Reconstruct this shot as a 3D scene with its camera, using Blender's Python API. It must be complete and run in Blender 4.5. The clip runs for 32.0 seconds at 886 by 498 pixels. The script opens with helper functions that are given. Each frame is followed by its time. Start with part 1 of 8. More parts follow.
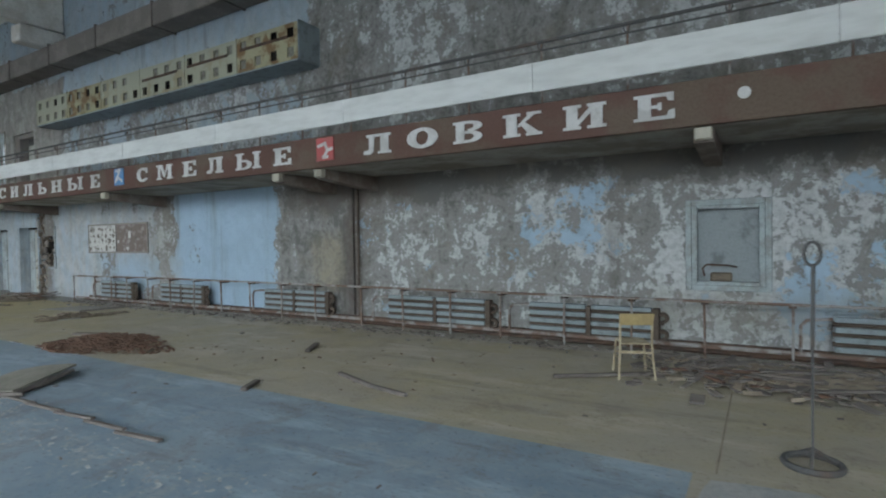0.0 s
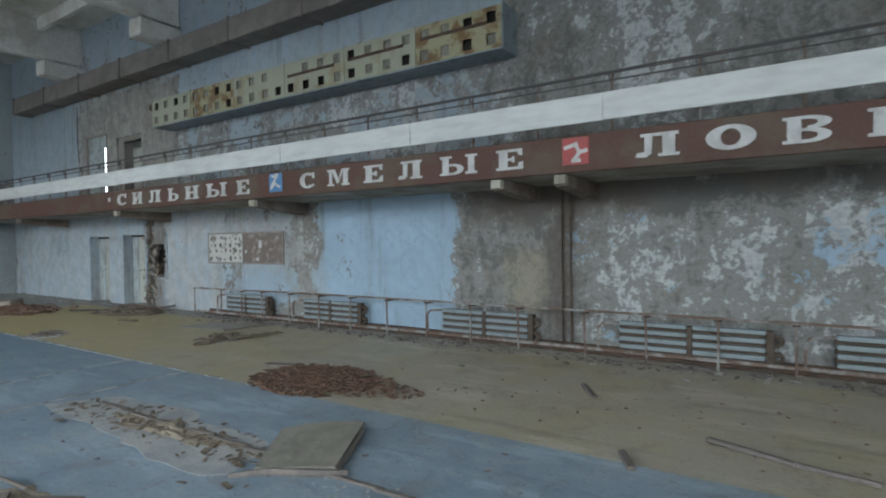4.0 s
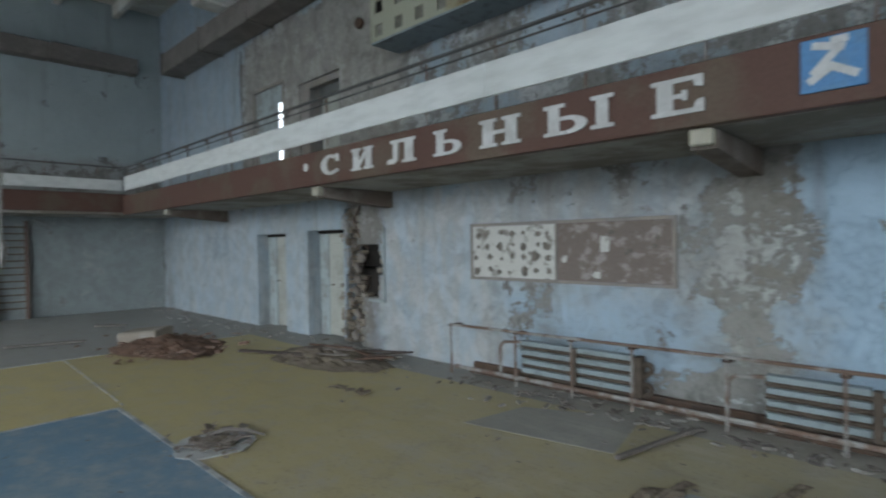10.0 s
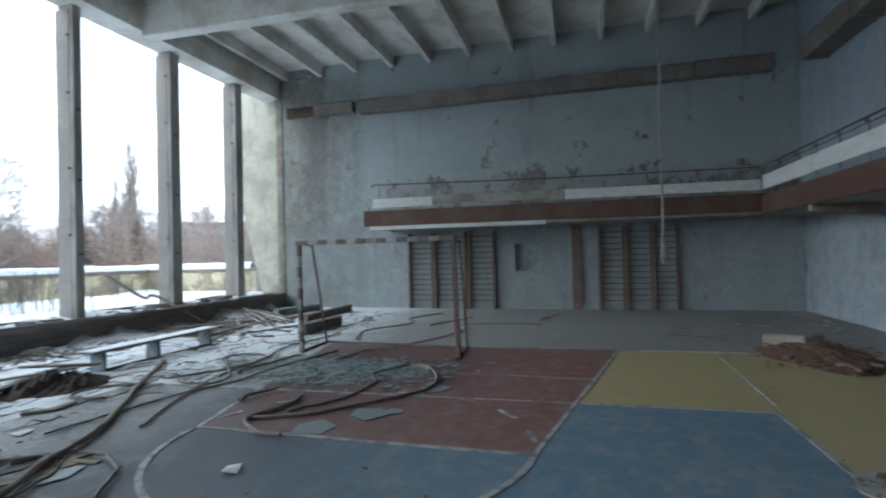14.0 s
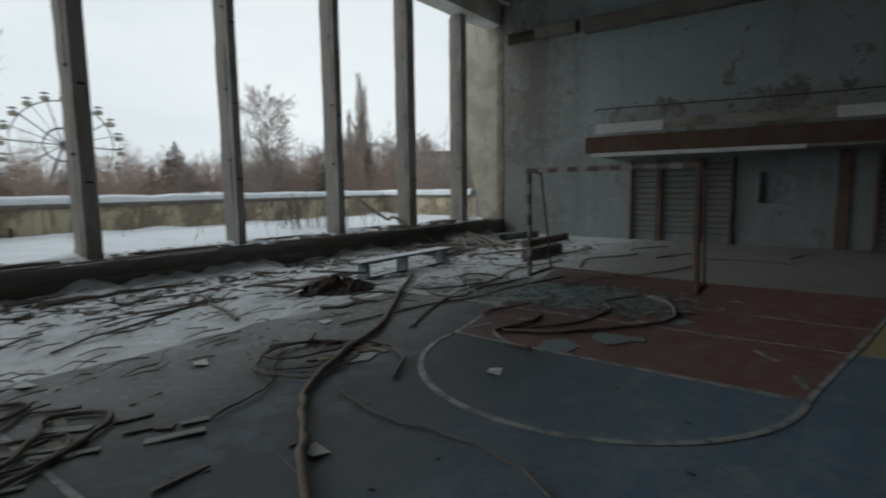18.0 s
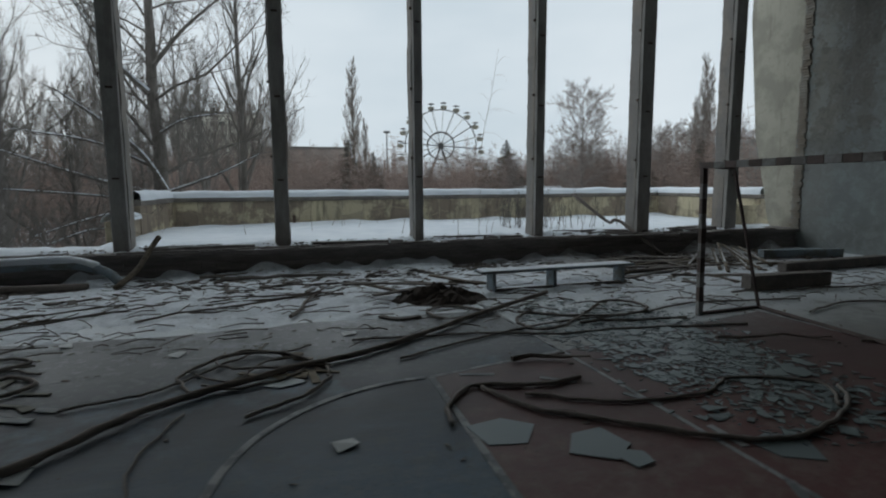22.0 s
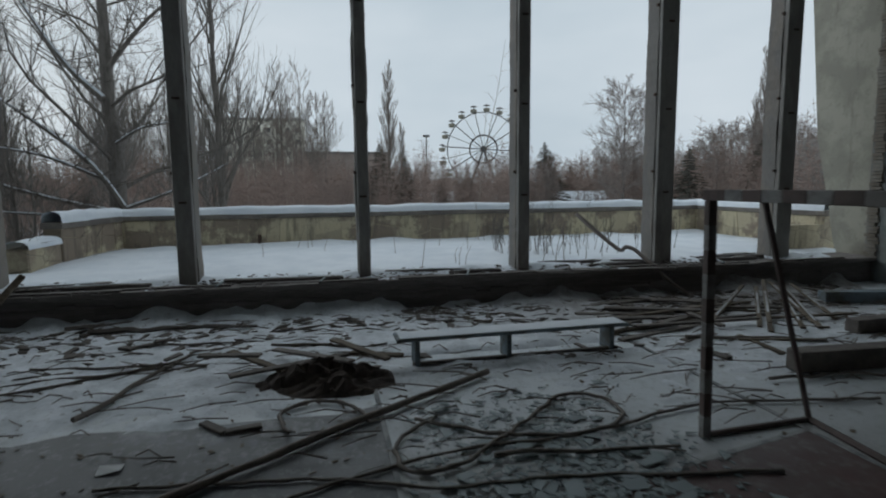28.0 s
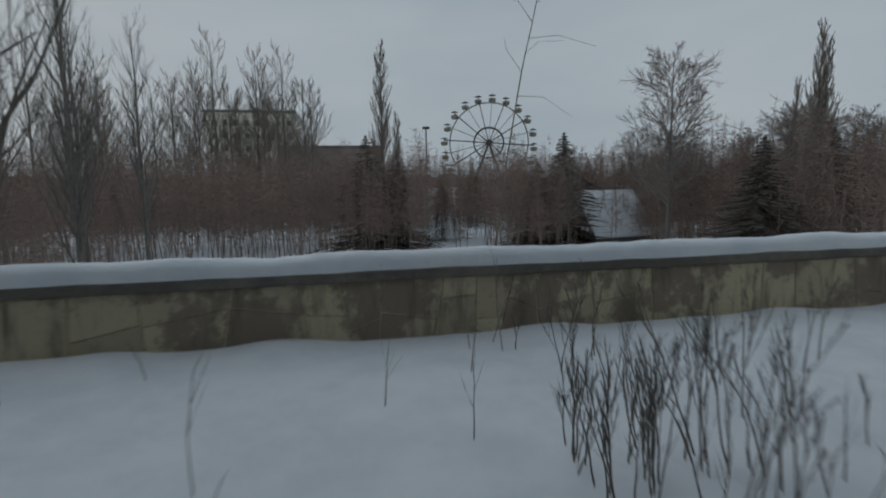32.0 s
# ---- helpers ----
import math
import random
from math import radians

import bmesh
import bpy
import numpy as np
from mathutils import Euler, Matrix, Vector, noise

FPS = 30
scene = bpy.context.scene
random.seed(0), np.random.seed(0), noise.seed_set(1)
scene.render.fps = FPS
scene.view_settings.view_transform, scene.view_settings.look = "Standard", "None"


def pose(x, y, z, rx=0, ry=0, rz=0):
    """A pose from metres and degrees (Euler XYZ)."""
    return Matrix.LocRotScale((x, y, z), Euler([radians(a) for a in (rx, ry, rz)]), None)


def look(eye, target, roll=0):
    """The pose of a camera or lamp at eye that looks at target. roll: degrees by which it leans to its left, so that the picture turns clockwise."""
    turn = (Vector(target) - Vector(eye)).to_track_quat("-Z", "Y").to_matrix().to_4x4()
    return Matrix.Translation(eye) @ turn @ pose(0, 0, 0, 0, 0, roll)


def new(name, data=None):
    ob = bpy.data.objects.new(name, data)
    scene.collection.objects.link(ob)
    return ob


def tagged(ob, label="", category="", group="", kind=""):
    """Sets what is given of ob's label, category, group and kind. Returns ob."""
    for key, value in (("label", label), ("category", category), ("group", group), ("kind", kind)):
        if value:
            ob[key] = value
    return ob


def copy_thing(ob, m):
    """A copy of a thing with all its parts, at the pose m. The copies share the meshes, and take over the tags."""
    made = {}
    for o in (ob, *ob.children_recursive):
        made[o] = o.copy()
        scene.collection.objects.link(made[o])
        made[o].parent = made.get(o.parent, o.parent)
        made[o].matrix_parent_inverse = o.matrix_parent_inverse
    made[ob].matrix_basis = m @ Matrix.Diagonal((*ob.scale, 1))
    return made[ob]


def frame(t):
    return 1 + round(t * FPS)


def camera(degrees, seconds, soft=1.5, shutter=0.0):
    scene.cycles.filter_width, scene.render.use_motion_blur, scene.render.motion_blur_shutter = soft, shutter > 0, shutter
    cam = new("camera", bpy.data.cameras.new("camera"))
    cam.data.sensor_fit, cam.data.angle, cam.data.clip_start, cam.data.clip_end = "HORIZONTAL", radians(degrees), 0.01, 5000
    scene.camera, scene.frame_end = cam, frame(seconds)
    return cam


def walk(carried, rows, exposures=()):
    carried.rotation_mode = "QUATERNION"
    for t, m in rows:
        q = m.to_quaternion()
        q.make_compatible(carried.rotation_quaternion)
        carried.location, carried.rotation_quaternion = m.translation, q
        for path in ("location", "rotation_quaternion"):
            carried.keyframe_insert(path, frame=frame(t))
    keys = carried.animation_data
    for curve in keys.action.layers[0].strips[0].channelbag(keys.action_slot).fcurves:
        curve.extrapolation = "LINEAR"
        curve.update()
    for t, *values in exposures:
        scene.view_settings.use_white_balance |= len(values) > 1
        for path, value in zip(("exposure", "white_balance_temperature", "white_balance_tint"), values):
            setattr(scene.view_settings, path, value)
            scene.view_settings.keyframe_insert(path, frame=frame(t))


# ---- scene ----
cam = camera(79.3, 32.0, soft=2.0, shutter=0.6)
PATH = [
    (0, (-1.516, 0.401, 1.49), (-2.544, 2.117, 1.453), -0.9),
    (0.5, (-1.802, 0.29, 1.586), (-2.835, 2.002, 1.549), -1.0),
    (1, (-2.203, 0.107, 1.66), (-3.24, 1.817, 1.628), -0.9),
    (1.5, (-2.697, -0.111, 1.706), (-3.74, 1.595, 1.673), -0.9),
    (2, (-3.234, -0.334, 1.763), (-4.285, 1.367, 1.73), -0.8),
    (2.5, (-3.736, -0.464, 1.78), (-4.795, 1.232, 1.746), -0.8),
    (3, (-4.187, -0.51, 1.783), (-5.253, 1.181, 1.748), -0.8),
    (3.5, (-4.573, -0.435, 1.764), (-5.648, 1.251, 1.729), -0.8),
    (5.5, (-6.322, 0.813, 1.869), (-7.442, 2.47, 1.832), -0.9),
    (6, (-6.929, 1.118, 1.848), (-8.059, 2.767, 1.812), -0.8),
    (6.5, (-7.627, 1.413, 1.857), (-8.767, 3.056, 1.814), -1.0),
    (7, (-8.394, 1.788, 1.76), (-9.546, 3.423, 1.732), -0.9),
    (7.5, (-9.217, 2.124, 1.727), (-10.38, 3.751, 1.705), -0.7),
    (8, (-10.076, 2.26, 1.733), (-11.248, 3.881, 1.711), -0.7),
    (8.5, (-10.88, 2.293, 1.732), (-12.062, 3.906, 1.709), -0.6),
    (9, (-11.622, 2.354, 1.744), (-12.833, 3.945, 1.726), -0.5),
    (9.5, (-12.131, 2.306, 1.758), (-13.397, 3.854, 1.737), -0.6),
    (10, (-12.436, 2.305, 1.78), (-13.824, 3.744, 1.756), -0.9),
    (10.5, (-12.564, 2.353, 1.79), (-14.163, 3.555, 1.768), -1.1),
    (11, (-12.613, 2.23, 1.84), (-14.378, 3.171, 1.816), -1.2),
    (11.5, (-12.663, 2.285, 1.803), (-14.546, 2.959, 1.79), -1.2),
    (12, (-12.692, 2.282, 1.796), (-14.65, 2.69, 1.793), -1.4),
    (12.5, (-12.697, 2.269, 1.798), (-14.691, 2.424, 1.8), -1.2),
    (13, (-12.723, 2.234, 1.773), (-14.721, 2.16, 1.786), -1.3),
    (13.5, (-12.721, 2.165, 1.773), (-14.7, 1.873, 1.791), -1.2),
    (14, (-12.73, 2.065, 1.76), (-14.666, 1.562, 1.783), -1.3),
    (14.5, (-12.566, 2.006, 1.814), (-14.445, 1.32, 1.83), -1.2),
    (15, (-12.475, 1.909, 1.842), (-14.264, 1.013, 1.853), -1.0),
    (15.5, (-12.454, 1.781, 1.782), (-14.208, 0.819, 1.782), -0.9),
    (17.5, (-12.359, 1.701, 1.76), (-14.058, 0.666, 1.557), -0.8),
    (18, (-12.38, 1.696, 1.758), (-13.985, 0.525, 1.527), -0.7),
    (18.5, (-12.429, 1.775, 1.761), (-13.823, 0.359, 1.532), -0.3),
    (19, (-12.582, 1.875, 1.736), (-13.709, 0.238, 1.507), 0.0),
    (19.5, (-12.771, 2.009, 1.75), (-13.777, 0.296, 1.517), -0.0),
    (20, (-13.078, 2.14, 1.746), (-14.021, 0.391, 1.515), 0.0),
    (20.5, (-13.641, 2.362, 1.763), (-14.513, 0.577, 1.53), -0.2),
    (21, (-14.384, 2.507, 1.803), (-15.23, 0.711, 1.562), -0.2),
    (21.5, (-15.314, 2.649, 1.805), (-16.057, 0.808, 1.562), -0.3),
    (22, (-16.193, 2.769, 1.817), (-16.793, 0.876, 1.575), -0.3),
    (22.5, (-16.873, 2.797, 1.837), (-17.375, 0.877, 1.59), -0.3),
    (23, (-17.342, 2.822, 1.809), (-17.797, 0.889, 1.576), -0.7),
    (23.5, (-17.74, 2.753, 1.951), (-18.181, 0.818, 1.704), -0.6),
    (24, (-18.078, 2.701, 2.144), (-18.511, 0.763, 1.909), -0.6),
    (24.5, (-18.358, 2.678, 2.161), (-18.789, 0.74, 1.921), -0.5),
    (25, (-18.658, 2.581, 2.128), (-19.087, 0.642, 1.891), -0.7),
    (25.5, (-19.0, 2.417, 2.137), (-19.425, 0.477, 1.896), -0.8),
    (27.5, (-18.869, 1.145, 2.119), (-19.3, -0.793, 1.886), -0.3),
    (28, (-18.676, 0.7, 2.127), (-19.099, -1.241, 1.897), -0.6),
    (28.5, (-18.695, -0.031, 2.17), (-19.114, -1.972, 1.932), -0.4),
    (29, (-18.877, -0.998, 2.177), (-19.293, -2.94, 1.943), -0.3),
    (29.5, (-19.113, -2.121, 2.217), (-19.533, -4.062, 1.978), -0.4),
    (30, (-19.392, -3.348, 2.193), (-19.8, -5.292, 1.96), -0.5),
    (30.5, (-19.595, -4.591, 2.225), (-20.006, -6.534, 1.988), -0.6),
    (31, (-20.05, -5.948, 2.252), (-20.46, -7.89, 2.009), -0.9),
    (31.5, (-20.646, -7.327, 2.347), (-21.059, -9.269, 2.099), -0.7),
    (32, (-21.208, -8.809, 2.468), (-21.615, -10.752, 2.221), -0.8),
]
walk(cam, [(t, look(eye, target, roll)) for t, eye, target, roll in PATH],
     exposures=((0, 2.65, 6500, 10), (4, 2.65, 6500, 10), (9, 2.5, 6500, 10), (11.5, 2.52, 6350, 10), (13, 2.38, 6050, 10), (14, 1.97, 6150, 10), (15, 1.28, 6450, 10), (17.5, 0.4, 7000, 12), (19, 0.15, 7000, 12), (20, 0.08, 6700, 10), (23, 0.05, 6600, 10), (28, -0.13, 6500, 10), (29, -0.27, 6500, 10), (30, -0.4, 6500, 10), (31, -0.65, 6500, 10), (32, -0.85, 6500, 10)))

# ---- light ----
world = bpy.data.worlds.new("overcast_sky")
scene.world = world
world.use_nodes = True
wn, wl = world.node_tree.nodes, world.node_tree.links
wn.clear()
sky = wn.new("ShaderNodeTexSky")
sky.sky_type = "NISHITA"
sky.sun_disc = False
sky.sun_elevation, sky.sun_rotation = radians(22), radians(150)
sky.air_density, sky.dust_density, sky.ozone_density = 1.0, 4.0, 2.0
cloud = wn.new("ShaderNodeTexNoise")
cloud.inputs["Scale"].default_value = 2.2
cloud.inputs["Detail"].default_value = 4
cramp = wn.new("ShaderNodeValToRGB")
cramp.color_ramp.elements[0].position, cramp.color_ramp.elements[0].color = 0.3, (5.4, 6.4, 7.15, 1)
cramp.color_ramp.elements[1].position, cramp.color_ramp.elements[1].color = 0.75, (6.8, 7.65, 8.3, 1)
wtc = wn.new("ShaderNodeTexCoord")
wmap = wn.new("ShaderNodeMapping")
wmap.inputs["Scale"].default_value = (1, 1, 3)
wmix = wn.new("ShaderNodeMix")
wmix.data_type = "RGBA"
wmix.inputs["Factor"].default_value = 0.98
wbg = wn.new("ShaderNodeBackground")
wbg.inputs["Strength"].default_value = 0.1
wout = wn.new("ShaderNodeOutputWorld")
wl.new(wtc.outputs["Generated"], wmap.inputs["Vector"])
wl.new(wmap.outputs["Vector"], cloud.inputs["Vector"])
wl.new(cloud.outputs["Fac"], cramp.inputs["Fac"])
wl.new(sky.outputs["Color"], wmix.inputs["A"])
wl.new(cramp.outputs["Color"], wmix.inputs["B"])
wl.new(wmix.outputs["Result"], wbg.inputs["Color"])
wl.new(wbg.outputs["Background"], wout.inputs["Surface"])
sun = new("sun", bpy.data.lights.new("sun", "SUN"))
sun.data.energy, sun.data.angle, sun.data.color = 1.0, radians(75), (0.88, 0.95, 1.0)
sun.matrix_world = look((14, -58, 26), (-18, 0, 2))


# ---- mesh tools ----
class M:
    """A growing list of corners and faces."""
    def __init__(self):
        self.v, self.f = [], []

    def add(self, vs, fs):
        k = len(self.v)
        self.v += [tuple(p) for p in vs]
        self.f += [tuple(i + k for i in q) for q in fs]
        return self

    def box(self, x0, y0, z0, x1, y1, z1, m=None):
        vs = [(x, y, z) for z in (z0, z1) for y in (y0, y1) for x in (x0, x1)]
        if m is not None:
            vs = [m @ Vector(p) for p in vs]
        return self.add(vs, [(0, 2, 3, 1), (4, 5, 7, 6), (0, 1, 5, 4), (2, 6, 7, 3), (0, 4, 6, 2), (1, 3, 7, 5)])

    def cbox(self, x0, y0, z0, x1, y1, z1, c=0.01, m=None):
        """A box with chamfered edges."""
        lo, hi = (x0, y0, z0), (x1, y1, z1)
        vs, idx = [], {}
        for sx in (0, 1):
            for sy in (0, 1):
                for sz in (0, 1):
                    s = (sx, sy, sz)
                    for ax in range(3):
                        p = [(hi[i] - (c if i != ax else 0)) if s[i] else (lo[i] + (c if i != ax else 0)) for i in range(3)]
                        idx[s, ax] = len(vs)
                        vs.append(p)
        fs = []
        for ax in range(3):
            a, b = [i for i in range(3) if i != ax]
            for sd in (0, 1):
                q = []
                for u, w in ((0, 0), (1, 0), (1, 1), (0, 1)):
                    s = [0, 0, 0]
                    s[ax], s[a], s[b] = sd, u, w
                    q.append(idx[tuple(s), ax])
                fs.append(q if (sd == 1) != (ax == 1) else q[::-1])
            for u in (0, 1):
                for w in (0, 1):
                    s0, s1 = [0, 0, 0], [0, 0, 0]
                    s0[a] = s1[a] = u
                    s0[b] = s1[b] = w
                    s1[ax] = 1
                    fs.append([idx[tuple(s0), a], idx[tuple(s1), a], idx[tuple(s1), b], idx[tuple(s0), b]])
        for s in {k[0] for k in idx}:
            fs.append([idx[s, 0], idx[s, 1], idx[s, 2]])
        if m is not None:
            vs = [m @ Vector(p) for p in vs]
        return self.add(vs, fs)

    def tube(self, pts, r, n=6, cap=True):
        """A tube along points; r: one radius or one for each point."""
        pts = [Vector(p) for p in pts]
        rr = r if isinstance(r, (list, tuple)) else [r] * len(pts)
        vs, fs = [], []
        side = None
        for i, p in enumerate(pts):
            d = (pts[min(i + 1, len(pts) - 1)] - pts[max(i - 1, 0)])
            d = d.normalized() if d.length > 1e-9 else Vector((0, 0, 1))
            if side is None:
                side = d.cross(Vector((0, 0, 1)) if abs(d.z) < 0.9 else Vector((1, 0, 0))).normalized()
            else:
                side = side - d * side.dot(d)
                side = side.normalized() if side.length > 1e-6 else d.orthogonal().normalized()
            up = d.cross(side)
            for k in range(n):
                a = 2 * math.pi * k / n
                vs.append(p + side * (math.cos(a) * rr[i]) + up * (math.sin(a) * rr[i]))
        for i in range(len(pts) - 1):
            for k in range(n):
                fs.append((i * n + k, i * n + (k + 1) % n, (i + 1) * n + (k + 1) % n, (i + 1) * n + k))
        if cap:
            fs.append(tuple(range(n))[::-1])
            fs.append(tuple((len(pts) - 1) * n + k for k in range(n)))
        return self.add(vs, fs)

    def poly(self, pts, z0, z1):
        """A flat plate with the outline pts, counter-clockwise from above."""
        n = len(pts)
        vs = [(x, y, z0) for x, y in pts] + [(x, y, z1) for x, y in pts]
        return self.add(vs, [tuple(range(n))[::-1], tuple(range(n, 2 * n))] + [(i, (i + 1) % n, n + (i + 1) % n, n + i) for i in range(n)])

    def mesh(self, name, mats=(), smooth=False):
        me = bpy.data.meshes.new(name)
        me.from_pydata(self.v, [], self.f)
        for m in mats:
            me.materials.append(m)
        if smooth:
            me.polygons.foreach_set("use_smooth", [True] * len(me.polygons))
        me.update()
        return me


def part(name, m, material, parent=None, label="", smooth=False):
    """One mesh object under a thing or a part."""
    ob = new(name, m.mesh(name, (material,), smooth) if isinstance(m, M) else m)
    if parent is not None:
        ob.parent = parent
    return tagged(ob, label)


def thing(name, label, category, m=None, material=None, group="", kind="", at=None, smooth=False):
    """A top-level thing: an empty at its base, or one mesh."""
    ob = new(name, m.mesh(name, (material,), smooth) if m is not None else None)
    if at is not None:
        ob.matrix_basis = at
    return tagged(ob, label, category, group, kind)


def grid_sheet(x0, x1, y0, y1, nx, ny, h):
    """A sheet of nx by ny cells with the height h(x, y)."""
    m = M()
    vs = [(x0 + (x1 - x0) * i / nx, y0 + (y1 - y0) * j / ny) for j in range(ny + 1) for i in range(nx + 1)]
    fs = [(j * (nx + 1) + i, j * (nx + 1) + i + 1, (j + 1) * (nx + 1) + i + 1, (j + 1) * (nx + 1) + i) for j in range(ny) for i in range(nx)]
    return m.add([(x, y, h(x, y)) for x, y in vs], fs)


def nz(x, y, z=0.0, s=1.0):
    return noise.noise(Vector((x * s, y * s, z * s)))


# ---- materials ----
class Mat:
    """A node material, built up step by step."""
    def __init__(self, name, rough=0.8, metal=0.0, spec=0.3):
        self.m = bpy.data.materials.new(name)
        self.m.use_nodes = True
        self.n, self.l = self.m.node_tree.nodes, self.m.node_tree.links
        self.b = self.n["Principled BSDF"]
        self.b.inputs["Roughness"].default_value = rough
        self.b.inputs["Metallic"].default_value = metal
        self.b.inputs["Specular IOR Level"].default_value = spec
        self.geo = self.n.new("ShaderNodeNewGeometry").outputs["Position"]
        self.tc = self.n.new("ShaderNodeTexCoord").outputs["Object"]
        self.info = self.n.new("ShaderNodeObjectInfo").outputs["Random"]
        self.vec = self.geo

    def link(self, a, b):
        if hasattr(a, "is_linked"):
            self.l.new(a, b)
        else:
            b.default_value = a

    def math(self, op, a, b=0.0, clamp=False):
        q = self.n.new("ShaderNodeMath")
        q.operation, q.use_clamp = op, clamp
        self.link(a, q.inputs[0])
        self.link(b, q.inputs[1])
        return q.outputs[0]

    def scaled(self, s, vec=None):
        q = self.n.new("ShaderNodeMapping")
        q.inputs["Scale"].default_value = s
        self.l.new(vec or self.vec, q.inputs["Vector"])
        return q.outputs[0]

    def noise(self, scale, detail=5, rough=0.6, vec=None, dist=0.0):
        q = self.n.new("ShaderNodeTexNoise")
        q.inputs["Scale"].default_value, q.inputs["Detail"].default_value = scale, detail
        q.inputs["Roughness"].default_value, q.inputs["Distortion"].default_value = rough, dist
        self.l.new(vec or self.vec, q.inputs["Vector"])
        return q.outputs["Fac"]

    def voronoi(self, scale, feature="DISTANCE_TO_EDGE", vec=None, out="Distance"):
        q = self.n.new("ShaderNodeTexVoronoi")
        q.feature = feature
        q.inputs["Scale"].default_value = scale
        self.l.new(vec or self.vec, q.inputs["Vector"])
        return q.outputs[out]

    def step(self, fac, lo, hi):
        q = self.n.new("ShaderNodeMapRange")
        q.interpolation_type = "SMOOTHSTEP"
        q.inputs["From Min"].default_value, q.inputs["From Max"].default_value = lo, hi
        self.l.new(fac, q.inputs["Value"])
        return q.outputs[0]

    def mix(self, fac, a, b):
        q = self.n.new("ShaderNodeMix")
        q.data_type = "RGBA"
        self.link(fac, q.inputs["Factor"])
        for v, s in ((a, "A"), (b, "B")):
            self.link((*v, 1) if isinstance(v, tuple) else v, q.inputs[s])
        return q.outputs["Result"]

    def axis(self, i, vec=None):
        q = self.n.new("ShaderNodeSeparateXYZ")
        self.l.new(vec or self.geo, q.inputs[0])
        return q.outputs[i]

    def inside(self, spans, soft, wob=0.0):
        """1 within the spans (axis, low, high), 0 outside, with a soft and wavy rim."""
        out = None
        w = self.math("MULTIPLY", self.math("SUBTRACT", self.noise(1.1, 9, 0.78), 0.5), wob) if wob else None
        for ax, lo, hi in spans:
            a = self.axis(ax)
            if w is not None:
                a = self.math("ADD", a, w)
            q = self.math("MULTIPLY", self.step(a, lo - soft, lo + soft), self.math("SUBTRACT", 1.0, self.step(a, hi - soft, hi + soft)))
            out = q if out is None else self.math("MULTIPLY", out, q)
        return out

    def color(self, c):
        self.link((*c, 1) if isinstance(c, tuple) else c, self.b.inputs["Base Color"])
        return self

    def rough(self, r):
        self.link(r, self.b.inputs["Roughness"])
        return self

    def bump(self, height, strength=0.4, dist=0.01):
        q = self.n.new("ShaderNodeBump")
        q.inputs["Strength"].default_value, q.inputs["Distance"].default_value = strength, dist
        self.l.new(height, q.inputs["Height"])
        self.l.new(q.outputs[0], self.b.inputs["Normal"])
        return self


def worn(name, base, other, scale=3.0, rough=0.8, metal=0.0, bump=0.3, grit=40.0, edge=(0.42, 0.62), local=False, stretch=None, spec=0.3):
    """A weathered surface: base with patches of another colour, fine grain and relief."""
    q = Mat(name, rough, metal, spec)
    if local:
        q.vec = q.tc
    if stretch:
        q.vec = q.scaled(stretch, q.vec)
    big, fine = q.noise(scale, 6, 0.65), q.noise(grit, 3, 0.6)
    c = q.mix(q.step(big, *edge), base, other)
    c = q.mix(q.math("MULTIPLY", q.step(fine, 0.35, 0.75), 0.35), c, tuple(v * 0.55 for v in base))
    q.color(c)
    q.rough(q.math("ADD", q.math("MULTIPLY", big, 0.25), rough - 0.12, True))
    q.bump(q.math("ADD", q.math("MULTIPLY", fine, 0.5), big), bump, 0.008)
    return q.m


BLUE, BLUE_DARK, PLASTER, PRIMER, GRIME = (0.36, 0.49, 0.61), (0.24, 0.33, 0.41), (0.27, 0.255, 0.225), (0.60, 0.61, 0.59), (0.13, 0.12, 0.105)


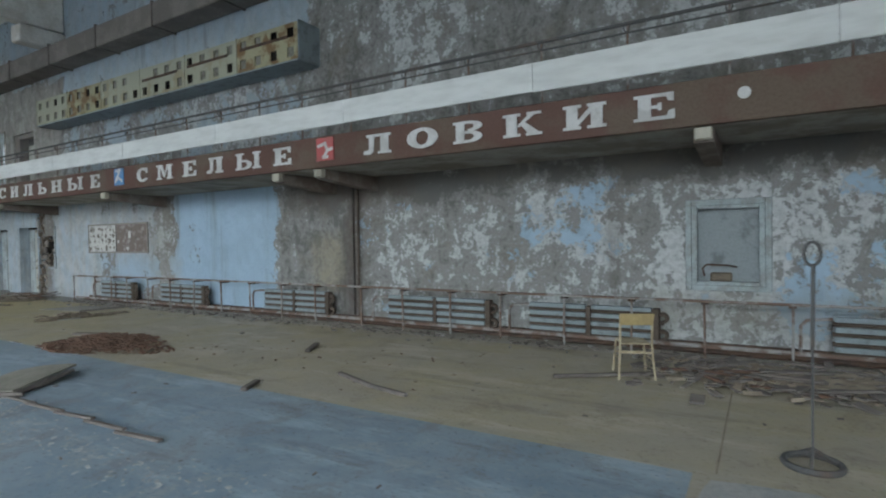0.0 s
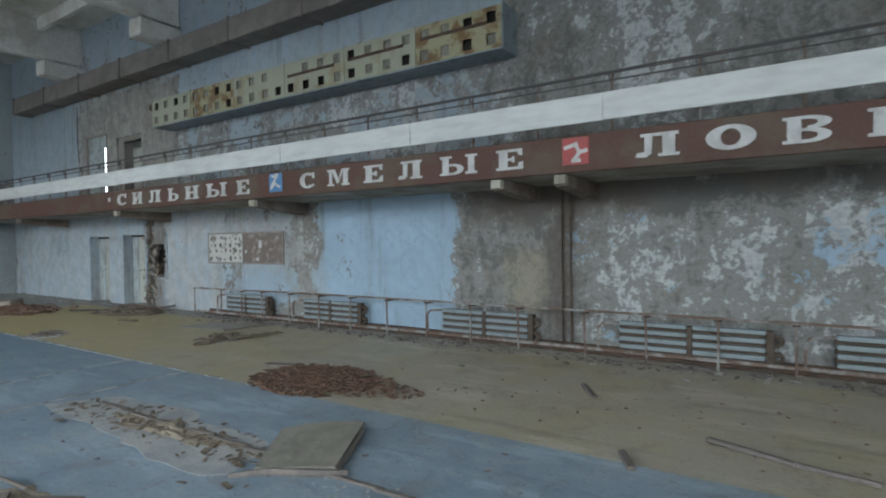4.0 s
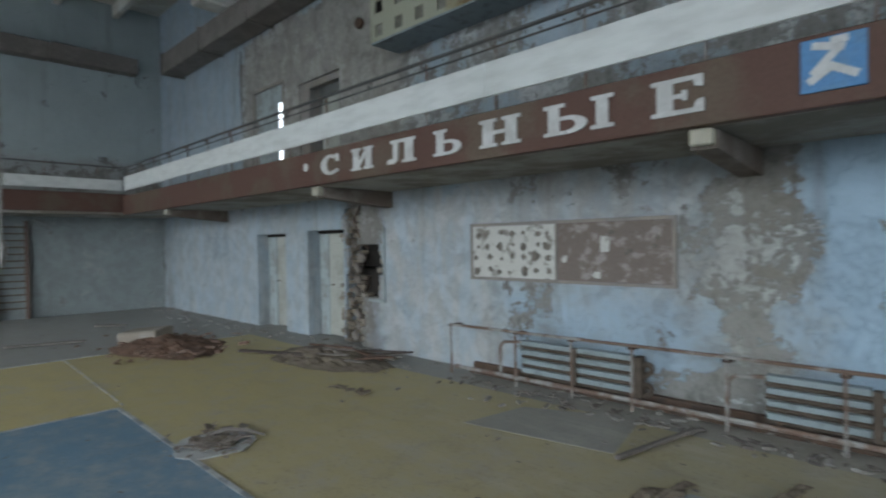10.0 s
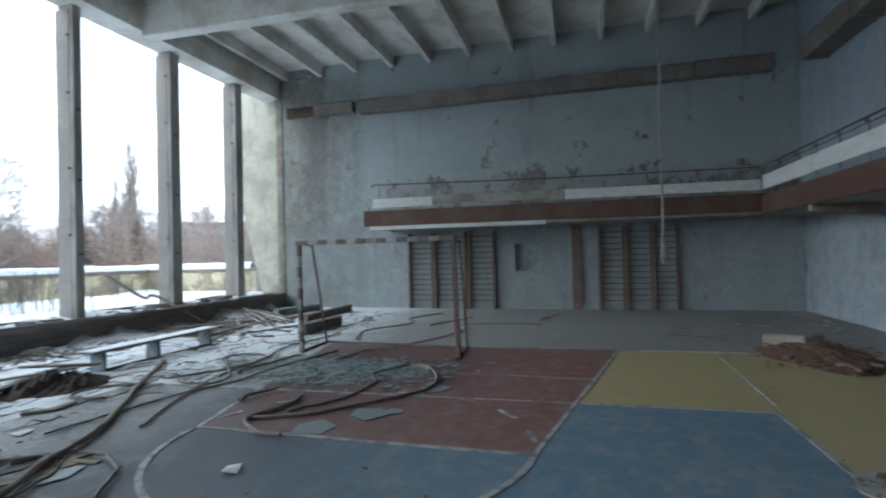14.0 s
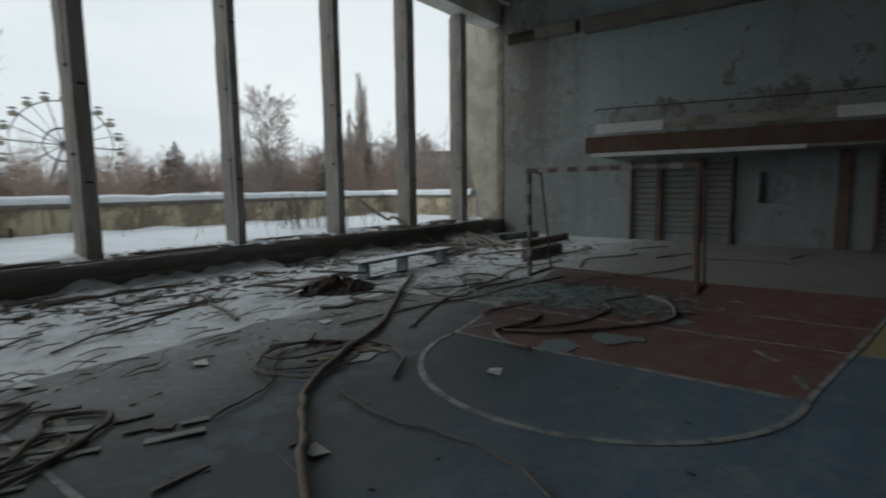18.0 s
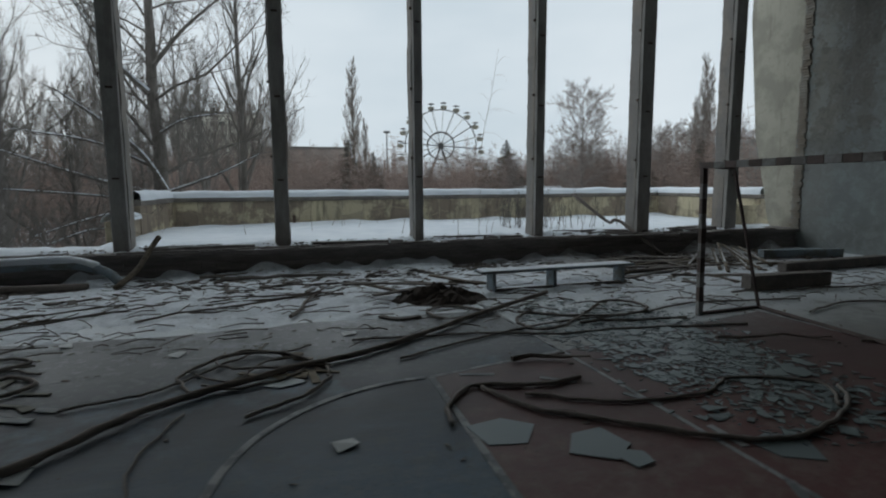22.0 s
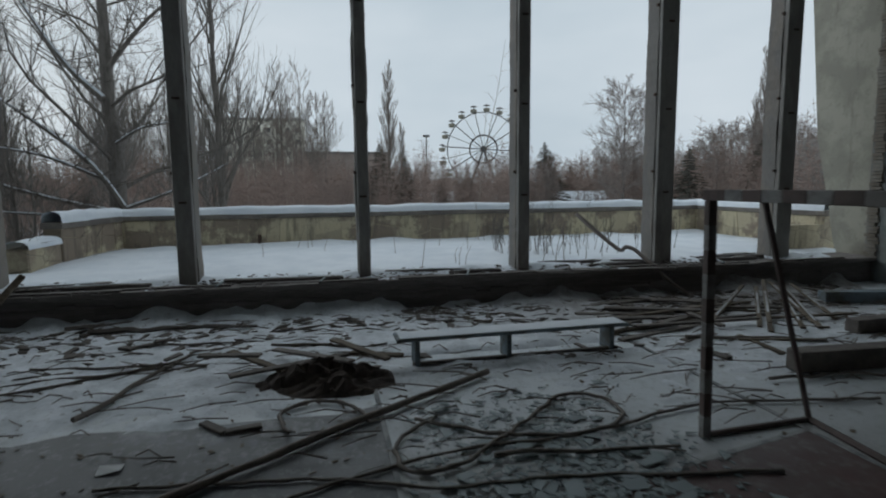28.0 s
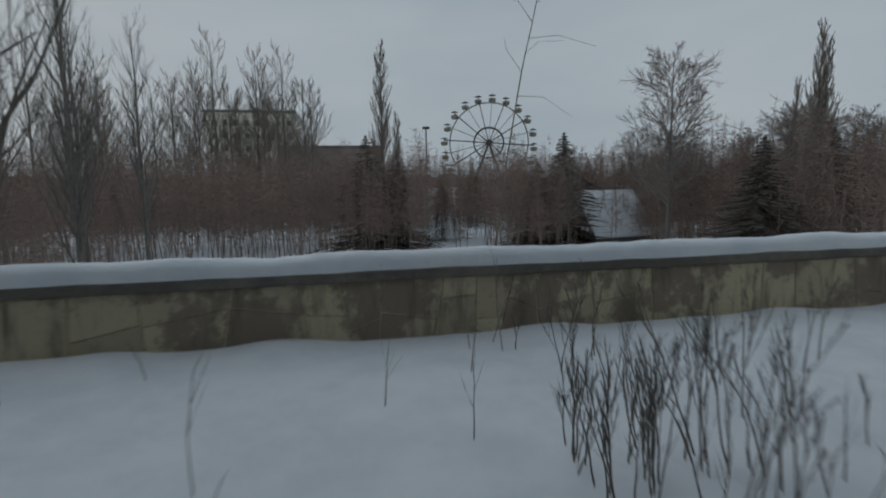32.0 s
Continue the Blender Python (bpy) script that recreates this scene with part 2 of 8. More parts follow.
def painted_wall(name, bias, regions=(), blue=BLUE, tone=0.0, drips=0.45, stains_and_shade=(), faded=()):
    """Blue wall paint that peels down to grey plaster with a pale crust.
    regions: spans, by how much they hold the paint, by how much the plaster is paler."""
    q = Mat(name, 0.75, 0.0, 0.35)
    n0, n1, n2, n3 = q.noise(0.42, 5, 0.6), q.noise(0.9, 9, 0.68), q.noise(3.0, 9, 0.74, dist=0.5), q.noise(13, 7, 0.75)
    f = q.math("ADD", q.math("MULTIPLY", n1, 0.5), q.math("ADD", q.math("MULTIPLY", n2, 0.32), q.math("MULTIPLY", n3, 0.18)))
    f = q.math("ADD", f, bias)
    run = q.noise(2.6, 8, 0.7, q.scaled((1.2, 1.2, 0.4), q.geo), dist=0.3)
    g = q.math("ADD", q.math("MULTIPLY", n0, 0.2), q.math("ADD", q.math("ADD", q.math("MULTIPLY", n2, 0.38), q.math("MULTIPLY", run, 0.22)), q.math("MULTIPLY", n3, 0.2)))
    g = q.math("ADD", g, tone + 0.004)
    for spans, amount, pale in regions:
        r = q.inside(spans, 0.2, 1.5)
        if amount:
            f = q.math("ADD", f, q.math("MULTIPLY", r, amount))
        if pale:
            g = q.math("ADD", g, q.math("MULTIPLY", r, pale))
    paint = q.step(f, 0.495, 0.513)
    crust = q.step(g, 0.497, 0.533)
    drip = q.noise(1.0, 6, 0.65, q.scaled((2.6, 2.6, 0.22), q.geo))
    c = q.mix(q.step(g, 0.42, 0.50), (0.135, 0.134, 0.128), (0.255, 0.256, 0.246))
    c = q.mix(q.math("MULTIPLY", q.step(n1, 0.5, 0.7), 0.5), c, (0.20, 0.175, 0.14))
    c = q.mix(q.math("MULTIPLY", crust, 0.9), c, q.mix(q.step(n3, 0.35, 0.65), (0.37, 0.39, 0.395), (0.56, 0.585, 0.59)))
    rim = q.math("MULTIPLY", q.math("MULTIPLY", crust, q.math("SUBTRACT", 1.0, crust)), 1.6)
    c = q.mix(rim, c, (0.115, 0.115, 0.108))
    coat = q.mix(q.step(n1, 0.3, 0.7), blue, tuple(v * 0.86 for v in blue))
    for spans, pale, amount in faded:
        wash = q.math("MULTIPLY", q.inside(spans, 0.3, 1.6), q.math("ADD", amount * 0.55, q.math("MULTIPLY", q.step(run, 0.38, 0.6), amount * 0.45)))
        coat = q.mix(wash, coat, q.mix(q.step(n2, 0.4, 0.62), pale, tuple(v * 0.74 for v in pale)))
    c = q.mix(paint, c, coat)
    c = q.mix(q.math("MULTIPLY", q.step(drip, 0.53, 0.72), drips), c, GRIME)
    # spans tinted by stain colours, and by a shade tone low on the west wall
    for spans, stain_shade, amount in stains_and_shade:
        c = q.mix(q.math("MULTIPLY", q.math("MULTIPLY", q.inside(spans, 0.2, 1.1), q.math("ADD", 0.45, q.math("MULTIPLY", q.step(n2, 0.4, 0.6), 0.55))), amount), c, stain_shade)
    c = q.mix(q.math("MULTIPLY", q.step(n3, 0.56, 0.78), 0.28), c, GRIME)
    q.color(c)
    q.rough(q.math("SUBTRACT", 0.9, q.math("MULTIPLY", paint, 0.35)))
    q.bump(q.math("ADD", q.math("ADD", q.math("MULTIPLY", paint, 0.6), q.math("MULTIPLY", crust, 0.5)), q.math("MULTIPLY", n3, 0.9)), 0.7, 0.014)
    return q.m


def floor_paint(name, base, bare, wear, dirt=(0.39, 0.36, 0.302), grey=None):
    """Painted boards under dust, with blown snow towards the open side. grey: shade colour laid over that side."""
    q = Mat(name, 0.7, 0.0, 0.5)
    n1, n2, n3 = q.noise(0.8, 8, 0.68), q.noise(4, 7, 0.7), q.noise(30, 4, 0.65)
    board = q.noise(1.0, 3, 0.5, q.scaled((0.35, 9, 1), q.geo))
    c = q.mix(q.math("MULTIPLY", board, 0.35), base, tuple(v * 0.72 for v in base))
    c = q.mix(q.math("MULTIPLY", q.step(q.math("ADD", q.math("MULTIPLY", n1, 0.6), q.math("MULTIPLY", n2, 0.4)), wear, wear + 0.12), 0.75), c, bare)
    dust = (0.40, 0.385, 0.34)
    c = q.mix(q.math("MULTIPLY", q.step(n2, 0.38, 0.72), 0.42), c, dust)
    # the dry eastern side is deep in dirt
    east = q.step(q.axis(0), -20.0, -9.0)
    n5 = q.noise(1.3, 8, 0.7, q.scaled((0.5, 1.6, 1), q.geo))
    c = q.mix(q.math("MULTIPLY", east, q.math("ADD", 0.45, q.math("MULTIPLY", q.step(n1, 0.36, 0.58), 0.4))), c, dirt)
    c = q.mix(q.math("MULTIPLY", east, q.math("MULTIPLY", q.step(n5, 0.5, 0.66), 0.6)), c, tuple(v * 1.4 for v in dirt))
    n6 = q.noise(1.0, 7, 0.7, q.scaled((0.35, 2.6, 1), q.geo))
    c = q.mix(q.math("MULTIPLY", q.step(q.axis(0), -12.0, -7.0), q.math("MULTIPLY", q.step(n6, 0.54, 0.68), 0.55)), c, tuple(v * 0.5 for v in dirt))
    # brown trodden patches and scuffs
    n7 = q.math("ADD", q.math("MULTIPLY", q.noise(1.7, 9, 0.74, dist=0.6), 0.75), q.math("MULTIPLY", n3, 0.25))
    c = q.mix(q.math("MULTIPLY", q.step(n7, 0.51, 0.6), q.math("ADD", 0.1, q.math("MULTIPLY", east, 0.22))), c, (0.20, 0.165, 0.125))
    c = q.mix(q.math("MULTIPLY", q.step(n7, 0.47, 0.40), q.math("MULTIPLY", east, 0.28)), c, (0.44, 0.42, 0.37))
    # rime blown in from the open side
    south = q.step(q.math("ADD", q.math("MULTIPLY", q.axis(1), -1.0), q.math("MULTIPLY", q.math("SUBTRACT", n1, 0.5), 3.0)), 1.5, 4.4)
    c = q.mix(q.math("MULTIPLY", south, q.math("MULTIPLY", q.step(q.math("ADD", n2, q.math("MULTIPLY", south, 0.22)), 0.43, 0.6), 0.85)), c, (0.70, 0.75, 0.78))
    # next mix puts shade into the colour, darkening the boards southwards from y 1.6
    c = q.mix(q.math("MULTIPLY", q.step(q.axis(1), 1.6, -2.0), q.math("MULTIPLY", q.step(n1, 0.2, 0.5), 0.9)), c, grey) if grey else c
    fine = q.math("ADD", q.math("MULTIPLY", n2, 0.5), q.math("MULTIPLY", q.noise(11, 6, 0.75), 0.5))
    c = q.mix(q.math("MULTIPLY", q.step(q.axis(1), -1.4, -4.0), q.math("MULTIPLY", q.step(fine, 0.5, 0.6), 0.5)), c, (0.38, 0.40, 0.39))
    c = q.mix(q.math("MULTIPLY", q.step(n3, 0.58, 0.72), 0.5), c, (0.07, 0.065, 0.055))
    q.color(c)
    q.link(q.math("ADD", 0.2, q.math("MULTIPLY", south, 0.4)), q.b.inputs["Specular IOR Level"])
    q.rough(q.math("ADD", 0.3, q.math("MULTIPLY", n2, 0.5)))
    q.bump(q.math("ADD", q.math("MULTIPLY", n2, 0.7), q.math("ADD", q.math("MULTIPLY", n3, 0.4), q.math("MULTIPLY", board, 0.6))), 0.35, 0.012)
    return q.m


WALL_N = painted_wall("peeling_wall_north", -0.075, (
    (((0, -13.45, -10.05), (2, -0.2, 2.75)), 0.36, 0.0),
    (((0, -15.9, -13.2), (2, 0.35, 1.3)), 0.26, 0.0),
    (((0, -17.2, -13.9), (2, 1.35, 2.75)), 0.1, 0.02),
    (((0, -17.2, -15.4), (2, -0.2, 1.3)), 0.13, 0.02),
    (((0, -10.0, -7.9), (2, 0.0, 2.7)), -0.22, -0.05),
    (((0, -14.2, -13.3), (2, 0.3, 2.3)), -0.215, 0.02),
    (((0, -13.1, -12.5), (2, 0.6, 2.1)), -0.23, 0.0),
    (((0, -15.0, -14.5), (2, 0.55, 1.1)), -0.17, 0.0),
    (((0, -7.0, -6.2), (2, 1.7, 2.4)), 0.05, 0.02),
    (((0, -4.7, -3.4), (2, 1.3, 2.45)), 0.085, 0.05),
    (((0, -1.2, 1.4), (2, 0.3, 1.5)), 0.1, 0.0),
    (((0, -2.8, 6.6), (2, 0.0, 2.3)), 0.0, 0.035),
    # plaster darker and barer in the strip just below the balcony
    (((0, -9.0, 6.6), (2, 2.25, 2.75)), -0.1, -0.1),
    (((0, -19.4, -16.9), (2, -0.2, 2.7)), 0.19, 0.0),
    (((0, -29.5, -20.4), (2, -0.2, 2.7)), 0.2, 0.0),
    (((0, -29.9, -24.3), (2, 3.0, 8.8)), 0.2, 0.0),
    (((0, -24.1, -18.6), (2, 2.9, 6.2)), -0.12, -0.02),
    (((0, -24.1, -19.0), (2, 6.2, 8.8)), 0.12, 0.0),
    (((0, -19.0, -9.0), (2, 5.4, 8.8)), 0.14, 0.0),
    (((0, -18.6, -9.0), (2, 3.0, 4.8)), 0.06, 0.0),
    (((0, -8.8, -7.2), (2, 3.0, 8.8)), -0.25, -0.04),
    (((0, -7.2, 6.6), (2, 3.0, 8.8)), -0.06, 0.0),
), stains_and_shade=(
    (((0, -9.0, -8.25), (2, 0.6, 1.6)), (0.30, 0.265, 0.185), 0.7),
    (((0, -8.2, -7.75), (2, -0.2, 2.75)), (0.10, 0.082, 0.07), 0.9),
    (((0, -2.9, 6.6), (2, 0.25, 0.75)), (0.25, 0.235, 0.185), 0.55),
    (((0, -8.9, 6.6), (2, 7.3, 7.7)), (0.14, 0.135, 0.125), 0.6),
    (((0, -14.4, -13.6), (2, 0.2, 2.4)), (0.24, 0.225, 0.19), 0.45),
    (((0, -14.2, -13.3), (2, 0.3, 1.15)), (0.38, 0.375, 0.35), 0.55),
    (((0, -17.15, -16.9), (2, 0.2, 1.25)), (0.19, 0.19, 0.175), 0.6),
    (((0, -16.32, -16.05), (2, 0.2, 1.25)), (0.19, 0.185, 0.165), 0.7),
    (((0, -20.4, -19.3), (2, -0.2, 2.8)), (0.16, 0.14, 0.12), 0.7),
    (((0, -9.6, -6.6), (2, 2.1, 2.75)), (0.12, 0.10, 0.085), 0.75),
    (((0, -16.5, -14.2), (2, 0.1, 2.7)), (0.30, 0.295, 0.28), 0.35),
    (((0, -26.4, -25.2), (2, 1.55, 2.1)), (0.16, 0.19, 0.21), 0.6),
    (((0, -24.1, -18.7), (2, 3.0, 6.3)), (0.36, 0.34, 0.305), 0.75),
), faded=(
    (((0, -29.9, -20.5), (2, -0.3, 2.75)), (0.41, 0.445, 0.46), 1.0),
    (((0, -19.5, -16.7), (2, -0.3, 2.75)), (0.46, 0.475, 0.475), 1.0),
    (((0, -17.0, -13.5), (2, 1.2, 2.75)), (0.44, 0.45, 0.445), 0.95),
    (((0, -30.0, -8.8), (2, 2.9, 8.9)), (0.40, 0.425, 0.435), 0.7),
    (((0, -7.2, 7.0), (2, 2.9, 8.9)), (0.40, 0.43, 0.44), 0.6),
))
WALL_W = painted_wall("peeling_wall_west", 0.09, (
    (((1, -8.4, -6.6), (2, 2.6, 8.6)), -0.1, -0.02),
    (((1, -8.4, -4.9), (2, 0.2, 2.2)), 0.03, 0.05),
    (((1, -4.5, 8.0), (2, 2.9, 4.4)), -0.07, -0.06),
    (((1, -4.5, 8.0), (2, 0.0, 2.7)), -0.03, 0.05),
# last span: dirt and the shade below balcony height, both put into the colour
), blue=(0.37, 0.43, 0.44), drips=0.28, stains_and_shade=((((1, -8.6, -5.2), (2, 0.0, 8.2)), (0.19, 0.195, 0.18), 0.6), (((1, -8.5, -7.6), (2, 0.0, 8.0)), (0.31, 0.295, 0.25), 0.5), (((1, -7.5, -6.1), (2, 3.2, 6.6)), (0.17, 0.15, 0.13), 0.5), (((1, -7.4, -6.2), (2, 0.0, 0.75)), (0.16, 0.145, 0.125), 0.5), (((1, -4.5, 8.0), (2, 3.0, 4.2)), (0.26, 0.245, 0.225), 0.6), (((1, -8.6, 8.2), (2, -0.4, 3.0)), (0.21, 0.225, 0.225), 0.6)))
WALL_E = painted_wall("peeling_wall_east", 0.0)
CEIL = worn("ceiling_limewash", (0.76, 0.75, 0.71), (0.58, 0.55, 0.49), 0.9, 0.9, 0, 0.3, 12)
CONC = worn("grey_concrete", (0.30, 0.30, 0.285), (0.20, 0.195, 0.18), 1.6, 0.9, 0, 0.5, 28)
COPING = worn("dark_coping", (0.155, 0.138, 0.125), (0.23, 0.205, 0.175), 1.2, 0.9, 0, 0.6, 20)
q = Mat("pale_concrete", 0.9, 0.0, 0.3)
n1, n2, n3 = q.noise(0.9, 7, 0.68), q.noise(6, 7, 0.72), q.noise(1.0, 6, 0.65, q.scaled((2.4, 2.4, 0.35), q.geo))
c = q.mix(q.step(n1, 0.42, 0.6), (0.45, 0.43, 0.355), (0.34, 0.325, 0.27))
c = q.mix(q.math("MULTIPLY", q.step(n3, 0.5, 0.68), 0.6), c, (0.20, 0.18, 0.145))
q.color(q.mix(q.math("MULTIPLY", q.step(n2, 0.54, 0.7), 0.45), c, (0.19, 0.175, 0.15)))
q.bump(q.math("ADD", n1, q.math("MULTIPLY", n2, 0.6)), 0.5, 0.012)
CONC_PALE = q.m
COLUMN = worn("column_paint", (0.43, 0.415, 0.392), (0.31, 0.292, 0.27), 2.2, 0.8, 0, 0.5, 26, stretch=(1, 1, 0.3))
COLUMN_DARK = worn("column_bare_steel", (0.26, 0.245, 0.23), (0.31, 0.275, 0.24), 3.0, 0.8, 0.0, 0.5, 30, stretch=(1, 1, 0.3))
FASCIA = worn("brown_fascia_paint", (0.112, 0.060, 0.047), (0.125, 0.092, 0.068), 1.1, 0.65, 0, 0.3, 30, edge=(0.46, 0.6))
WHITE = worn("white_panel_paint", (0.66, 0.68, 0.67), (0.58, 0.60, 0.585), 0.8, 0.6, 0, 0.05, 3.5, edge=(0.45, 0.75), stretch=(0.6, 1, 2.5))
LETTER = worn("letter_paint", (0.60, 0.605, 0.60), (0.47, 0.47, 0.46), 5, 0.7, 0, 0.2, 60)
RED_SIGN = worn("red_sign_paint", (0.44, 0.10, 0.10), (0.36, 0.11, 0.10), 5, 0.6, 0, 0.15, 50)
BLUE_SIGN = worn("blue_sign_paint", (0.10, 0.25, 0.48), (0.12, 0.24, 0.40), 5, 0.6, 0, 0.15, 50)
SOFFIT = worn("soffit_limewash", (0.36, 0.35, 0.32), (0.22, 0.2, 0.17), 1.4, 0.9, 0, 0.35, 22)
BEAM_STAIN = worn("rust_stained_concrete", (0.17, 0.135, 0.112), (0.24, 0.215, 0.19), 2.4, 0.9, 0, 0.4, 30)
RUST = worn("rusty_steel", (0.13, 0.085, 0.062), (0.085, 0.066, 0.057), 6, 0.85, 0.2, 0.5, 60)
RAIL = worn("dull_grey_rail_paint", (0.105, 0.108, 0.108), (0.15, 0.115, 0.095), 3, 0.75, 0.1, 0.3, 50, edge=(0.5, 0.68))
PIPE = worn("rusty_painted_pipe", (0.36, 0.355, 0.34), (0.19, 0.125, 0.095), 3.5, 0.75, 0.1, 0.4, 70, edge=(0.4, 0.55))
RAD = worn("radiator_paint", (0.27, 0.325, 0.345), (0.17, 0.19, 0.195), 5, 0.6, 0, 0.3, 50, edge=(0.5, 0.7))
RAD_DARK = worn("radiator_rusty_end", (0.095, 0.075, 0.06), (0.13, 0.105, 0.085), 8, 0.85, 0.1, 0.5, 60)
DUCT = worn("duct_brown_paint", (0.19, 0.17, 0.155), (0.25, 0.23, 0.21), 1.6, 0.75, 0, 0.25, 24)
SCORE = worn("scoreboard_cream_paint", (0.40, 0.405, 0.315), (0.34, 0.30, 0.19), 1.8, 0.7, 0, 0.3, 40, edge=(0.5, 0.66))
SCORE_RUST = worn("scoreboard_rusty_paint", (0.38, 0.36, 0.235), (0.20, 0.12, 0.06), 2.4, 0.75, 0, 0.35, 40, edge=(0.46, 0.6))
SCORE_PLATE = worn("scoreboard_grey_plate", (0.25, 0.25, 0.215), (0.16, 0.155, 0.13), 7, 0.8)
BAR_WOOD = worn("brown_bar_wood", (0.20, 0.142, 0.118), (0.15, 0.115, 0.10), 2.5, 0.8, 0, 0.3, 40)
# near black that stands in for the shade in gaps and hollows
SHADE_BLACK = worn("shade_black", (0.02, 0.018, 0.016), (0.035, 0.03, 0.026), 4, 0.95, 0, 0.3)
DOOR = worn("pale_door_paint", (0.43, 0.44, 0.40), (0.33, 0.33, 0.29), 2.2, 0.7, 0, 0.25, 40)
FRAME = worn("old_window_wood", (0.38, 0.44, 0.455), (0.28, 0.30, 0.29), 5, 0.8, 0, 0.4, 50, local=True)
BRICK_OLD = worn("sooty_brown_brick", (0.15, 0.125, 0.10), (0.26, 0.225, 0.175), 3.0, 0.92, 0, 0.7, 40)
BRICK_RED = worn("dusty_red_brick", (0.19, 0.115, 0.085), (0.27, 0.20, 0.165), 4, 0.9, 0, 0.6, 40)
BRICK_DIM = worn("mortar_smeared_brick", (0.27, 0.235, 0.195), (0.36, 0.34, 0.30), 2.5, 0.9, 0, 0.6, 40)
WOOD = worn("grey_wood", (0.20, 0.165, 0.125), (0.11, 0.09, 0.07), 3, 0.85, 0, 0.5, 50, local=True, stretch=(1, 6, 6))
WOOD_DARK = worn("rotten_wood", (0.165, 0.148, 0.135), (0.23, 0.205, 0.185), 4, 0.9, 0, 0.6, 50, local=True)
CHAIR_WOOD = worn("yellow_plywood", (0.42, 0.325, 0.155), (0.31, 0.235, 0.12), 4, 0.5, 0, 0.15, 40, local=True)
CHAIR_LEG = worn("cream_steel_tube", (0.50, 0.44, 0.30), (0.35, 0.28, 0.18), 10, 0.55, 0, 0.2, 80, local=True)
BENCH = worn("bench_paint", (0.25, 0.31, 0.35), (0.17, 0.17, 0.155), 3, 0.75, 0, 0.35, 40, local=True)
GOAL_W = worn("goal_pale_paint", (0.33, 0.33, 0.32), (0.22, 0.205, 0.195), 5, 0.7, 0, 0.3, 50)
GOAL_R = worn("goal_red_paint", (0.22, 0.125, 0.11), (0.17, 0.12, 0.108), 5, 0.7, 0, 0.3, 50)
GOAL_D = worn("goal_dark_paint", (0.165, 0.125, 0.115), (0.13, 0.108, 0.098), 5, 0.7, 0, 0.3, 50)
CABLE = worn("dark_rubber_hose", (0.20, 0.178, 0.16), (0.26, 0.23, 0.205), 5, 0.8, 0, 0.3, 60)
HOSE = worn("brown_canvas_hose", (0.25, 0.215, 0.19), (0.20, 0.175, 0.155), 6, 0.85, 0, 0.4, 60)
STONE = worn("grey_rubble", (0.33, 0.32, 0.30), (0.20, 0.185, 0.165), 6, 0.92, 0, 0.5, 50)
BARK_RUST = worn("rotten_parquet", (0.178, 0.106, 0.074), (0.10, 0.068, 0.052), 8, 0.9, 0, 0.6, 70)
SOIL = worn("tan_floor_dirt", (0.33, 0.285, 0.22), (0.24, 0.2, 0.155), 4, 0.95, 0, 0.5, 50)
LINE = worn("white_line_paint", (0.40, 0.41, 0.41), (0.20, 0.215, 0.22), 3.5, 0.75, 0, 0.25, 40, edge=(0.46, 0.58))
SILL = worn("rotten_sill_wood", (0.20, 0.18, 0.168), (0.27, 0.245, 0.232), 5, 0.9, 0, 0.7, 30, stretch=(0.3, 1.5, 2))
BOARD_PRINT = worn("faded_poster", (0.56, 0.56, 0.53), (0.22, 0.20, 0.175), 5, 0.7, 0, 0.15, 40, edge=(0.54, 0.62))
BLOT = worn("poster_blot", (0.14, 0.125, 0.11), (0.22, 0.195, 0.17), 12, 0.8)
BOARD_RUST = worn("rusty_poster", (0.19, 0.155, 0.138), (0.33, 0.305, 0.285), 6, 0.75, 0, 0.25, 40, edge=(0.5, 0.62))
FLOOR_Y = floor_paint("floor_yellow", (0.44, 0.37, 0.182), (0.38, 0.335, 0.25), 0.52)
PLY = worn("grey_plywood", (0.25, 0.24, 0.205), (0.20, 0.19, 0.16), 3, 0.85, 0, 0.4, 40)
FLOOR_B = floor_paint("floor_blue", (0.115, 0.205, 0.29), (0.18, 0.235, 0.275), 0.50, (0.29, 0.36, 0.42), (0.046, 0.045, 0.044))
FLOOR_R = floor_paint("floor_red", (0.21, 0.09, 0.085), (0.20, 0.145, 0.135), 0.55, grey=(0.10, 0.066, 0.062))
FLOOR_G = floor_paint("floor_grey", (0.275, 0.28, 0.27), (0.22, 0.215, 0.2), 0.50)

q = Mat("snow", 0.6, 0.0, 0.3)
q.color(q.mix(q.step(q.noise(1.4, 5), 0.35, 0.7), (0.80, 0.84, 0.88), (0.70, 0.75, 0.80)))
q.bump(q.math("ADD", q.noise(5, 6), q.math("MULTIPLY", q.noise(90, 3), 0.15)), 0.5, 0.05)
SNOW = q.m
q = Mat("dirty_snow", 0.75, 0.0, 0.3)
n1, n2 = q.noise(2.2, 8, 0.7), q.noise(16, 5, 0.7)
c = q.mix(q.step(n1, 0.38, 0.62), (0.82, 0.86, 0.90), (0.60, 0.64, 0.67))
c = q.mix(q.math("MULTIPLY", q.step(n2, 0.54, 0.7), 0.5), c, (0.16, 0.15, 0.135))
trod = q.math("MULTIPLY", q.step(q.axis(0), -20.5, -23.5), q.step(q.axis(1), -5.6, -7.2))
q.color(q.mix(q.math("MULTIPLY", trod, q.math("ADD", 0.5, q.math("MULTIPLY", q.step(q.noise(3.4, 8, 0.72), 0.4, 0.58), 0.4))), c, (0.235, 0.212, 0.195)))
q.bump(q.math("ADD", n1, q.math("MULTIPLY", n2, 0.5)), 0.6, 0.03)
SNOW_DIRTY = q.m
q = Mat("broken_glass", 0.42, 0.0, 0.35)
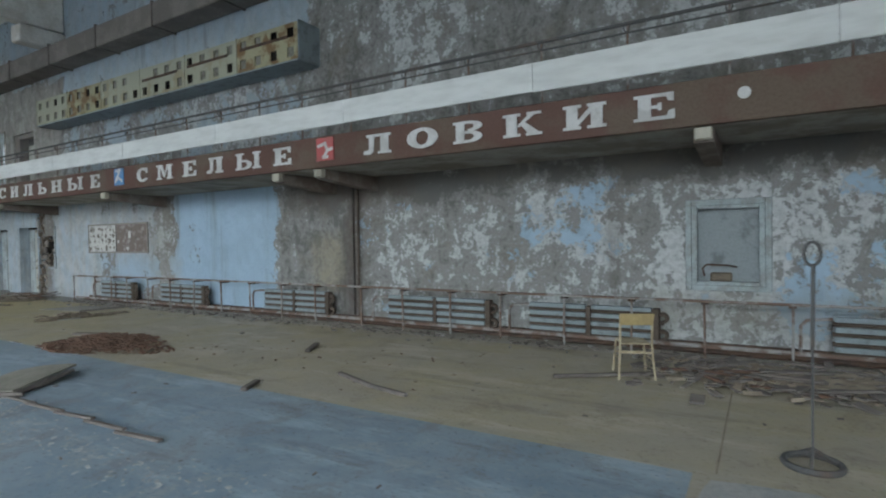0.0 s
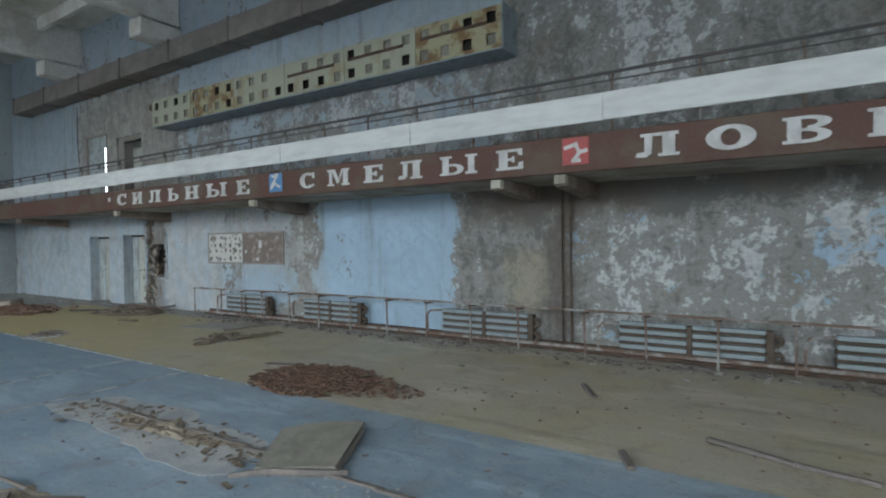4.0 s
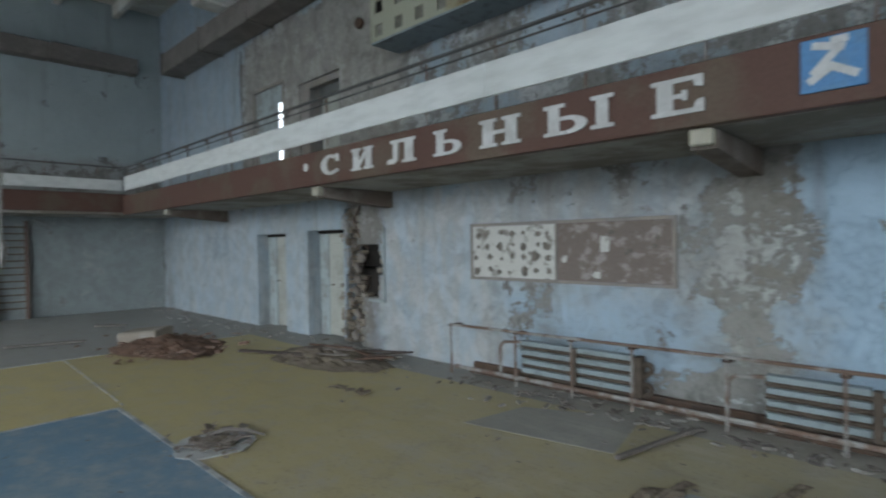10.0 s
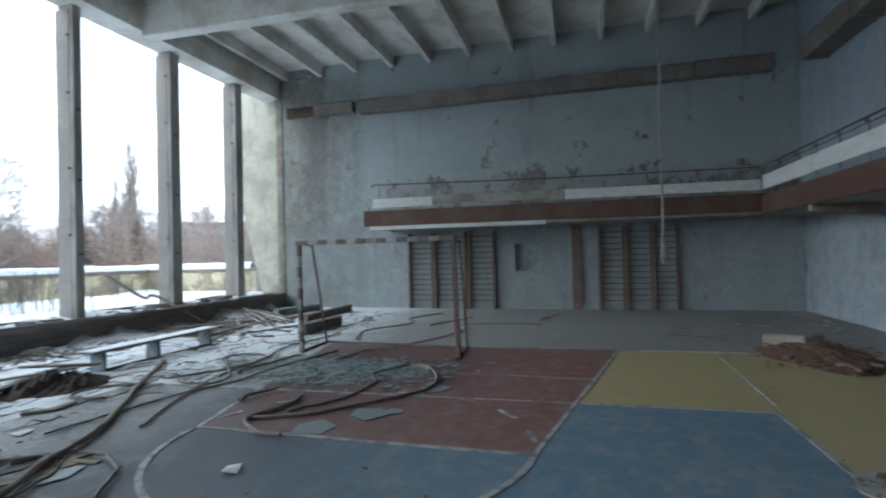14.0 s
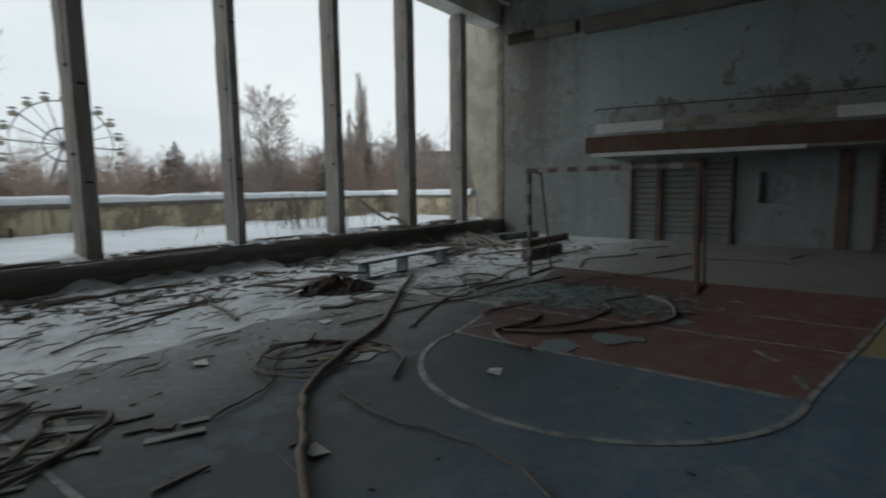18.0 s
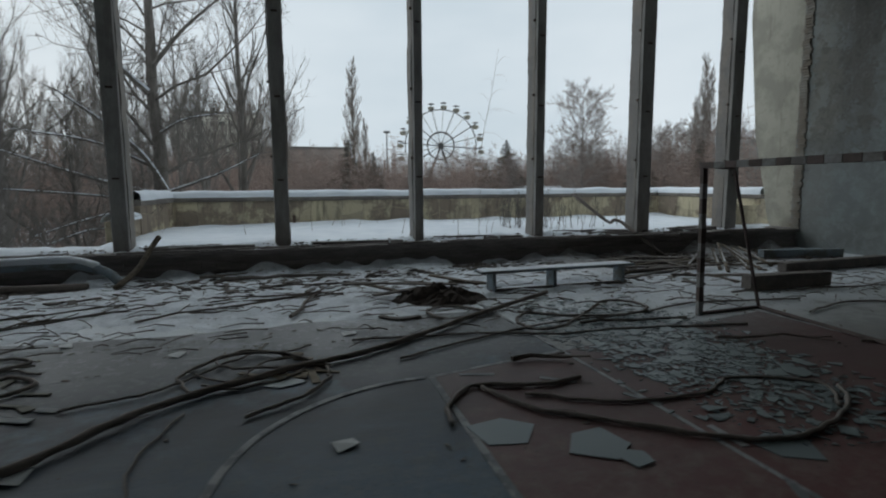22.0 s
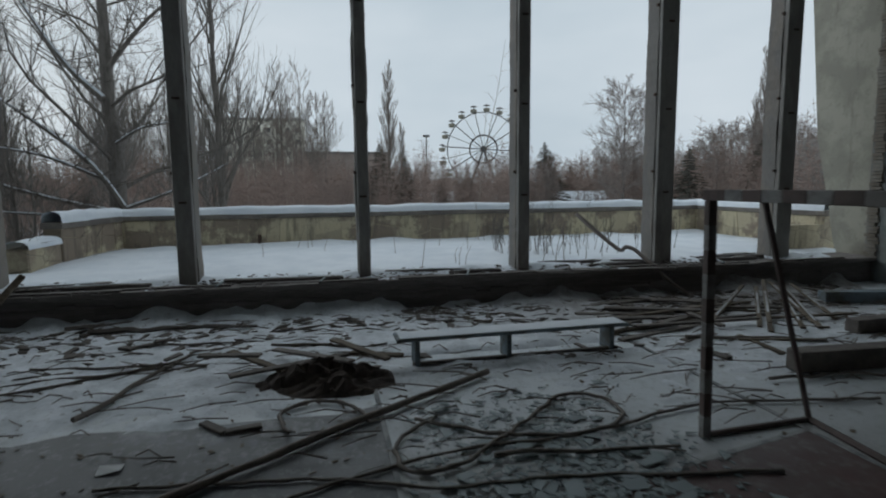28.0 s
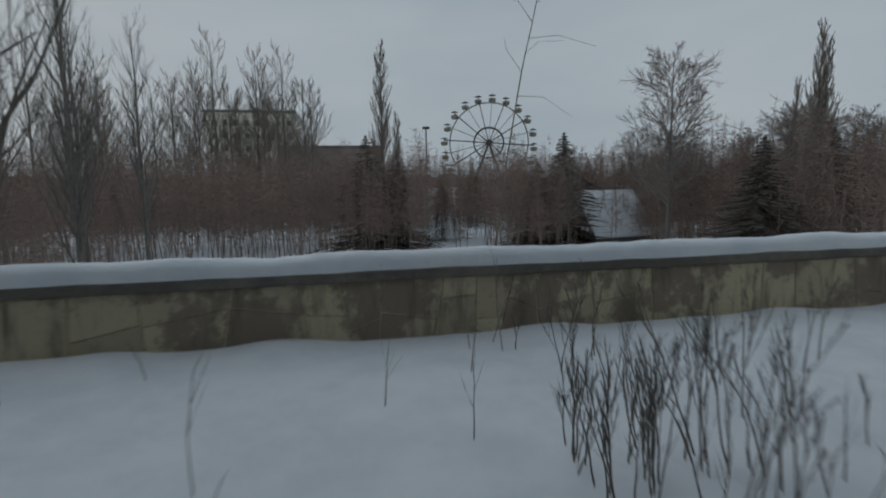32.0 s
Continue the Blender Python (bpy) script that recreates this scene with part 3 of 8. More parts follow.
gl = q.n.new("ShaderNodeNewGeometry").outputs["Random Per Island"]
q.color(q.mix(gl, (0.10, 0.135, 0.14), (0.27, 0.33, 0.335)))
q.b.inputs["Transmission Weight"].default_value = 0.15
GLASS = q.m
q = Mat("crazy_stone_cladding", 0.85, 0.0, 0.3)
warp = q.scaled((1.0, 1.0, 1.5), q.geo)
edge, cell = q.voronoi(1.6, "DISTANCE_TO_EDGE", warp), q.voronoi(1.6, "F1", warp, "Color")
n1, n2, n4 = q.noise(0.9, 7, 0.7), q.noise(12, 6, 0.7), q.noise(1.0, 6, 0.65, q.scaled((3.0, 3.0, 0.6), q.geo))
c = q.mix(q.math("MULTIPLY", q.axis(0, cell), 0.85), (0.52, 0.45, 0.31), (0.39, 0.335, 0.245))
c = q.mix(q.math("MULTIPLY", q.step(n1, 0.46, 0.58), 0.7), c, (0.25, 0.195, 0.155))
c = q.mix(q.math("MULTIPLY", q.step(n4, 0.52, 0.68), 0.6), c, (0.16, 0.135, 0.11))
c = q.mix(q.math("MULTIPLY", q.step(n2, 0.55, 0.75), 0.4), c, (0.13, 0.11, 0.09))
c = q.mix(q.math("MULTIPLY", q.math("SUBTRACT", 1.0, q.step(edge, 0.004, 0.03)), 0.55), c, (0.17, 0.15, 0.12))
q.color(c)
q.bump(q.math("ADD", q.step(edge, 0.0, 0.05), q.math("MULTIPLY", n2, 0.5)), 0.5, 0.012)
CLAD = q.m

q = Mat("yellowish_stone_slab", 0.85, 0.0, 0.3)
n1, n2, n4 = q.noise(1.6, 7, 0.7), q.noise(14, 6, 0.7), q.noise(1.0, 6, 0.65, q.scaled((3.0, 3.0, 0.6), q.geo))
c = q.mix(q.info, (0.60, 0.53, 0.36), (0.43, 0.365, 0.265))
c = q.mix(q.math("MULTIPLY", q.step(q.noise(0.8, 7, 0.7), 0.47, 0.54), 0.8), c, (0.24, 0.185, 0.15))
c = q.mix(q.math("MULTIPLY", q.step(n1, 0.48, 0.64), 0.5), c, (0.27, 0.22, 0.17))
c = q.mix(q.math("MULTIPLY", q.step(n4, 0.5, 0.66), 0.65), c, (0.15, 0.125, 0.10))
q.color(q.mix(q.math("MULTIPLY", q.step(n2, 0.54, 0.74), 0.4), c, (0.14, 0.12, 0.095)))
q.bump(q.math("ADD", n1, q.math("MULTIPLY", n2, 0.6)), 0.5, 0.012)
SLAB = q.m
SAND = worn("exposed_bedding_sand", (0.43, 0.44, 0.435), (0.32, 0.345, 0.36), 2.5, 0.9, 0, 0.5, 35)


# ---- the hall: walls, floor, ceiling ----
XW, XE, YN, YS = -29.5, 6.5, 8.0, -8.45
W_SLANT = 0.0424


def west(y):
    """x of the end wall's face, which stands a little askew."""
    return XW - W_SLANT * (YN - y)



def wall_sheet(cuts_u, cuts_z, holes, t, to_world):
    """A wall with openings: u along it, depth 0 at the room side to t behind."""
    us = sorted({*cuts_u, *(h[0] for h in holes), *(h[1] for h in holes)})
    zs = sorted({*cuts_z, *(h[2] for h in holes), *(h[3] for h in holes)})

    def solid(i, j):
        if i < 0 or j < 0 or i >= len(us) - 1 or j >= len(zs) - 1:
            return False
        u, z = (us[i] + us[i + 1]) / 2, (zs[j] + zs[j + 1]) / 2
        return not any(a < u < b and c < z < d for a, b, c, d in holes)
    m = M()
    for i in range(len(us) - 1):
        for j in range(len(zs) - 1):
            if not solid(i, j):
                continue
            a, b, c, d = us[i], us[i + 1], zs[j], zs[j + 1]
            quads = [((a, 0, c), (b, 0, c), (b, 0, d), (a, 0, d)), ((b, t, c), (a, t, c), (a, t, d), (b, t, d))]
            if not solid(i - 1, j):
                quads.append(((a, t, c), (a, 0, c), (a, 0, d), (a, t, d)))
            if not solid(i + 1, j):
                quads.append(((b, 0, c), (b, t, c), (b, t, d), (b, 0, d)))
            if not solid(i, j - 1):
                quads.append(((a, t, c), (b, t, c), (b, 0, c), (a, 0, c)))
            if not solid(i, j + 1):
                quads.append(((a, 0, d), (b, 0, d), (b, t, d), (a, t, d)))
            for qd in quads:
                m.add([to_world(*p) for p in qd], [(0, 1, 2, 3)])
    return m


N_HOLES = [(-23.68, -22.45, -0.1, 2.02), (-21.62, -20.42, -0.1, 2.05), (-2.26, -1.54, 0.88, 1.84),
           (-21.85, -20.45, 2.75, 4.95), (-23.7, -22.4, 3.02, 5.16), (-8.0, -7.94, -0.1, 2.62)]
rj = random.Random(31)
for k in range(19):
    z = 0.13 * k - 0.05
    a, b = -20.36 + rj.uniform(-0.07, 0.05), -19.86 + rj.uniform(-0.08, 0.08)
    if 0.85 < z < 1.75:
        a, b = -20.3 + rj.uniform(-0.08, 0.06), -19.38 + rj.uniform(-0.07, 0.07)
    elif z > 1.75:
        a, b = -20.34 + rj.uniform(-0.06, 0.06), -20.0 + rj.uniform(-0.07, 0.1)
    N_HOLES.append((a, b, z, z + 0.13))
tagged(part("wall_north", wall_sheet((XW - 0.02, XE), (-0.2, 9.2), N_HOLES, 0.42, lambda u, d, z: (u, YN + d, z)), WALL_N),
       "tall plastered wall with peeling pale blue paint and grey staining", "wall", kind="structure")
tagged(part("wall_west", wall_sheet((-8.45, YN + 0.42), (-0.2, 9.2), [(0.0, 0.84, 1.2, 2.07)], 0.42, lambda u, d, z: (west(u) - d, u, z)), WALL_W),
       "tall end wall in faded blue paint with a square opening", "wall", kind="structure")
tagged(part("wall_east", wall_sheet((-9.4, YN + 0.42), (-0.2, 9.2), [], 0.4, lambda u, d, z: (XE + d, u, z)), WALL_E),
       "plain plastered end wall in faded blue paint", "wall", kind="structure")
# rooms behind the north wall
m = M()
m.box(-30, 10.6, -0.3, 7, 10.8, 2.62)
m.box(-30, 8.42, 2.45, 7, 10.8, 2.62)
m.box(-30, 8.42, -0.3, 7, 10.8, -0.15)
m.box(-22.4, 9.4, 2.62, 7, 9.5, 9.2)
m.box(-22.4, 8.42, 2.62, -22.3, 9.4, 9.2)
tagged(part("wall_corridor", m, CONC), "bare dim corridor walls behind the hall", "wall", kind="structure")
m = M().box(-31.5, -1.5, 0.4, -31.3, 2.5, 3.0).box(-30.22, -0.02, 0.9, -30.12, 1.2, 2.4).box(-31.3, -0.4, 0.9, -30.2, -0.25, 2.5).box(-31.3, 1.1, 0.9, -30.2, 1.25, 2.5).box(-31.3, -0.4, 2.4, -30.2, 1.25, 2.6).box(-31.3, -0.4, 0.8, -30.2, 1.25, 1.0)
tagged(part("wall_store", m, FRAME), "pale greenish store walls behind the opening", "wall", kind="structure")
tagged(part("joint_backing", M().box(-8.2, YN + 0.06, 0, -7.8, YN + 0.3, 2.62), RAD_DARK), "dark backing of the expansion joint", "joint", kind="structure")

floor = tagged(part("floor", M().box(-31.0, -9.4, -0.3, XE, YN + 0.4, 0.0), FLOOR_G), "worn sports hall floor under dust, rime and litter", "floor", kind="structure")


def ragged(pts, n, amp, seed):
    """A ragged outline through corner points."""
    out = []
    for i, a in enumerate(pts):
        b = pts[(i + 1) % len(pts)]
        for k in range(n):
            t = k / n
            x, y = a[0] + (b[0] - a[0]) * t, a[1] + (b[1] - a[1]) * t
            out.append((x + amp * nz(x, y, seed, 2.3), y + amp * nz(x, y, seed + 7, 2.3)))
    return out


def zone(name, pts, mat_, label, z=0.004):
    return part(name, M().poly(pts, -0.01, z), mat_, floor, label)


zone("yellow_zone", [(-22.68, -1.8), (XE - 0.1, -1.8), (XE - 0.1, 7.3), (-22.68, 7.3)], FLOOR_Y, "yellow painted boards", 0.003)
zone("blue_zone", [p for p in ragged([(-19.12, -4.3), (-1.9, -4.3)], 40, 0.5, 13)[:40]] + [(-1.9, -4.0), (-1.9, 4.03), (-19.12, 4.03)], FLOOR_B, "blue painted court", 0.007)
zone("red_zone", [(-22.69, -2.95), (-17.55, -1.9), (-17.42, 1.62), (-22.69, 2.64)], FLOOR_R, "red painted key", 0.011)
zone("grey_patch", [(-15.95, 6.2), (-14.5, 6.45), (-14.7, 7.45), (-15.8, 7.0)], FLOOR_G, "loose grey sheet", 0.0062)


zone("torn_patch", ragged([(-11.9, 2.3), (-10.2, 2.2), (-8.7, 2.15), (-8.6, 2.75), (-10.0, 3.0), (-11.6, 2.95)], 6, 0.22, 3), SAND, "pale bedding where the covering tore off", 0.0098)
zone("torn_patch", ragged([(-1.85, 3.5), (1.5, 3.2), (1.8, 3.75), (-0.4, 4.0), (-1.8, 4.02)], 6, 0.15, 9), SAND, "pale bedding where the covering tore off", 0.0095)


def stripe(a, b, w=0.045, z=0.0128, broken=0.0):
    a, b = Vector((*a, 0)), Vector((*b, 0))
    d = (b - a).normalized()
    s = Vector((-d.y, d.x, 0)) * w / 2
    m, k, n = M(), 0.0, (b - a).length
    while k < n - 1e-6:
        e = min(k + (0.35 if broken else n), n)
        p, r = a + d * k, a + d * e
        m.poly([(p - s)[:2], (r - s)[:2], (r + s)[:2], (p + s)[:2]], 0.0, z)
        k = e + broken
    return part("court_line", m, LINE, floor)


stripe((-19.12, 1.95), (-19.12, 4.03))
stripe((-19.12, -4.95), (-19.12, 1.95))
stripe((-19.12, 4.03), (-13.4, 4.03))
stripe((-13.2, 4.03), (-9.5, 4.03), 0.03, 0.015, 0.5)
stripe((-22.6, 4.2), (-19.2, 4.1), 0.016, 0.0128, 0.12)
stripe((-17.42, 1.62), (-17.55, -1.9), 0.06)
stripe((-17.42, 1.62), (-22.69, 2.64), 0.05)
stripe((-17.55, -1.9), (-22.69, -2.95), 0.05)
stripe((-20.35, 2.18), (-20.6, -2.4), 0.04)
stripe((-13.46, -4.95), (-13.46, 4.03), 0.05)
stripe((-11.98, -4.95), (-11.98, 4.03), 0.05)
stripe((-22.69, -7.0), (-22.69, 7.2), 0.05)
C0 = (-17.48, -0.14)
for a0, a1, name in ((-90, 90, "free_throw_arc"), ):
    m = M()
    for i in range(36):
        a, b = radians(a0 + (a1 - a0) * i / 36), radians(a0 + (a1 - a0) * (i + 1) / 36)
        m.poly([(C0[0] + r * math.cos(t), C0[1] + r * math.sin(t)) for r, t in ((1.73, a), (1.79, a), (1.79, b), (1.73, b))], 0.0, 0.016)
    part(name, m, LINE, floor)
for i in range(7):
    a, b = radians(98 + i * 25), radians(109 + i * 25)
    part("dash", M().poly([(C0[0] + r * math.cos(t), C0[1] + r * math.sin(t)) for r, t in ((1.73, a), (1.79, a), (1.79, b), (1.73, b))], 0.0, 0.016), LINE, floor)
# seam in the boards to the east
part("floor_seam", M().box(-1.778, 4.1, 0.0, -1.766, 7.3, 0.005), SOIL, floor, "thin dark seam in the boards")

# ceiling: ribbed slabs between deep beams
m = M().box(-31.0, -9.4, 8.6, XE + 0.4, YN + 0.42, 9.2)
y = -8.2
while y < 8.0:
    m.box(-30.4, y - 0.07, 8.24, XE, y + 0.07, 8.62)
    y += 1.37
m.box(-30.6, -9.3, 7.6, XE, -8.55, 8.86)
for x in (-24.05, -18.6, -12.6, -6.6, -0.6, 5.4):
    m.cbox(x - 0.19, -8.6, 7.46, x + 0.19, YN, 8.86, 0.03)
    m.cbox(x - 0.26, 6.9, 6.95, x + 0.26, YN, 7.4, 0.03)
tagged(part("ceiling", m, CEIL), "ribbed concrete ceiling slabs with deep beams", "ceiling", kind="structure")

# ---- open south side ----
m = M()
m.cbox(-30.4, -9.25, -0.1, XE, -8.55, 0.46, 0.03)
m.cbox(-30.4, -9.4, 0.44, XE, -8.42, 0.53, 0.02)
m.cbox(-30.2, -8.62, 0.0, XE, -8.5, 0.2, 0.02)
y0 = -8.46
for k in range(130):
    x = XW + 0.1 + 0.27 * k
    m.cbox(x, y0 - 0.1, 0.53 - 0.03 - 0.05 * abs(nz(k, 3, 0, 0.7)), x + 0.29, y0 + 0.05 + 0.07 * nz(k, 9, 0, 0.9), 0.535 + 0.025 * nz(k, 5, 0, 0.8), 0.008)
    m.cbox(x, -8.6, 0.12, x + 0.28, -8.51 + 0.05 * nz(k, 1, 0, 0.9), 0.3 + 0.1 * nz(k, 7, 0, 0.6), 0.01)
tagged(part("window_sill", m, SILL), "long rotten dark window sill with flaking boards", "sill", kind="structure")
for x in (-16.9, -18.55, -21.1, -23.9, -26.4):
    thing("frame_remnant", "short pale strip of an old frame lying across the sill", "strip", M().cbox(-0.02, -0.42, 0, 0.02, 0.02, 0.03, 0.006), FRAME, "frame remnants", at=pose(x, -8.44, 0.56, 0, 0, -14 + 9 * math.sin(x)))
rs = random.Random(5)
x = XW + 0.1
while x < XE - 1.0:
    w = rs.uniform(0.6, 2.6)
    slat = M().cbox(-w / 2, -0.05, 0, w / 2, 0.05, rs.uniform(0.02, 0.045), 0.006)
    thing("sill_slat", "splintered dark slat lying loose on the sill", "slat", slat, SILL if rs.random() < 0.6 else WOOD_DARK, "sill slats", at=pose(min(x + w / 2, XE - 1.4), -8.5 + rs.uniform(-0.16, 0.02), 0.528, 0, 0, rs.uniform(-2.5, 2.5)))
    x += w * rs.uniform(0.8, 1.3)
for i in range(13):
    x = (-28.22, -25.34, -22.34, -19.33, -16.37, -13.37)[i] if i < 6 else -28.43 + 3.03 * i
    if x > XE - 0.3:
        break
    col = thing("window_column", "tall grey steel-clad window column with chipped edges", "column", group="window columns", kind="structure", at=pose(x, -9.1, 0.5))
    cw = {0: 0.185, 1: 0.19, 2: 0.115, 3: 0.1, 4: 0.14, 5: 0.145}.get(i, 0.15)
    shaft = part("shaft", M().cbox(-cw, -0.22, 0, cw, 0.22, 7.12, 0.015), COLUMN, col)
    m = M()
    for sd in (-1, 1):
        ph = rs.uniform(0, 40)
        rim = [(0.1 * j, cw + 0.008 + 0.022 * max(0.0, 0.4 + 1.3 * nz(j * 0.1, ph, sd, 1.3) + 0.7 * nz(j * 0.1, ph, sd, 6.0))) for j in range(71)]
        back = 0.12 + 0.05 * nz(ph, 1)
        vs = [(sd * x_, y_, z_) for z_, w_ in rim for x_, y_ in ((cw - 0.012, -0.25), (w_, -0.25), (w_, back), (cw - 0.012, back + 0.03 * nz(z_, ph, 0, 4)))]
        fs = [(4 * j + k, 4 * j + (k + 1) % 4, 4 * j + 4 + (k + 1) % 4, 4 * j + 4 + k) for j in range(70) for k in range(4)]
        m.add(vs, fs + [(0, 1, 2, 3), (280, 281, 282, 283)])
    part("cladding", m, COLUMN_DARK, shaft, "dark flaking steel edge")
    for z in (1.45, 3.1, 4.75):
        part("bracket", M().cbox(-0.06, 0.22, z + 0.1 * nz(x, z), 0.06, 0.25, z + 0.035 + 0.1 * nz(x, z), 0.004), RUST, shaft, "small dark iron bracket")
    for z in (1.9, 3.4, 5.1, 6.4):
        part("bolt", M().tube([(cw, 0.1, z), (cw + 0.05, 0.1, z)], 0.03, 6), RUST, shaft, "rusty frame bolt")

# corner pier with its broken brick edge
fin = [(2.68 + (y - 2.68) * 1.062, 2.16 + (z - 2.16) * 1.062) for y, z in ((-8.0, 0.5), (-8.0, 8.6), (-9.82, 8.6), (-9.8, 6.4), (-9.45, 3.2), (-9.05, 1.6), (-8.9, 0.9), (-8.75, 0.5))]
m = M().add([(xx, y, z) for xx in (-30.9, -30.34) for y, z in fin], [tuple(range(8)), tuple(range(8, 16))[::-1]] + [(i, i + 8, (i + 1) % 8 + 8, (i + 1) % 8) for i in range(8)])
tagged(part("end_pier", m, CONC_PALE), "pale concrete pier at the open corner", "pier", kind="structure")
pier = tagged(part("brick_edge", M().box(-30.6, -8.72, 0, -30.21, -8.45, 8.3), CONC), "broken brick edge of the end wall", "wall edge", kind="structure")
BRICKS = []
for i in range(98):
    z = 0.5 + 0.078 * i
    BRICKS.append((-30.22 + rs.uniform(-0.015, 0.02), -8.56 + rs.uniform(-0.05, 0.045), z, rs.uniform(-4, 4)))

# ---- balcony along north and west walls ----
balc = tagged(part("balcony_slab", M().cbox(-29.5, 6.62, 2.62, XE, 8.0, 2.72, 0.01).cbox(-30.1, -4.3, 2.62, -28.06, 6.62, 2.72, 0.01), SOFFIT),
              "concrete balcony slab with a limewashed underside", "balcony", kind="structure")
part("fascia", M().cbox(-28.0, 6.53, 2.625, XE, 6.63, 3.1, 0.008), FASCIA, balc, "brown painted fascia")
part("fascia", M().cbox(-28.1, -4.4, 2.69, -28.0, 6.63, 3.16, 0.008), FASCIA, balc, "brown painted fascia")
part("fascia", M().cbox(-30.0, -4.4, 2.69, -28.1, -4.3, 3.16, 0.008), FASCIA, balc, "brown painted fascia end")
part("floor_strip", M().cbox(-29.5, 6.63, 2.72, XE, 8.0, 3.02, 0.01).cbox(-30.05, -4.3, 2.72, -28.1, 6.63, 3.02, 0.01), CONC, balc)
rail = tagged(part("balcony_railing", M().tube([(-28.04, 6.58, 3.84), (XE, 6.58, 3.84)], 0.022, 8).tube([(-28.04, 6.58, 3.74), (XE, 6.58, 3.74)], 0.011, 6), RAIL),
              "thin rusty balcony rail with white panels", "railing", kind="structure")
part("rail_tube", M().tube([(-28.05, 6.5, 3.84), (-28.05, 0.7, 3.86), (-28.05, -4.1, 3.95), (-28.3, -4.25, 3.93)], 0.02, 6), RAIL, rail)
x = -27.9
while x < XE:
    w = min(3.0, XE - x)
    part("panel", M().cbox(x, 6.545, 3.25 + rs.uniform(-0.006, 0.006), x + w - 0.006, 6.575, 3.6, 0.006), WHITE, rail, "white painted rail panel")
    x += 3.0
y = 6.54
for w, drop in ((2.4, 0), (2.5, 0), (2.1, 0.03), (1.75, 0.05), (1.9, 0)):
    part("panel", M().cbox(-28.06, y - w + 0.01, 3.25 + drop, -28.03, y, 3.52 + drop * 0.5, 0.006), WHITE if drop == 0 else SOFFIT, rail, "dirty white rail panel")
    y -= w
x = -27.8
while x < XE:
    rp = part("rail_post", M().tube([(x, 6.6, 3.0), (x, 6.6, 3.84)], 0.014, 6), PIPE, rail)
    part("rail_ring", M().tube([(x + 0.032 * math.cos(a * math.pi / 4), 6.56, 3.79 + 0.045 * math.sin(a * math.pi / 4)) for a in range(9)], 0.008, 5), RAIL, rp)
    x += 1.0
for k in range(10):
    part("rail_post", M().tube([(-28.08, 6.0 - k * 1.1, 3.0), (-28.08, 6.0 - k * 1.1, 3.86)], 0.014, 6), PIPE, rail)
# cantilever beams under the slab, with pale ends
for x in (-25.2, -19.15, -13.85, -8.45, -7.5, -2.05, 3.9):
    br = thing("cantilever_beam", "tapered concrete beam end under the balcony", "beam", group="cantilever beams", kind="structure", at=pose(x, 0, 0))
    part("beam", M().add([(-0.1, 6.7, 2.615), (0.1, 6.7, 2.615), (0.1, 8, 2.615), (-0.1, 8, 2.615), (-0.1, 6.7, 2.47), (0.1, 6.7, 2.47), (0.1, 8, 2.36), (-0.1, 8, 2.36)],
                         [(0, 3, 2, 1), (4, 5, 6, 7), (0, 1, 5, 4), (1, 2, 6, 5), (2, 3, 7, 6), (3, 0, 4, 7)]), BEAM_STAIN, br)
    part("end_block", M().cbox(-0.085, 6.6, 2.49, 0.085, 6.7, 2.62, 0.014), CONC_PALE, br, "pale chipped beam end")
part("light_strip", M().cbox(-28.12, -4.2, 2.57, -28.0, 1.1, 2.685, 0.01), WHITE, balc, "pale strip under the fascia")


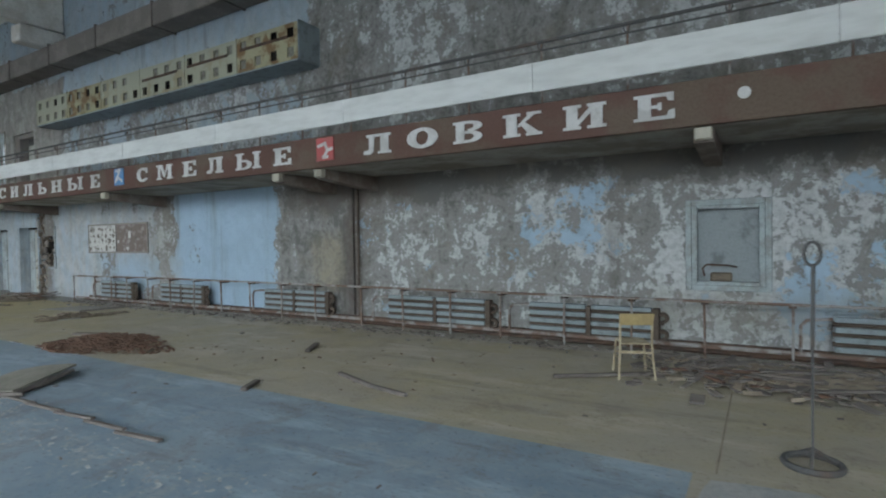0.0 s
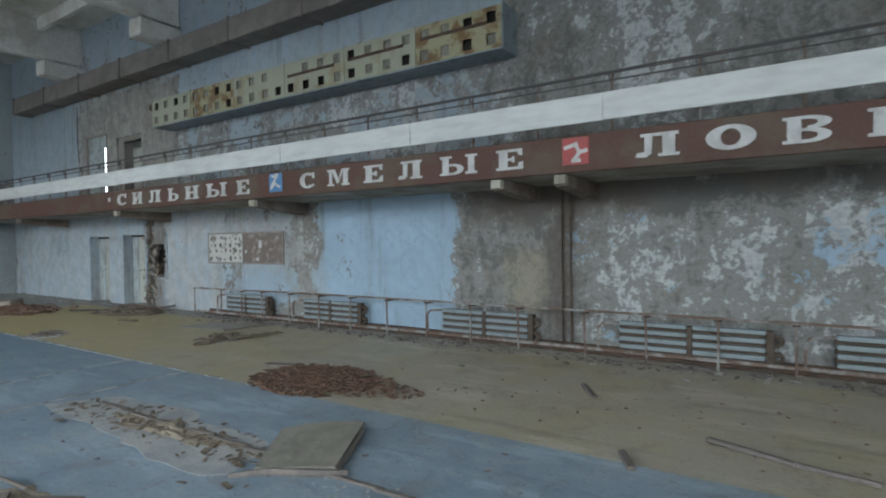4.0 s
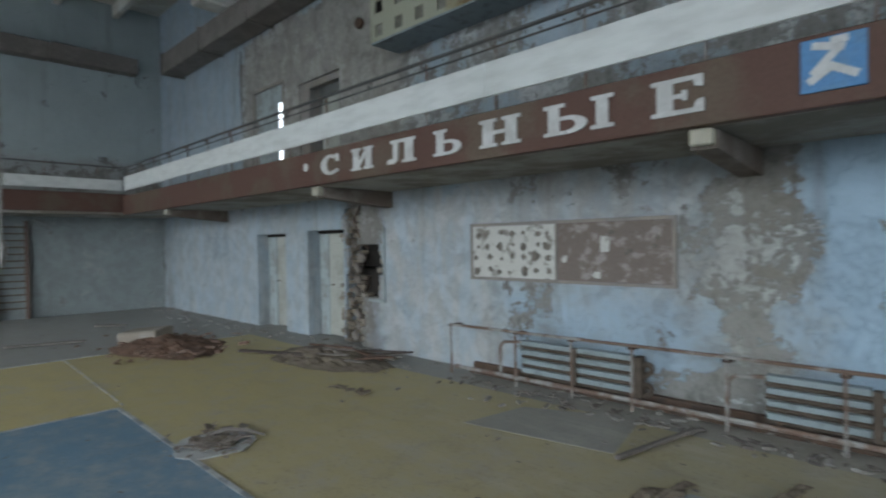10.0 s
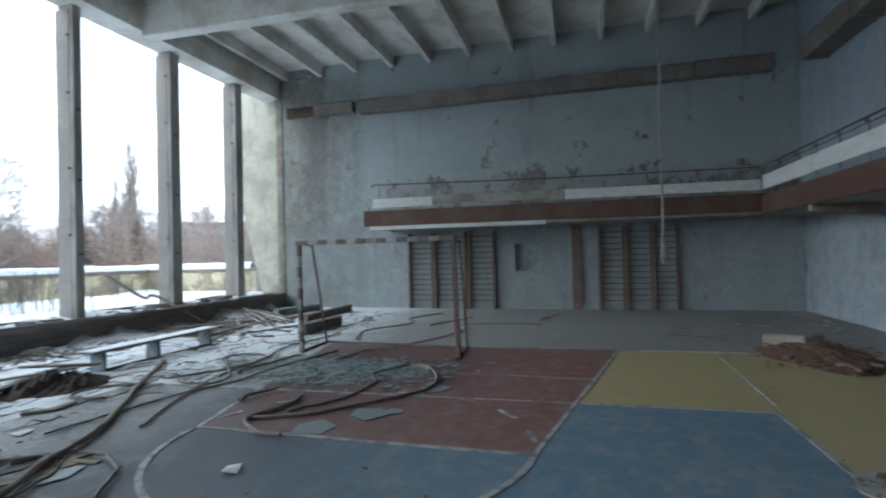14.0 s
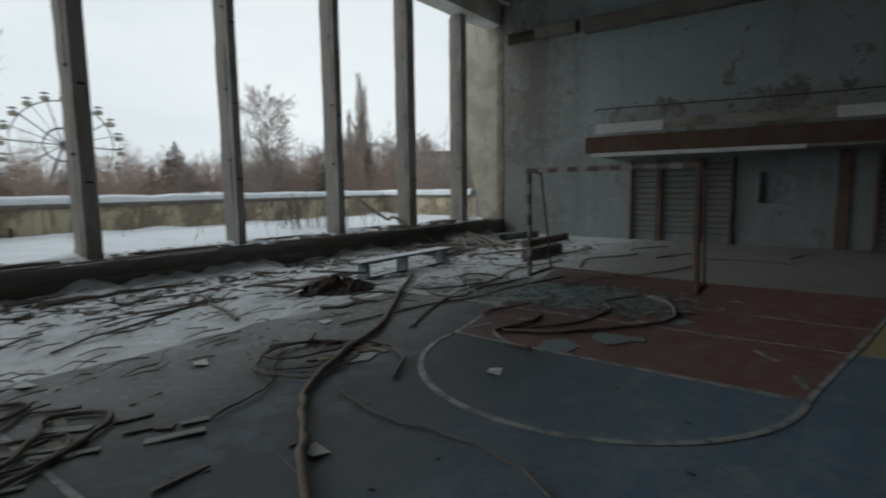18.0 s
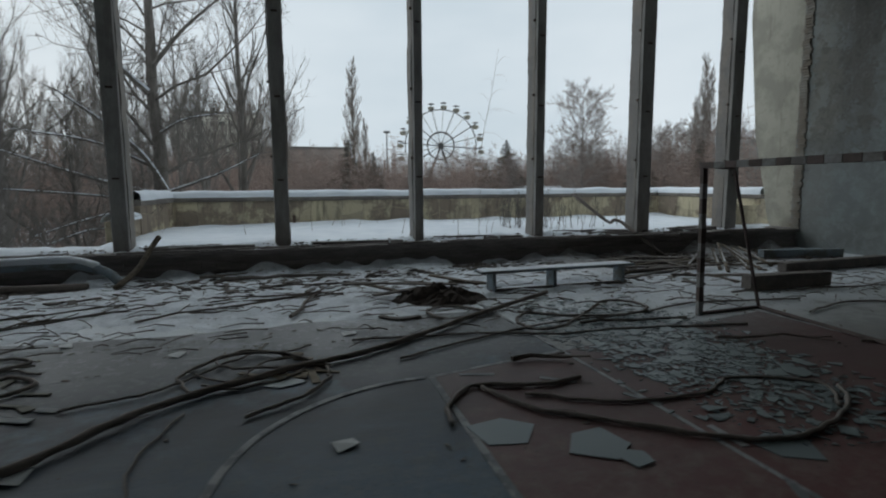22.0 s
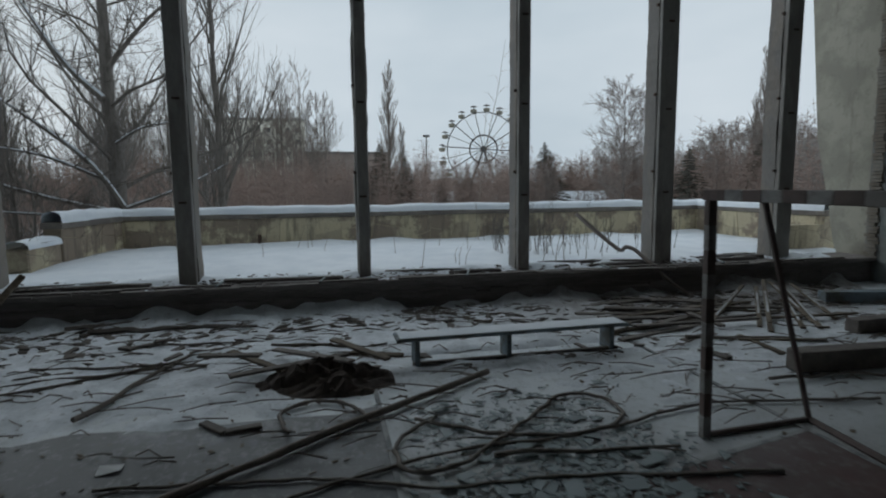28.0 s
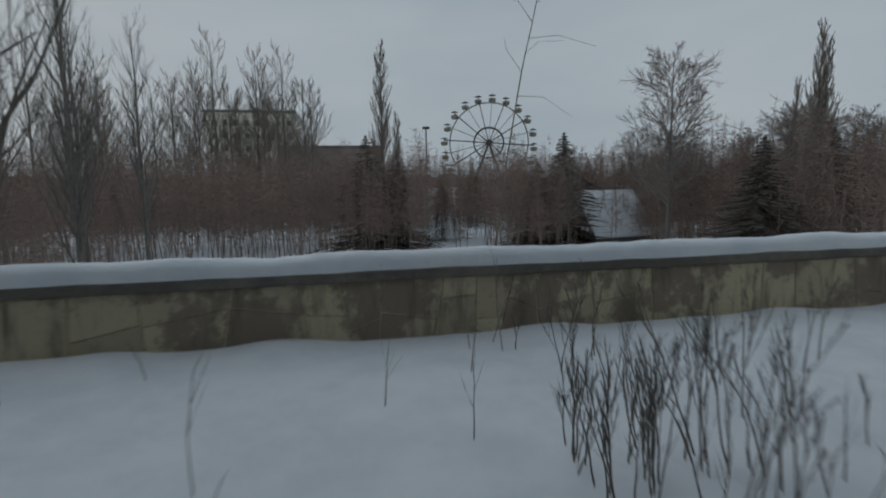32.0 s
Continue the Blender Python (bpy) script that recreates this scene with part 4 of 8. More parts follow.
# ---- the painted words ----
def glyph(ch, w, h):
    """One heavy slab-serif letter, thick in the stems and thin in the arms, w by h."""
    m, n = M(), [0]

    def plate(pts):
        n[0] += 1
        y = -0.006 - 0.0004 * n[0]
        k = len(pts)
        m.add([((u - 0.5) * w, d, v * h) for d in (y, 0.004) for u, v in pts], [tuple(range(k)), tuple(range(k, 2 * k))[::-1]] + [(i, i + k, (i + 1) % k + k, (i + 1) % k) for i in range(k)])

    def bar(u0, v0, u1, v1):
        plate([(u0, v0), (u1, v0), (u1, v1), (u0, v1)])

    def stem(u0, u1, slab=0.09, top=True, foot=True):
        bar(u0, 0.0, u1, 1.0)
        if top:
            bar(u0 - slab, 0.88, u1 + slab, 1.0)
        if foot:
            bar(u0 - slab, 0.0, u1 + slab, 0.12)

    def arc(cu, cv, ru, rv, iu, iv, a0, a1, k=14):
        ang = [radians(a0 + (a1 - a0) * i / k) for i in range(k + 1)]
        for p, r in zip(ang, ang[1:]):
            plate([(cu + ru * math.cos(p), cv + rv * math.sin(p)), (cu + ru * math.cos(r), cv + rv * math.sin(r)), (cu + iu * math.cos(r), cv + iv * math.sin(r)), (cu + iu * math.cos(p), cv + iv * math.sin(p))])

    def arms(u0):
        bar(u0, 0.87, 0.93, 1.0)
        bar(u0, 0.0, 0.95, 0.13)
        bar(u0, 0.44, 0.66, 0.56)
        plate([(0.80, 0.7), (0.93, 0.66), (0.93, 0.87), (0.76, 0.87)])
        plate([(0.95, 0.13), (0.95, 0.36), (0.82, 0.32), (0.77, 0.13)])
        bar(0.57, 0.36, 0.66, 0.64)

    if ch == "С":
        arc(0.5, 0.5, 0.5, 0.5, 0.2, 0.36, 48, 312)
        bar(0.8, 0.62, 0.93, 0.98)
        bar(0.78, 0.12, 0.9, 0.26)
    elif ch == "О":
        arc(0.5, 0.5, 0.5, 0.5, 0.2, 0.34, 0, 360, 22)
    elif ch == "Е":
        stem(0.12, 0.42, 0.1)
        arms(0.42)
    elif ch == "И":
        stem(0.09, 0.35, 0.08)
        stem(0.65, 0.91, 0.08)
        plate([(0.35, 0.1), (0.35, 0.36), (0.65, 0.9), (0.65, 0.64)])
    elif ch == "Н":
        stem(0.09, 0.36, 0.08)
        stem(0.64, 0.91, 0.08)
        bar(0.36, 0.43, 0.64, 0.57)
    elif ch == "К":
        stem(0.1, 0.38, 0.08)
        plate([(0.34, 0.4), (0.44, 0.42), (0.86, 0.95), (0.7, 0.95)])
        plate([(0.44, 0.55), (0.56, 0.62), (0.98, 0.05), (0.68, 0.05)])
        bar(0.62, 0.89, 0.98, 1.0)
        bar(0.6, 0.0, 1.0, 0.11)
    elif ch == "В":
        stem(0.1, 0.38, 0.09)
        for cv, r in ((0.75, 0.25), (0.27, 0.27)):
            arc(0.5, cv, 0.46, r, 0.2, r - 0.12, -90, 90, 10)
            bar(0.34, cv + r - 0.12, 0.5, cv + r)
        bar(0.34, 0.0, 0.5, 0.12)
    elif ch == "Л":
        stem(0.61, 0.88, 0.09, False)
        bar(0.13, 0.87, 0.95, 1.0)
        plate([(0.22, 0.9), (0.4, 0.9), (0.37, 0.12), (0.22, 0.02)])
        plate([(0.02, 0.02), (0.26, 0.0), (0.34, 0.14), (0.22, 0.22), (0.05, 0.2)])
    elif ch == "М":
        stem(0.09, 0.22)
        stem(0.72, 0.93, 0.07)
        plate([(0.2, 1.0), (0.36, 1.0), (0.56, 0.26), (0.46, 0.1)])
        plate([(0.46, 0.1), (0.56, 0.26), (0.74, 1.0), (0.66, 1.0)])
    else:
        k = 1.0 if ch == "Ь" else 0.66
        bar(0.1 * k, 0.0, 0.36 * k, 1.0)
        bar(0.0, 0.88, 0.48 * k, 1.0)
        bar(0.0, 0.0, 0.5 * k, 0.12)
        bar(0.36 * k, 0.46, 0.55 * k, 0.58)
        arc(0.52 * k, 0.29, 0.45 * k, 0.29, 0.2 * k, 0.17, -90, 90, 10)
        if ch == "Ы":
            stem(0.76, 0.92, 0.07)
    return m


def word(text, spans, label):
    ob = thing("slogan_word", label, "lettering", group="slogan words", at=pose((spans[0][0] + spans[-1][1]) / 2, 6.525, 2.73))
    for ch, (a, b) in zip(text, spans):
        p = part("letter", glyph(ch, (b - a) * 1.02, 0.28), LETTER, ob)
        p.location.x = (a + b) / 2 - ob.location.x


word("СИЛЬНЫЕ", ((-18.84, -18.4), (-18.14, -17.69), (-17.42, -16.9), (-16.62, -16.2), (-15.96, -15.45), (-15.18, -14.5), (-14.19, -13.77)), "white slab letters reading СИЛЬНЫЕ on the brown fascia")
word("СМЕЛЫЕ", ((-12.36, -11.97), (-11.67, -11.17), (-10.85, -10.42), (-10.13, -9.66), (-9.33, -8.7), (-8.4, -7.97)), "white slab letters reading СМЕЛЫЕ on the brown fascia")
word("ЛОВКИЕ", ((-6.51, -6.0), (-5.73, -5.24), (-5.0, -4.56), (-4.29, -3.78), (-3.52, -3.02), (-2.73, -2.29)), "white slab letters reading ЛОВКИЕ on the brown fascia")
for x, mt, lb, bars in ((-13.01, BLUE_SIGN, "blue square sign with pale slanting strokes", ((-0.1, 0.3, 0.05, 0.26), (0.02, 0.25, -0.1, 0.12), (-0.02, 0.16, 0.12, 0.08), (-0.12, 0.07, -0.02, 0.14), (0.0, 0.31, 0.07, 0.31))),
                        (-7.25, RED_SIGN, "red square sign with pale slanting strokes", ((-0.14, 0.22, 0.02, 0.26), (0.0, 0.27, 0.06, 0.14), (0.05, 0.15, 0.15, 0.17), (0.05, 0.14, -0.02, 0.05), (-0.04, 0.05, 0.06, 0.05)))):
    sg = thing("pictogram_sign", lb, "sign", at=pose(x, 6.52, 2.72), group="pictogram signs")
    pl = part("plate", M().cbox(-0.175, -0.012, 0, 0.175, 0.006, 0.345, 0.004), mt, sg)
    for j, (a, b, c_, d) in enumerate(bars):
        e = Vector((c_ - a, 0, d - b))
        sd = Vector((-e.z, 0, e.x)).normalized() * 0.024
        p, r = Vector((a, 0, b)) - e.normalized() * 0.012, Vector((c_, 0, d)) + e.normalized() * 0.012
        part("stroke", M().add([q4 + Vector((0, dy, 0)) for dy in (-0.016 - 0.0008 * j, -0.01) for q4 in (p - sd, r - sd, r + sd, p + sd)], [(0, 1, 2, 3), (7, 6, 5, 4), (0, 4, 5, 1), (1, 5, 6, 2), (2, 6, 7, 3), (3, 7, 4, 0)]), LETTER, pl)
for x in (-19.25, -1.67):
    thing("painted_dot", "white round dot on the brown fascia", "dot", M().poly([(0.06 * math.cos(a * math.pi / 8), 0.06 * math.sin(a * math.pi / 8)) for a in range(16)], 0, 0.008), LETTER, "painted dots", at=pose(x, 6.53, 2.9, 90))


# ---- things along the north wall ----
for i, (a, b, h) in enumerate(((-23.68, -22.45, 2.02), (-21.62, -20.42, 2.05))):
    d = tagged(new("door_%d" % (i + 1), None), "pale closed door deep in its opening", "door", kind="structure")
    d.matrix_basis = pose(a, YN, 0)
    w = b - a
    lf = part("leaf", M().cbox(0.35 if i == 0 else 0.3, 0.3, 0.02, w - 0.03, 0.35, h - 0.06, 0.008), DOOR, d)
    part("panel", M().cbox(0.47, 0.285, 0.2, w - 0.15, 0.305, 0.95, 0.008), DOOR, lf)
    part("panel", M().cbox(0.47, 0.285, 1.1, w - 0.15, 0.305, h - 0.25, 0.008), DOOR, lf)
    part("frame", M().cbox(0, 0.28, 0, 0.35 if i == 0 else 0.3, 0.4, h, 0.01), FRAME, d, "dull wooden side panel")
    # black slab painted as the shade over the leaf
    part("lintel", M().cbox(0.0, 0.25, h - 0.06, w, 0.4, h, 0.008), SHADE_BLACK, d, "black slab standing in for the shade above the door")
    part("door_handle", M().tube([(0.45, 0.29, 1.0), (0.45, 0.24, 1.0), (0.56, 0.24, 1.0)], 0.012, 6), RUST, lf, "rusty handle")
up = tagged(new("door_3", None), "dim upper doorway to the balcony without a leaf", "door", kind="structure")
up.matrix_basis = pose(-21.85, YN, 3.02)
part("frame", M().cbox(0.0, 0.05, 0, 0.32, 0.3, 1.93, 0.01).cbox(0.32, 0.05, 1.8, 1.4, 0.2, 1.93, 0.01).cbox(1.3, 0.05, 0, 1.4, 0.2, 1.8, 0.01), COLUMN_DARK, up)
part("leaf", M().cbox(0.5, 0.22, 0, 1.3, 0.27, 1.6, 0.01), DOOR, up)
rb = random.Random(11)
br = thing("wall_breach", "jagged breach in the wall showing brown bricks", "breach", kind="structure", at=pose(-19.6, YN, 0))
# black sheet behind the breach in place of its shade
part("dark_hollow", M().box(-0.9, 0.3, -0.05, 0.5, 0.36, 2.6), SHADE_BLACK, br, "black sheet standing in for the shade in the broken hollow")
for k in range(33):
    z = 0.02 + 0.075 * k
    for j in range(2):
        part("brick", M().cbox(-0.11, -0.06, 0, 0.11, 0.06, 0.066, 0.01), BRICK_OLD, br).matrix_basis = pose(-0.78 + 0.18 * j + rb.uniform(-0.1, 0.1) - (0.05 if z > 1.7 else 0), 0.09 + 0.1 * j + rb.uniform(-0.03, 0.04), z, 0, rb.uniform(-4, 4), rb.uniform(-14, 14))
    if z < 0.85:
        part("brick", M().cbox(-0.1, -0.06, 0, 0.1, 0.06, 0.066, 0.01), BRICK_OLD, br).matrix_basis = pose(-0.32 + rb.uniform(-0.08, 0.05), 0.14 + rb.uniform(-0.03, 0.06), z, 0, rb.uniform(-6, 6), rb.uniform(-18, 18))
    if k % 2:
        part("plaster_chip", M().cbox(-0.05, -0.02, 0, 0.05, 0.05, 0.09, 0.016), BRICK_DIM, br).matrix_basis = pose((-0.26 if z < 0.85 else -0.42 if z > 1.75 else 0.2) + rb.uniform(-0.05, 0.05), 0.02, z, 0, rb.uniform(-25, 25), 0)
for a in ((0.31, -0.03, 0.8, 0.35, 0.05, 2.05), (-0.1, -0.035, 0.8, 0.31, 0.06, 0.84), ):
    part("frame_strip", M().cbox(*a, 0.005), FRAME, br, "pale strip of an old frame")
for k in range(12):
    part("mortar_lump", M().cbox(-0.1, -0.05, -0.07, 0.1, 0.05, 0.07, 0.03), WOOD_DARK, br).matrix_basis = pose(-0.58 + rb.uniform(-0.14, 0.16), 0.12, 0.12 + 0.205 * k, rb.uniform(-20, 20), rb.uniform(0, 60), 0)
part("bent_bar", M().tube([(-0.3, 0.02, 2.5), (-0.42, -0.06, 2.2), (-0.33, 0.0, 1.85), (-0.2, 0.08, 1.7)], 0.014, 5), RUST, br, "bent rusty bar")
bo = thing("boarded_opening", "brown-edged walled-up opening on the balcony wall", "opening", kind="structure", at=pose(-23.05, YN, 3.02))
part("board", M().cbox(-0.62, 0.05, 0, 0.3, 0.09, 2.12, 0.006), FRAME, bo)
part("board", M().cbox(0.3, 0.05, 1.75, 0.6, 0.09, 2.12, 0.006), FRAME, bo)
for a in ((-0.68, -0.02, 0, -0.62, 0.02, 2.2), (0.6, -0.02, 0, 0.65, 0.02, 2.15), (-0.62, -0.02, 2.1, 0.6, 0.02, 2.17)):
    part("frame_bar", M().cbox(*a, 0.006), COLUMN_DARK, bo)
# niche with its old frame
ni = thing("wall_niche", "shallow wall niche with a worn wooden frame", "niche", at=pose(-1.9, YN, 0.86), kind="structure")
part("back_panel", M().box(-0.36, 0.1, 0.02, 0.36, 0.14, 0.98), worn("niche_back_paint", (0.27, 0.305, 0.32), (0.17, 0.185, 0.19), 4, 0.8, 0, 0.4, 30, edge=(0.5, 0.68)), ni)
for a in ((-0.48, -0.03, -0.08, -0.41, 0.02, 1.08), (0.41, -0.03, -0.08, 0.48, 0.02, 1.08), (-0.41, -0.03, 1.01, 0.41, 0.02, 1.08), (-0.41, -0.03, -0.08, 0.41, 0.02, -0.01), (-0.41, -0.012, -0.01, -0.345, 0.1, 1.01), (0.345, -0.012, -0.01, 0.41, 0.1, 1.01), (-0.345, -0.012, 0.965, 0.345, 0.1, 1.01), (-0.345, -0.012, -0.01, 0.345, 0.1, 0.035)):
    part("frame_bar", M().cbox(*a, 0.008), FRAME, ni)
part("bent_wire", M().tube([(-0.27, 0.07, 0.1), (-0.29, 0.05, 0.2), (-0.24, 0.03, 0.25), (0.0, 0.03, 0.24), (0.1, 0.06, 0.22)], 0.012, 5), RUST, ni, "bent rusty wire")
part("rag", M().cbox(-0.2, 0.02, 0.03, 0.05, 0.09, 0.15, 0.02), WOOD, ni)
# poster board
pb = thing("poster_board", "faded two-part poster board with flaked pictures", "notice board", at=pose(-16.0, YN, 1.28))
part("sheet", M().cbox(-1.33, -0.02, 0.02, 0.0, 0.0, 0.71, 0.004), BOARD_PRINT, pb, "white sheet with dark blotches")
part("sheet", M().cbox(0.03, -0.02, 0.02, 1.42, 0.0, 0.71, 0.004), BOARD_RUST, pb, "brown blotched sheet")
for a in ((-1.37, -0.03, -0.02, -1.33, 0.0, 0.75), (0.0, -0.03, -0.02, 0.03, 0.0, 0.75), (1.42, -0.03, -0.02, 1.46, 0.0, 0.75), (-1.33, -0.03, 0.71, 1.42, 0.0, 0.75), (-1.33, -0.03, -0.02, 1.42, 0.0, 0.02)):
    part("frame_bar", M().cbox(*a, 0.004), COLUMN_DARK, pb)
for k in range(44):
    lft = k < 28
    x = (-1.22 + 0.19 * (k % 7) if lft else rb.uniform(0.12, 1.32)) + rb.uniform(-0.05, 0.05)
    z = (0.12 + 0.16 * (k // 7) if lft else rb.uniform(0.1, 0.62)) + rb.uniform(-0.03, 0.03)
    s = rb.uniform(0.025, 0.05) * (1.7 if k % 4 == 0 else 1.0)
    part("blotch", M().poly([(s * math.cos(a * 0.785) * rb.uniform(0.6, 1.25), s * math.sin(a * 0.785) * rb.uniform(0.6, 1.25)) for a in range(8)], 0, 0.004), BLOT if lft or k % 3 == 0 else BOARD_PRINT if k % 7 == 0 else BOARD_RUST, pb).matrix_basis = pose(x, -0.021, z, 90)
part("blotch", M().poly([(-0.06, -0.09), (0.05, -0.08), (0.06, 0.08), (-0.05, 0.1)], 0, 0.004), BOARD_PRINT, pb, "pale flaked spot").matrix_basis = pose(0.66, -0.022, 0.45, 90)


def radiator(x, n, y=7.78, two=True):
    """A register of flat finned tubes with rusty ends."""
    r = thing("radiator", "pale blue-grey finned heating register with rusty ends", "radiator", group="radiators", at=pose(x, y, 0.09))
    for k in range(4):
        z = 0.05 + k * 0.112
        part("tube", M().tube([(-n / 2, 0.03, z - 0.014), (n / 2 + 0.1, 0.03, z - 0.014)], 0.03, 6), RAD_DARK, r, "dark heating tube")
        for a, b in ((-n / 2 + 0.02, -0.04), (0.04, n / 2 - 0.05)):
            part("fin_panel", M().cbox(a, -0.035, z + 0.014 + rb.uniform(-0.004, 0.004), b, 0.075, z + 0.07, 0.006), RAD, r)
    for k in (0, 2):
        z = 0.05 + k * 0.112
        part("bend", M().tube([(n / 2 + 0.08 + 0.06 * math.sin(a * math.pi / 6), 0.02, z + 0.056 - 0.056 * math.cos(a * math.pi / 6)) for a in range(7)], 0.028, 6), RAD_DARK, r)
    part("end_plate", M().cbox(n / 2 - 0.04, -0.04, 0, n / 2 + 0.05, 0.09, 0.45, 0.01), RAD_DARK, r, "rust-eaten end plate")
    part("divider", M().cbox(-0.035, -0.03, 0.02, 0.035, 0.07, 0.44, 0.008), RAD_DARK, r)
    part("feed_pipe", M().tube([(-n / 2 - 0.3, -0.04, 0.0), (-n / 2 - 0.3, -0.04, 0.34), (-n / 2 - 0.24, -0.04, 0.41), (-n / 2, 0.0, 0.43)], 0.02, 6), PIPE, r)
    part("foot", M().cbox(-n / 2 + 0.1, 0, -0.09, -n / 2 + 0.14, 0.06, 0.05, 0.004), RUST, r)
    part("foot", M().cbox(n / 2 - 0.14, 0, -0.09, n / 2 - 0.1, 0.06, 0.05, 0.004), RUST, r)


for x, n in ((-15.63, 1.5), (-12.9, 1.6), (-9.3, 1.7), (-6.1, 1.9), (-3.6, 1.75), (0.1, 1.9), (3.2, 1.8)):
    radiator(x, n)
gr = thing("guard_rail", "low rusty guard rail in front of the radiators", "railing", at=pose(0, 7.62, 0))
part("top_rail", M().tube([(-17.45, 0, 0.66), (-14.0, 0, 0.69), (-8.0, 0, 0.685), (-1.0, 0, 0.68), (5.8, 0, 0.69)], 0.019, 6), PIPE, gr)
part("bottom_pipe", M().tube([(-17.4, 0.05, 0.09), (-10.0, 0.05, 0.115), (-3, 0.05, 0.12), (5.8, 0.05, 0.12)], 0.026, 6), PIPE, gr)
part("floor_pipe", M().tube([(-17.2, 0.14, 0.05), (5.8, 0.14, 0.05)], 0.04, 6), RUST, gr)
part("skirting", M().cbox(-17.3, 0.3, 0.0, 6.2, 0.37, 0.12, 0.01), RUST, gr, "rotten brown skirting")
for x in (-17.43, -16.35, -15.58, -14.88, -13.97, -13.09, -12.22, -11.29, -10.39, -9.48, -8.6, -7.51, -6.63, -5.73, -4.87, -3.9, -3.0, -2.13, -1.23, -0.3, 0.65, 1.6, 2.5, 3.4, 4.3, 5.2):
    gp = part("post", M().tube([(x, 0, 0.0), (x + rb.uniform(-0.015, 0.015), 0, 0.68)], 0.016, 6), PIPE, gr)
    part("bracket", M().cbox(x - 0.04, -0.02, 0.64, x + 0.04, 0.2, 0.66, 0.004), RUST, gp)
jp = thing("joint_pipe", "thin rusty pipe standing in the wall joint", "pipe", M().tube([(-7.83, 7.95, 0), (-7.83, 7.95, 2.62)], 0.022, 6), RAD_DARK)

# ---- scoreboard on the upper wall ----
SEG = 6
for s in range(SEG):
    x0, w = -18.84 + s * 1.683, 1.683
    sb = thing("scoreboard_box", "rust-stained cream scoreboard box with rows of lamp holes", "scoreboard", group="scoreboard boxes", at=pose(x0, 7.45, 4.82))
    holes = []
    for r_ in (0.06, 0.41):
        for k in range(4):
            if rb.random() < 0.93:
                u = 0.11 + k * 0.43 + rb.uniform(-0.02, 0.02)
                holes.append((u, u + 0.17, r_, r_ + 0.18))
    fp = part("front_panel", wall_sheet((0.008, w - 0.008), (0.0, 0.67), holes, 0.02, lambda u, d, z: (u, d, z)), SCORE_RUST if s in (1, 5) else SCORE, sb)
    part("casing", M().box(0.008, 0.12, 0.0, w - 0.008, 0.545, 0.67), SCORE, sb)
    # black sheet gives the lamp holes their shade
    part("lamp_back", M().box(0.01, 0.1, 0.01, w - 0.01, 0.119, 0.66), SHADE_BLACK, sb, "black sheet standing in for the shade inside the lamp holes")
    part("under_tray", M().cbox(0.0, 0.0, -0.03, w, 0.545, 0.0, 0.005), RAD, sb, "grey underside")
    part("side_rib", M().cbox(-0.012, -0.012, 0.0, 0.012, 0.54, 0.69, 0.004), SCORE, sb)
    if s > 2:
        part("scar", M().cbox(0.1, -0.012, 0.3 + 0.02 * s, w - 0.25, 0.0, 0.36 + 0.02 * s, 0.006), RUST, fp, "rusty torn lettering")
    for h in holes:
        if rb.random() < (0.4 if s == 5 else 0.68):
            part("socket_plate", M().cbox(h[0] - 0.005, 0.03, h[2] - 0.005, h[1] + 0.005, 0.05, h[3] + 0.005, 0.004), SCORE_PLATE, fp, "grey plate behind the lamp hole")
part("end_panel", M().cbox(-8.745, 7.45, 4.8, -8.72, 8.0, 5.52, 0.006), RAD, None)
tagged(bpy.data.objects["end_panel"], "grey end panel of the scoreboard", "panel")
thing("round_vent", "small rusty round vent on the wall", "vent", M().tube([(-19.8, 8.0, 5.55), (-19.8, 7.93, 5.55)], 0.09, 10), RUST)
# ducts
dn = thing("wall_duct", "long brown square duct with seams on the wall", "duct", group="ducts", kind="structure")
x = -27.6
while x < XE - 0.2:
    w = min(2.4, XE - x)
    part("duct_section", M().cbox(x, 7.42, 6.36, x + w - 0.012, 7.98, 6.88, 0.02), DUCT, dn)
    part("flange", M().cbox(x - 0.02, 7.39, 6.33, x + 0.02, 8.0, 6.91, 0.006), DUCT, dn)
    x += 2.4
dw = thing("wall_duct", "long brown square duct with seams on the wall", "duct", group="ducts", kind="structure")
y = -5.2
while y < 7.2:
    part("duct_section", M().cbox(west(y) + 0.02, y, 6.68, west(y) + 0.42, min(y + 2.1, 7.35) - 0.012, 7.12, 0.02), DUCT, dw)
    y += 2.1
part("duct_section", M().cbox(-30.12, -7.0, 6.8, -29.8, -5.5, 7.18, 0.02), DUCT, dw, "loose end section")
for k in range(5):
    part("slat", M().cbox(-30.16, -8.2, 6.84 + k * 0.08, -30.0, -7.1, 6.87 + k * 0.08, 0.004), WOOD, dw)
thing("duct_strap", "thin cable hanging down the wall", "cable", M().tube([(-24.2, 7.96, 6.2), (-24.22, 7.95, 5.2), (-24.15, 7.96, 4.4)], 0.014, 5), CABLE)

# ---- west end: wall bars ----
def wall_bars(y0, y1, label):
    w = thing("wall_bars", label, "wall bars", group="wall bars", at=pose(west(y0) + 0.07, y0, 0.0, 0, 0, -2.43))
    for y in (0.0, y1 - y0):
        part("upright", M().cbox(-0.04, y - 0.04, 0.0, 0.1, y + 0.04, 2.5, 0.008), BAR_WOOD, w)
    for k in range(13):
        part("rung", M().tube([(0.05, 0.02, 0.28 + k * 0.172), (0.05, y1 - y0 - 0.02, 0.28 + k * 0.172)], 0.02, 6), WOOD, w)


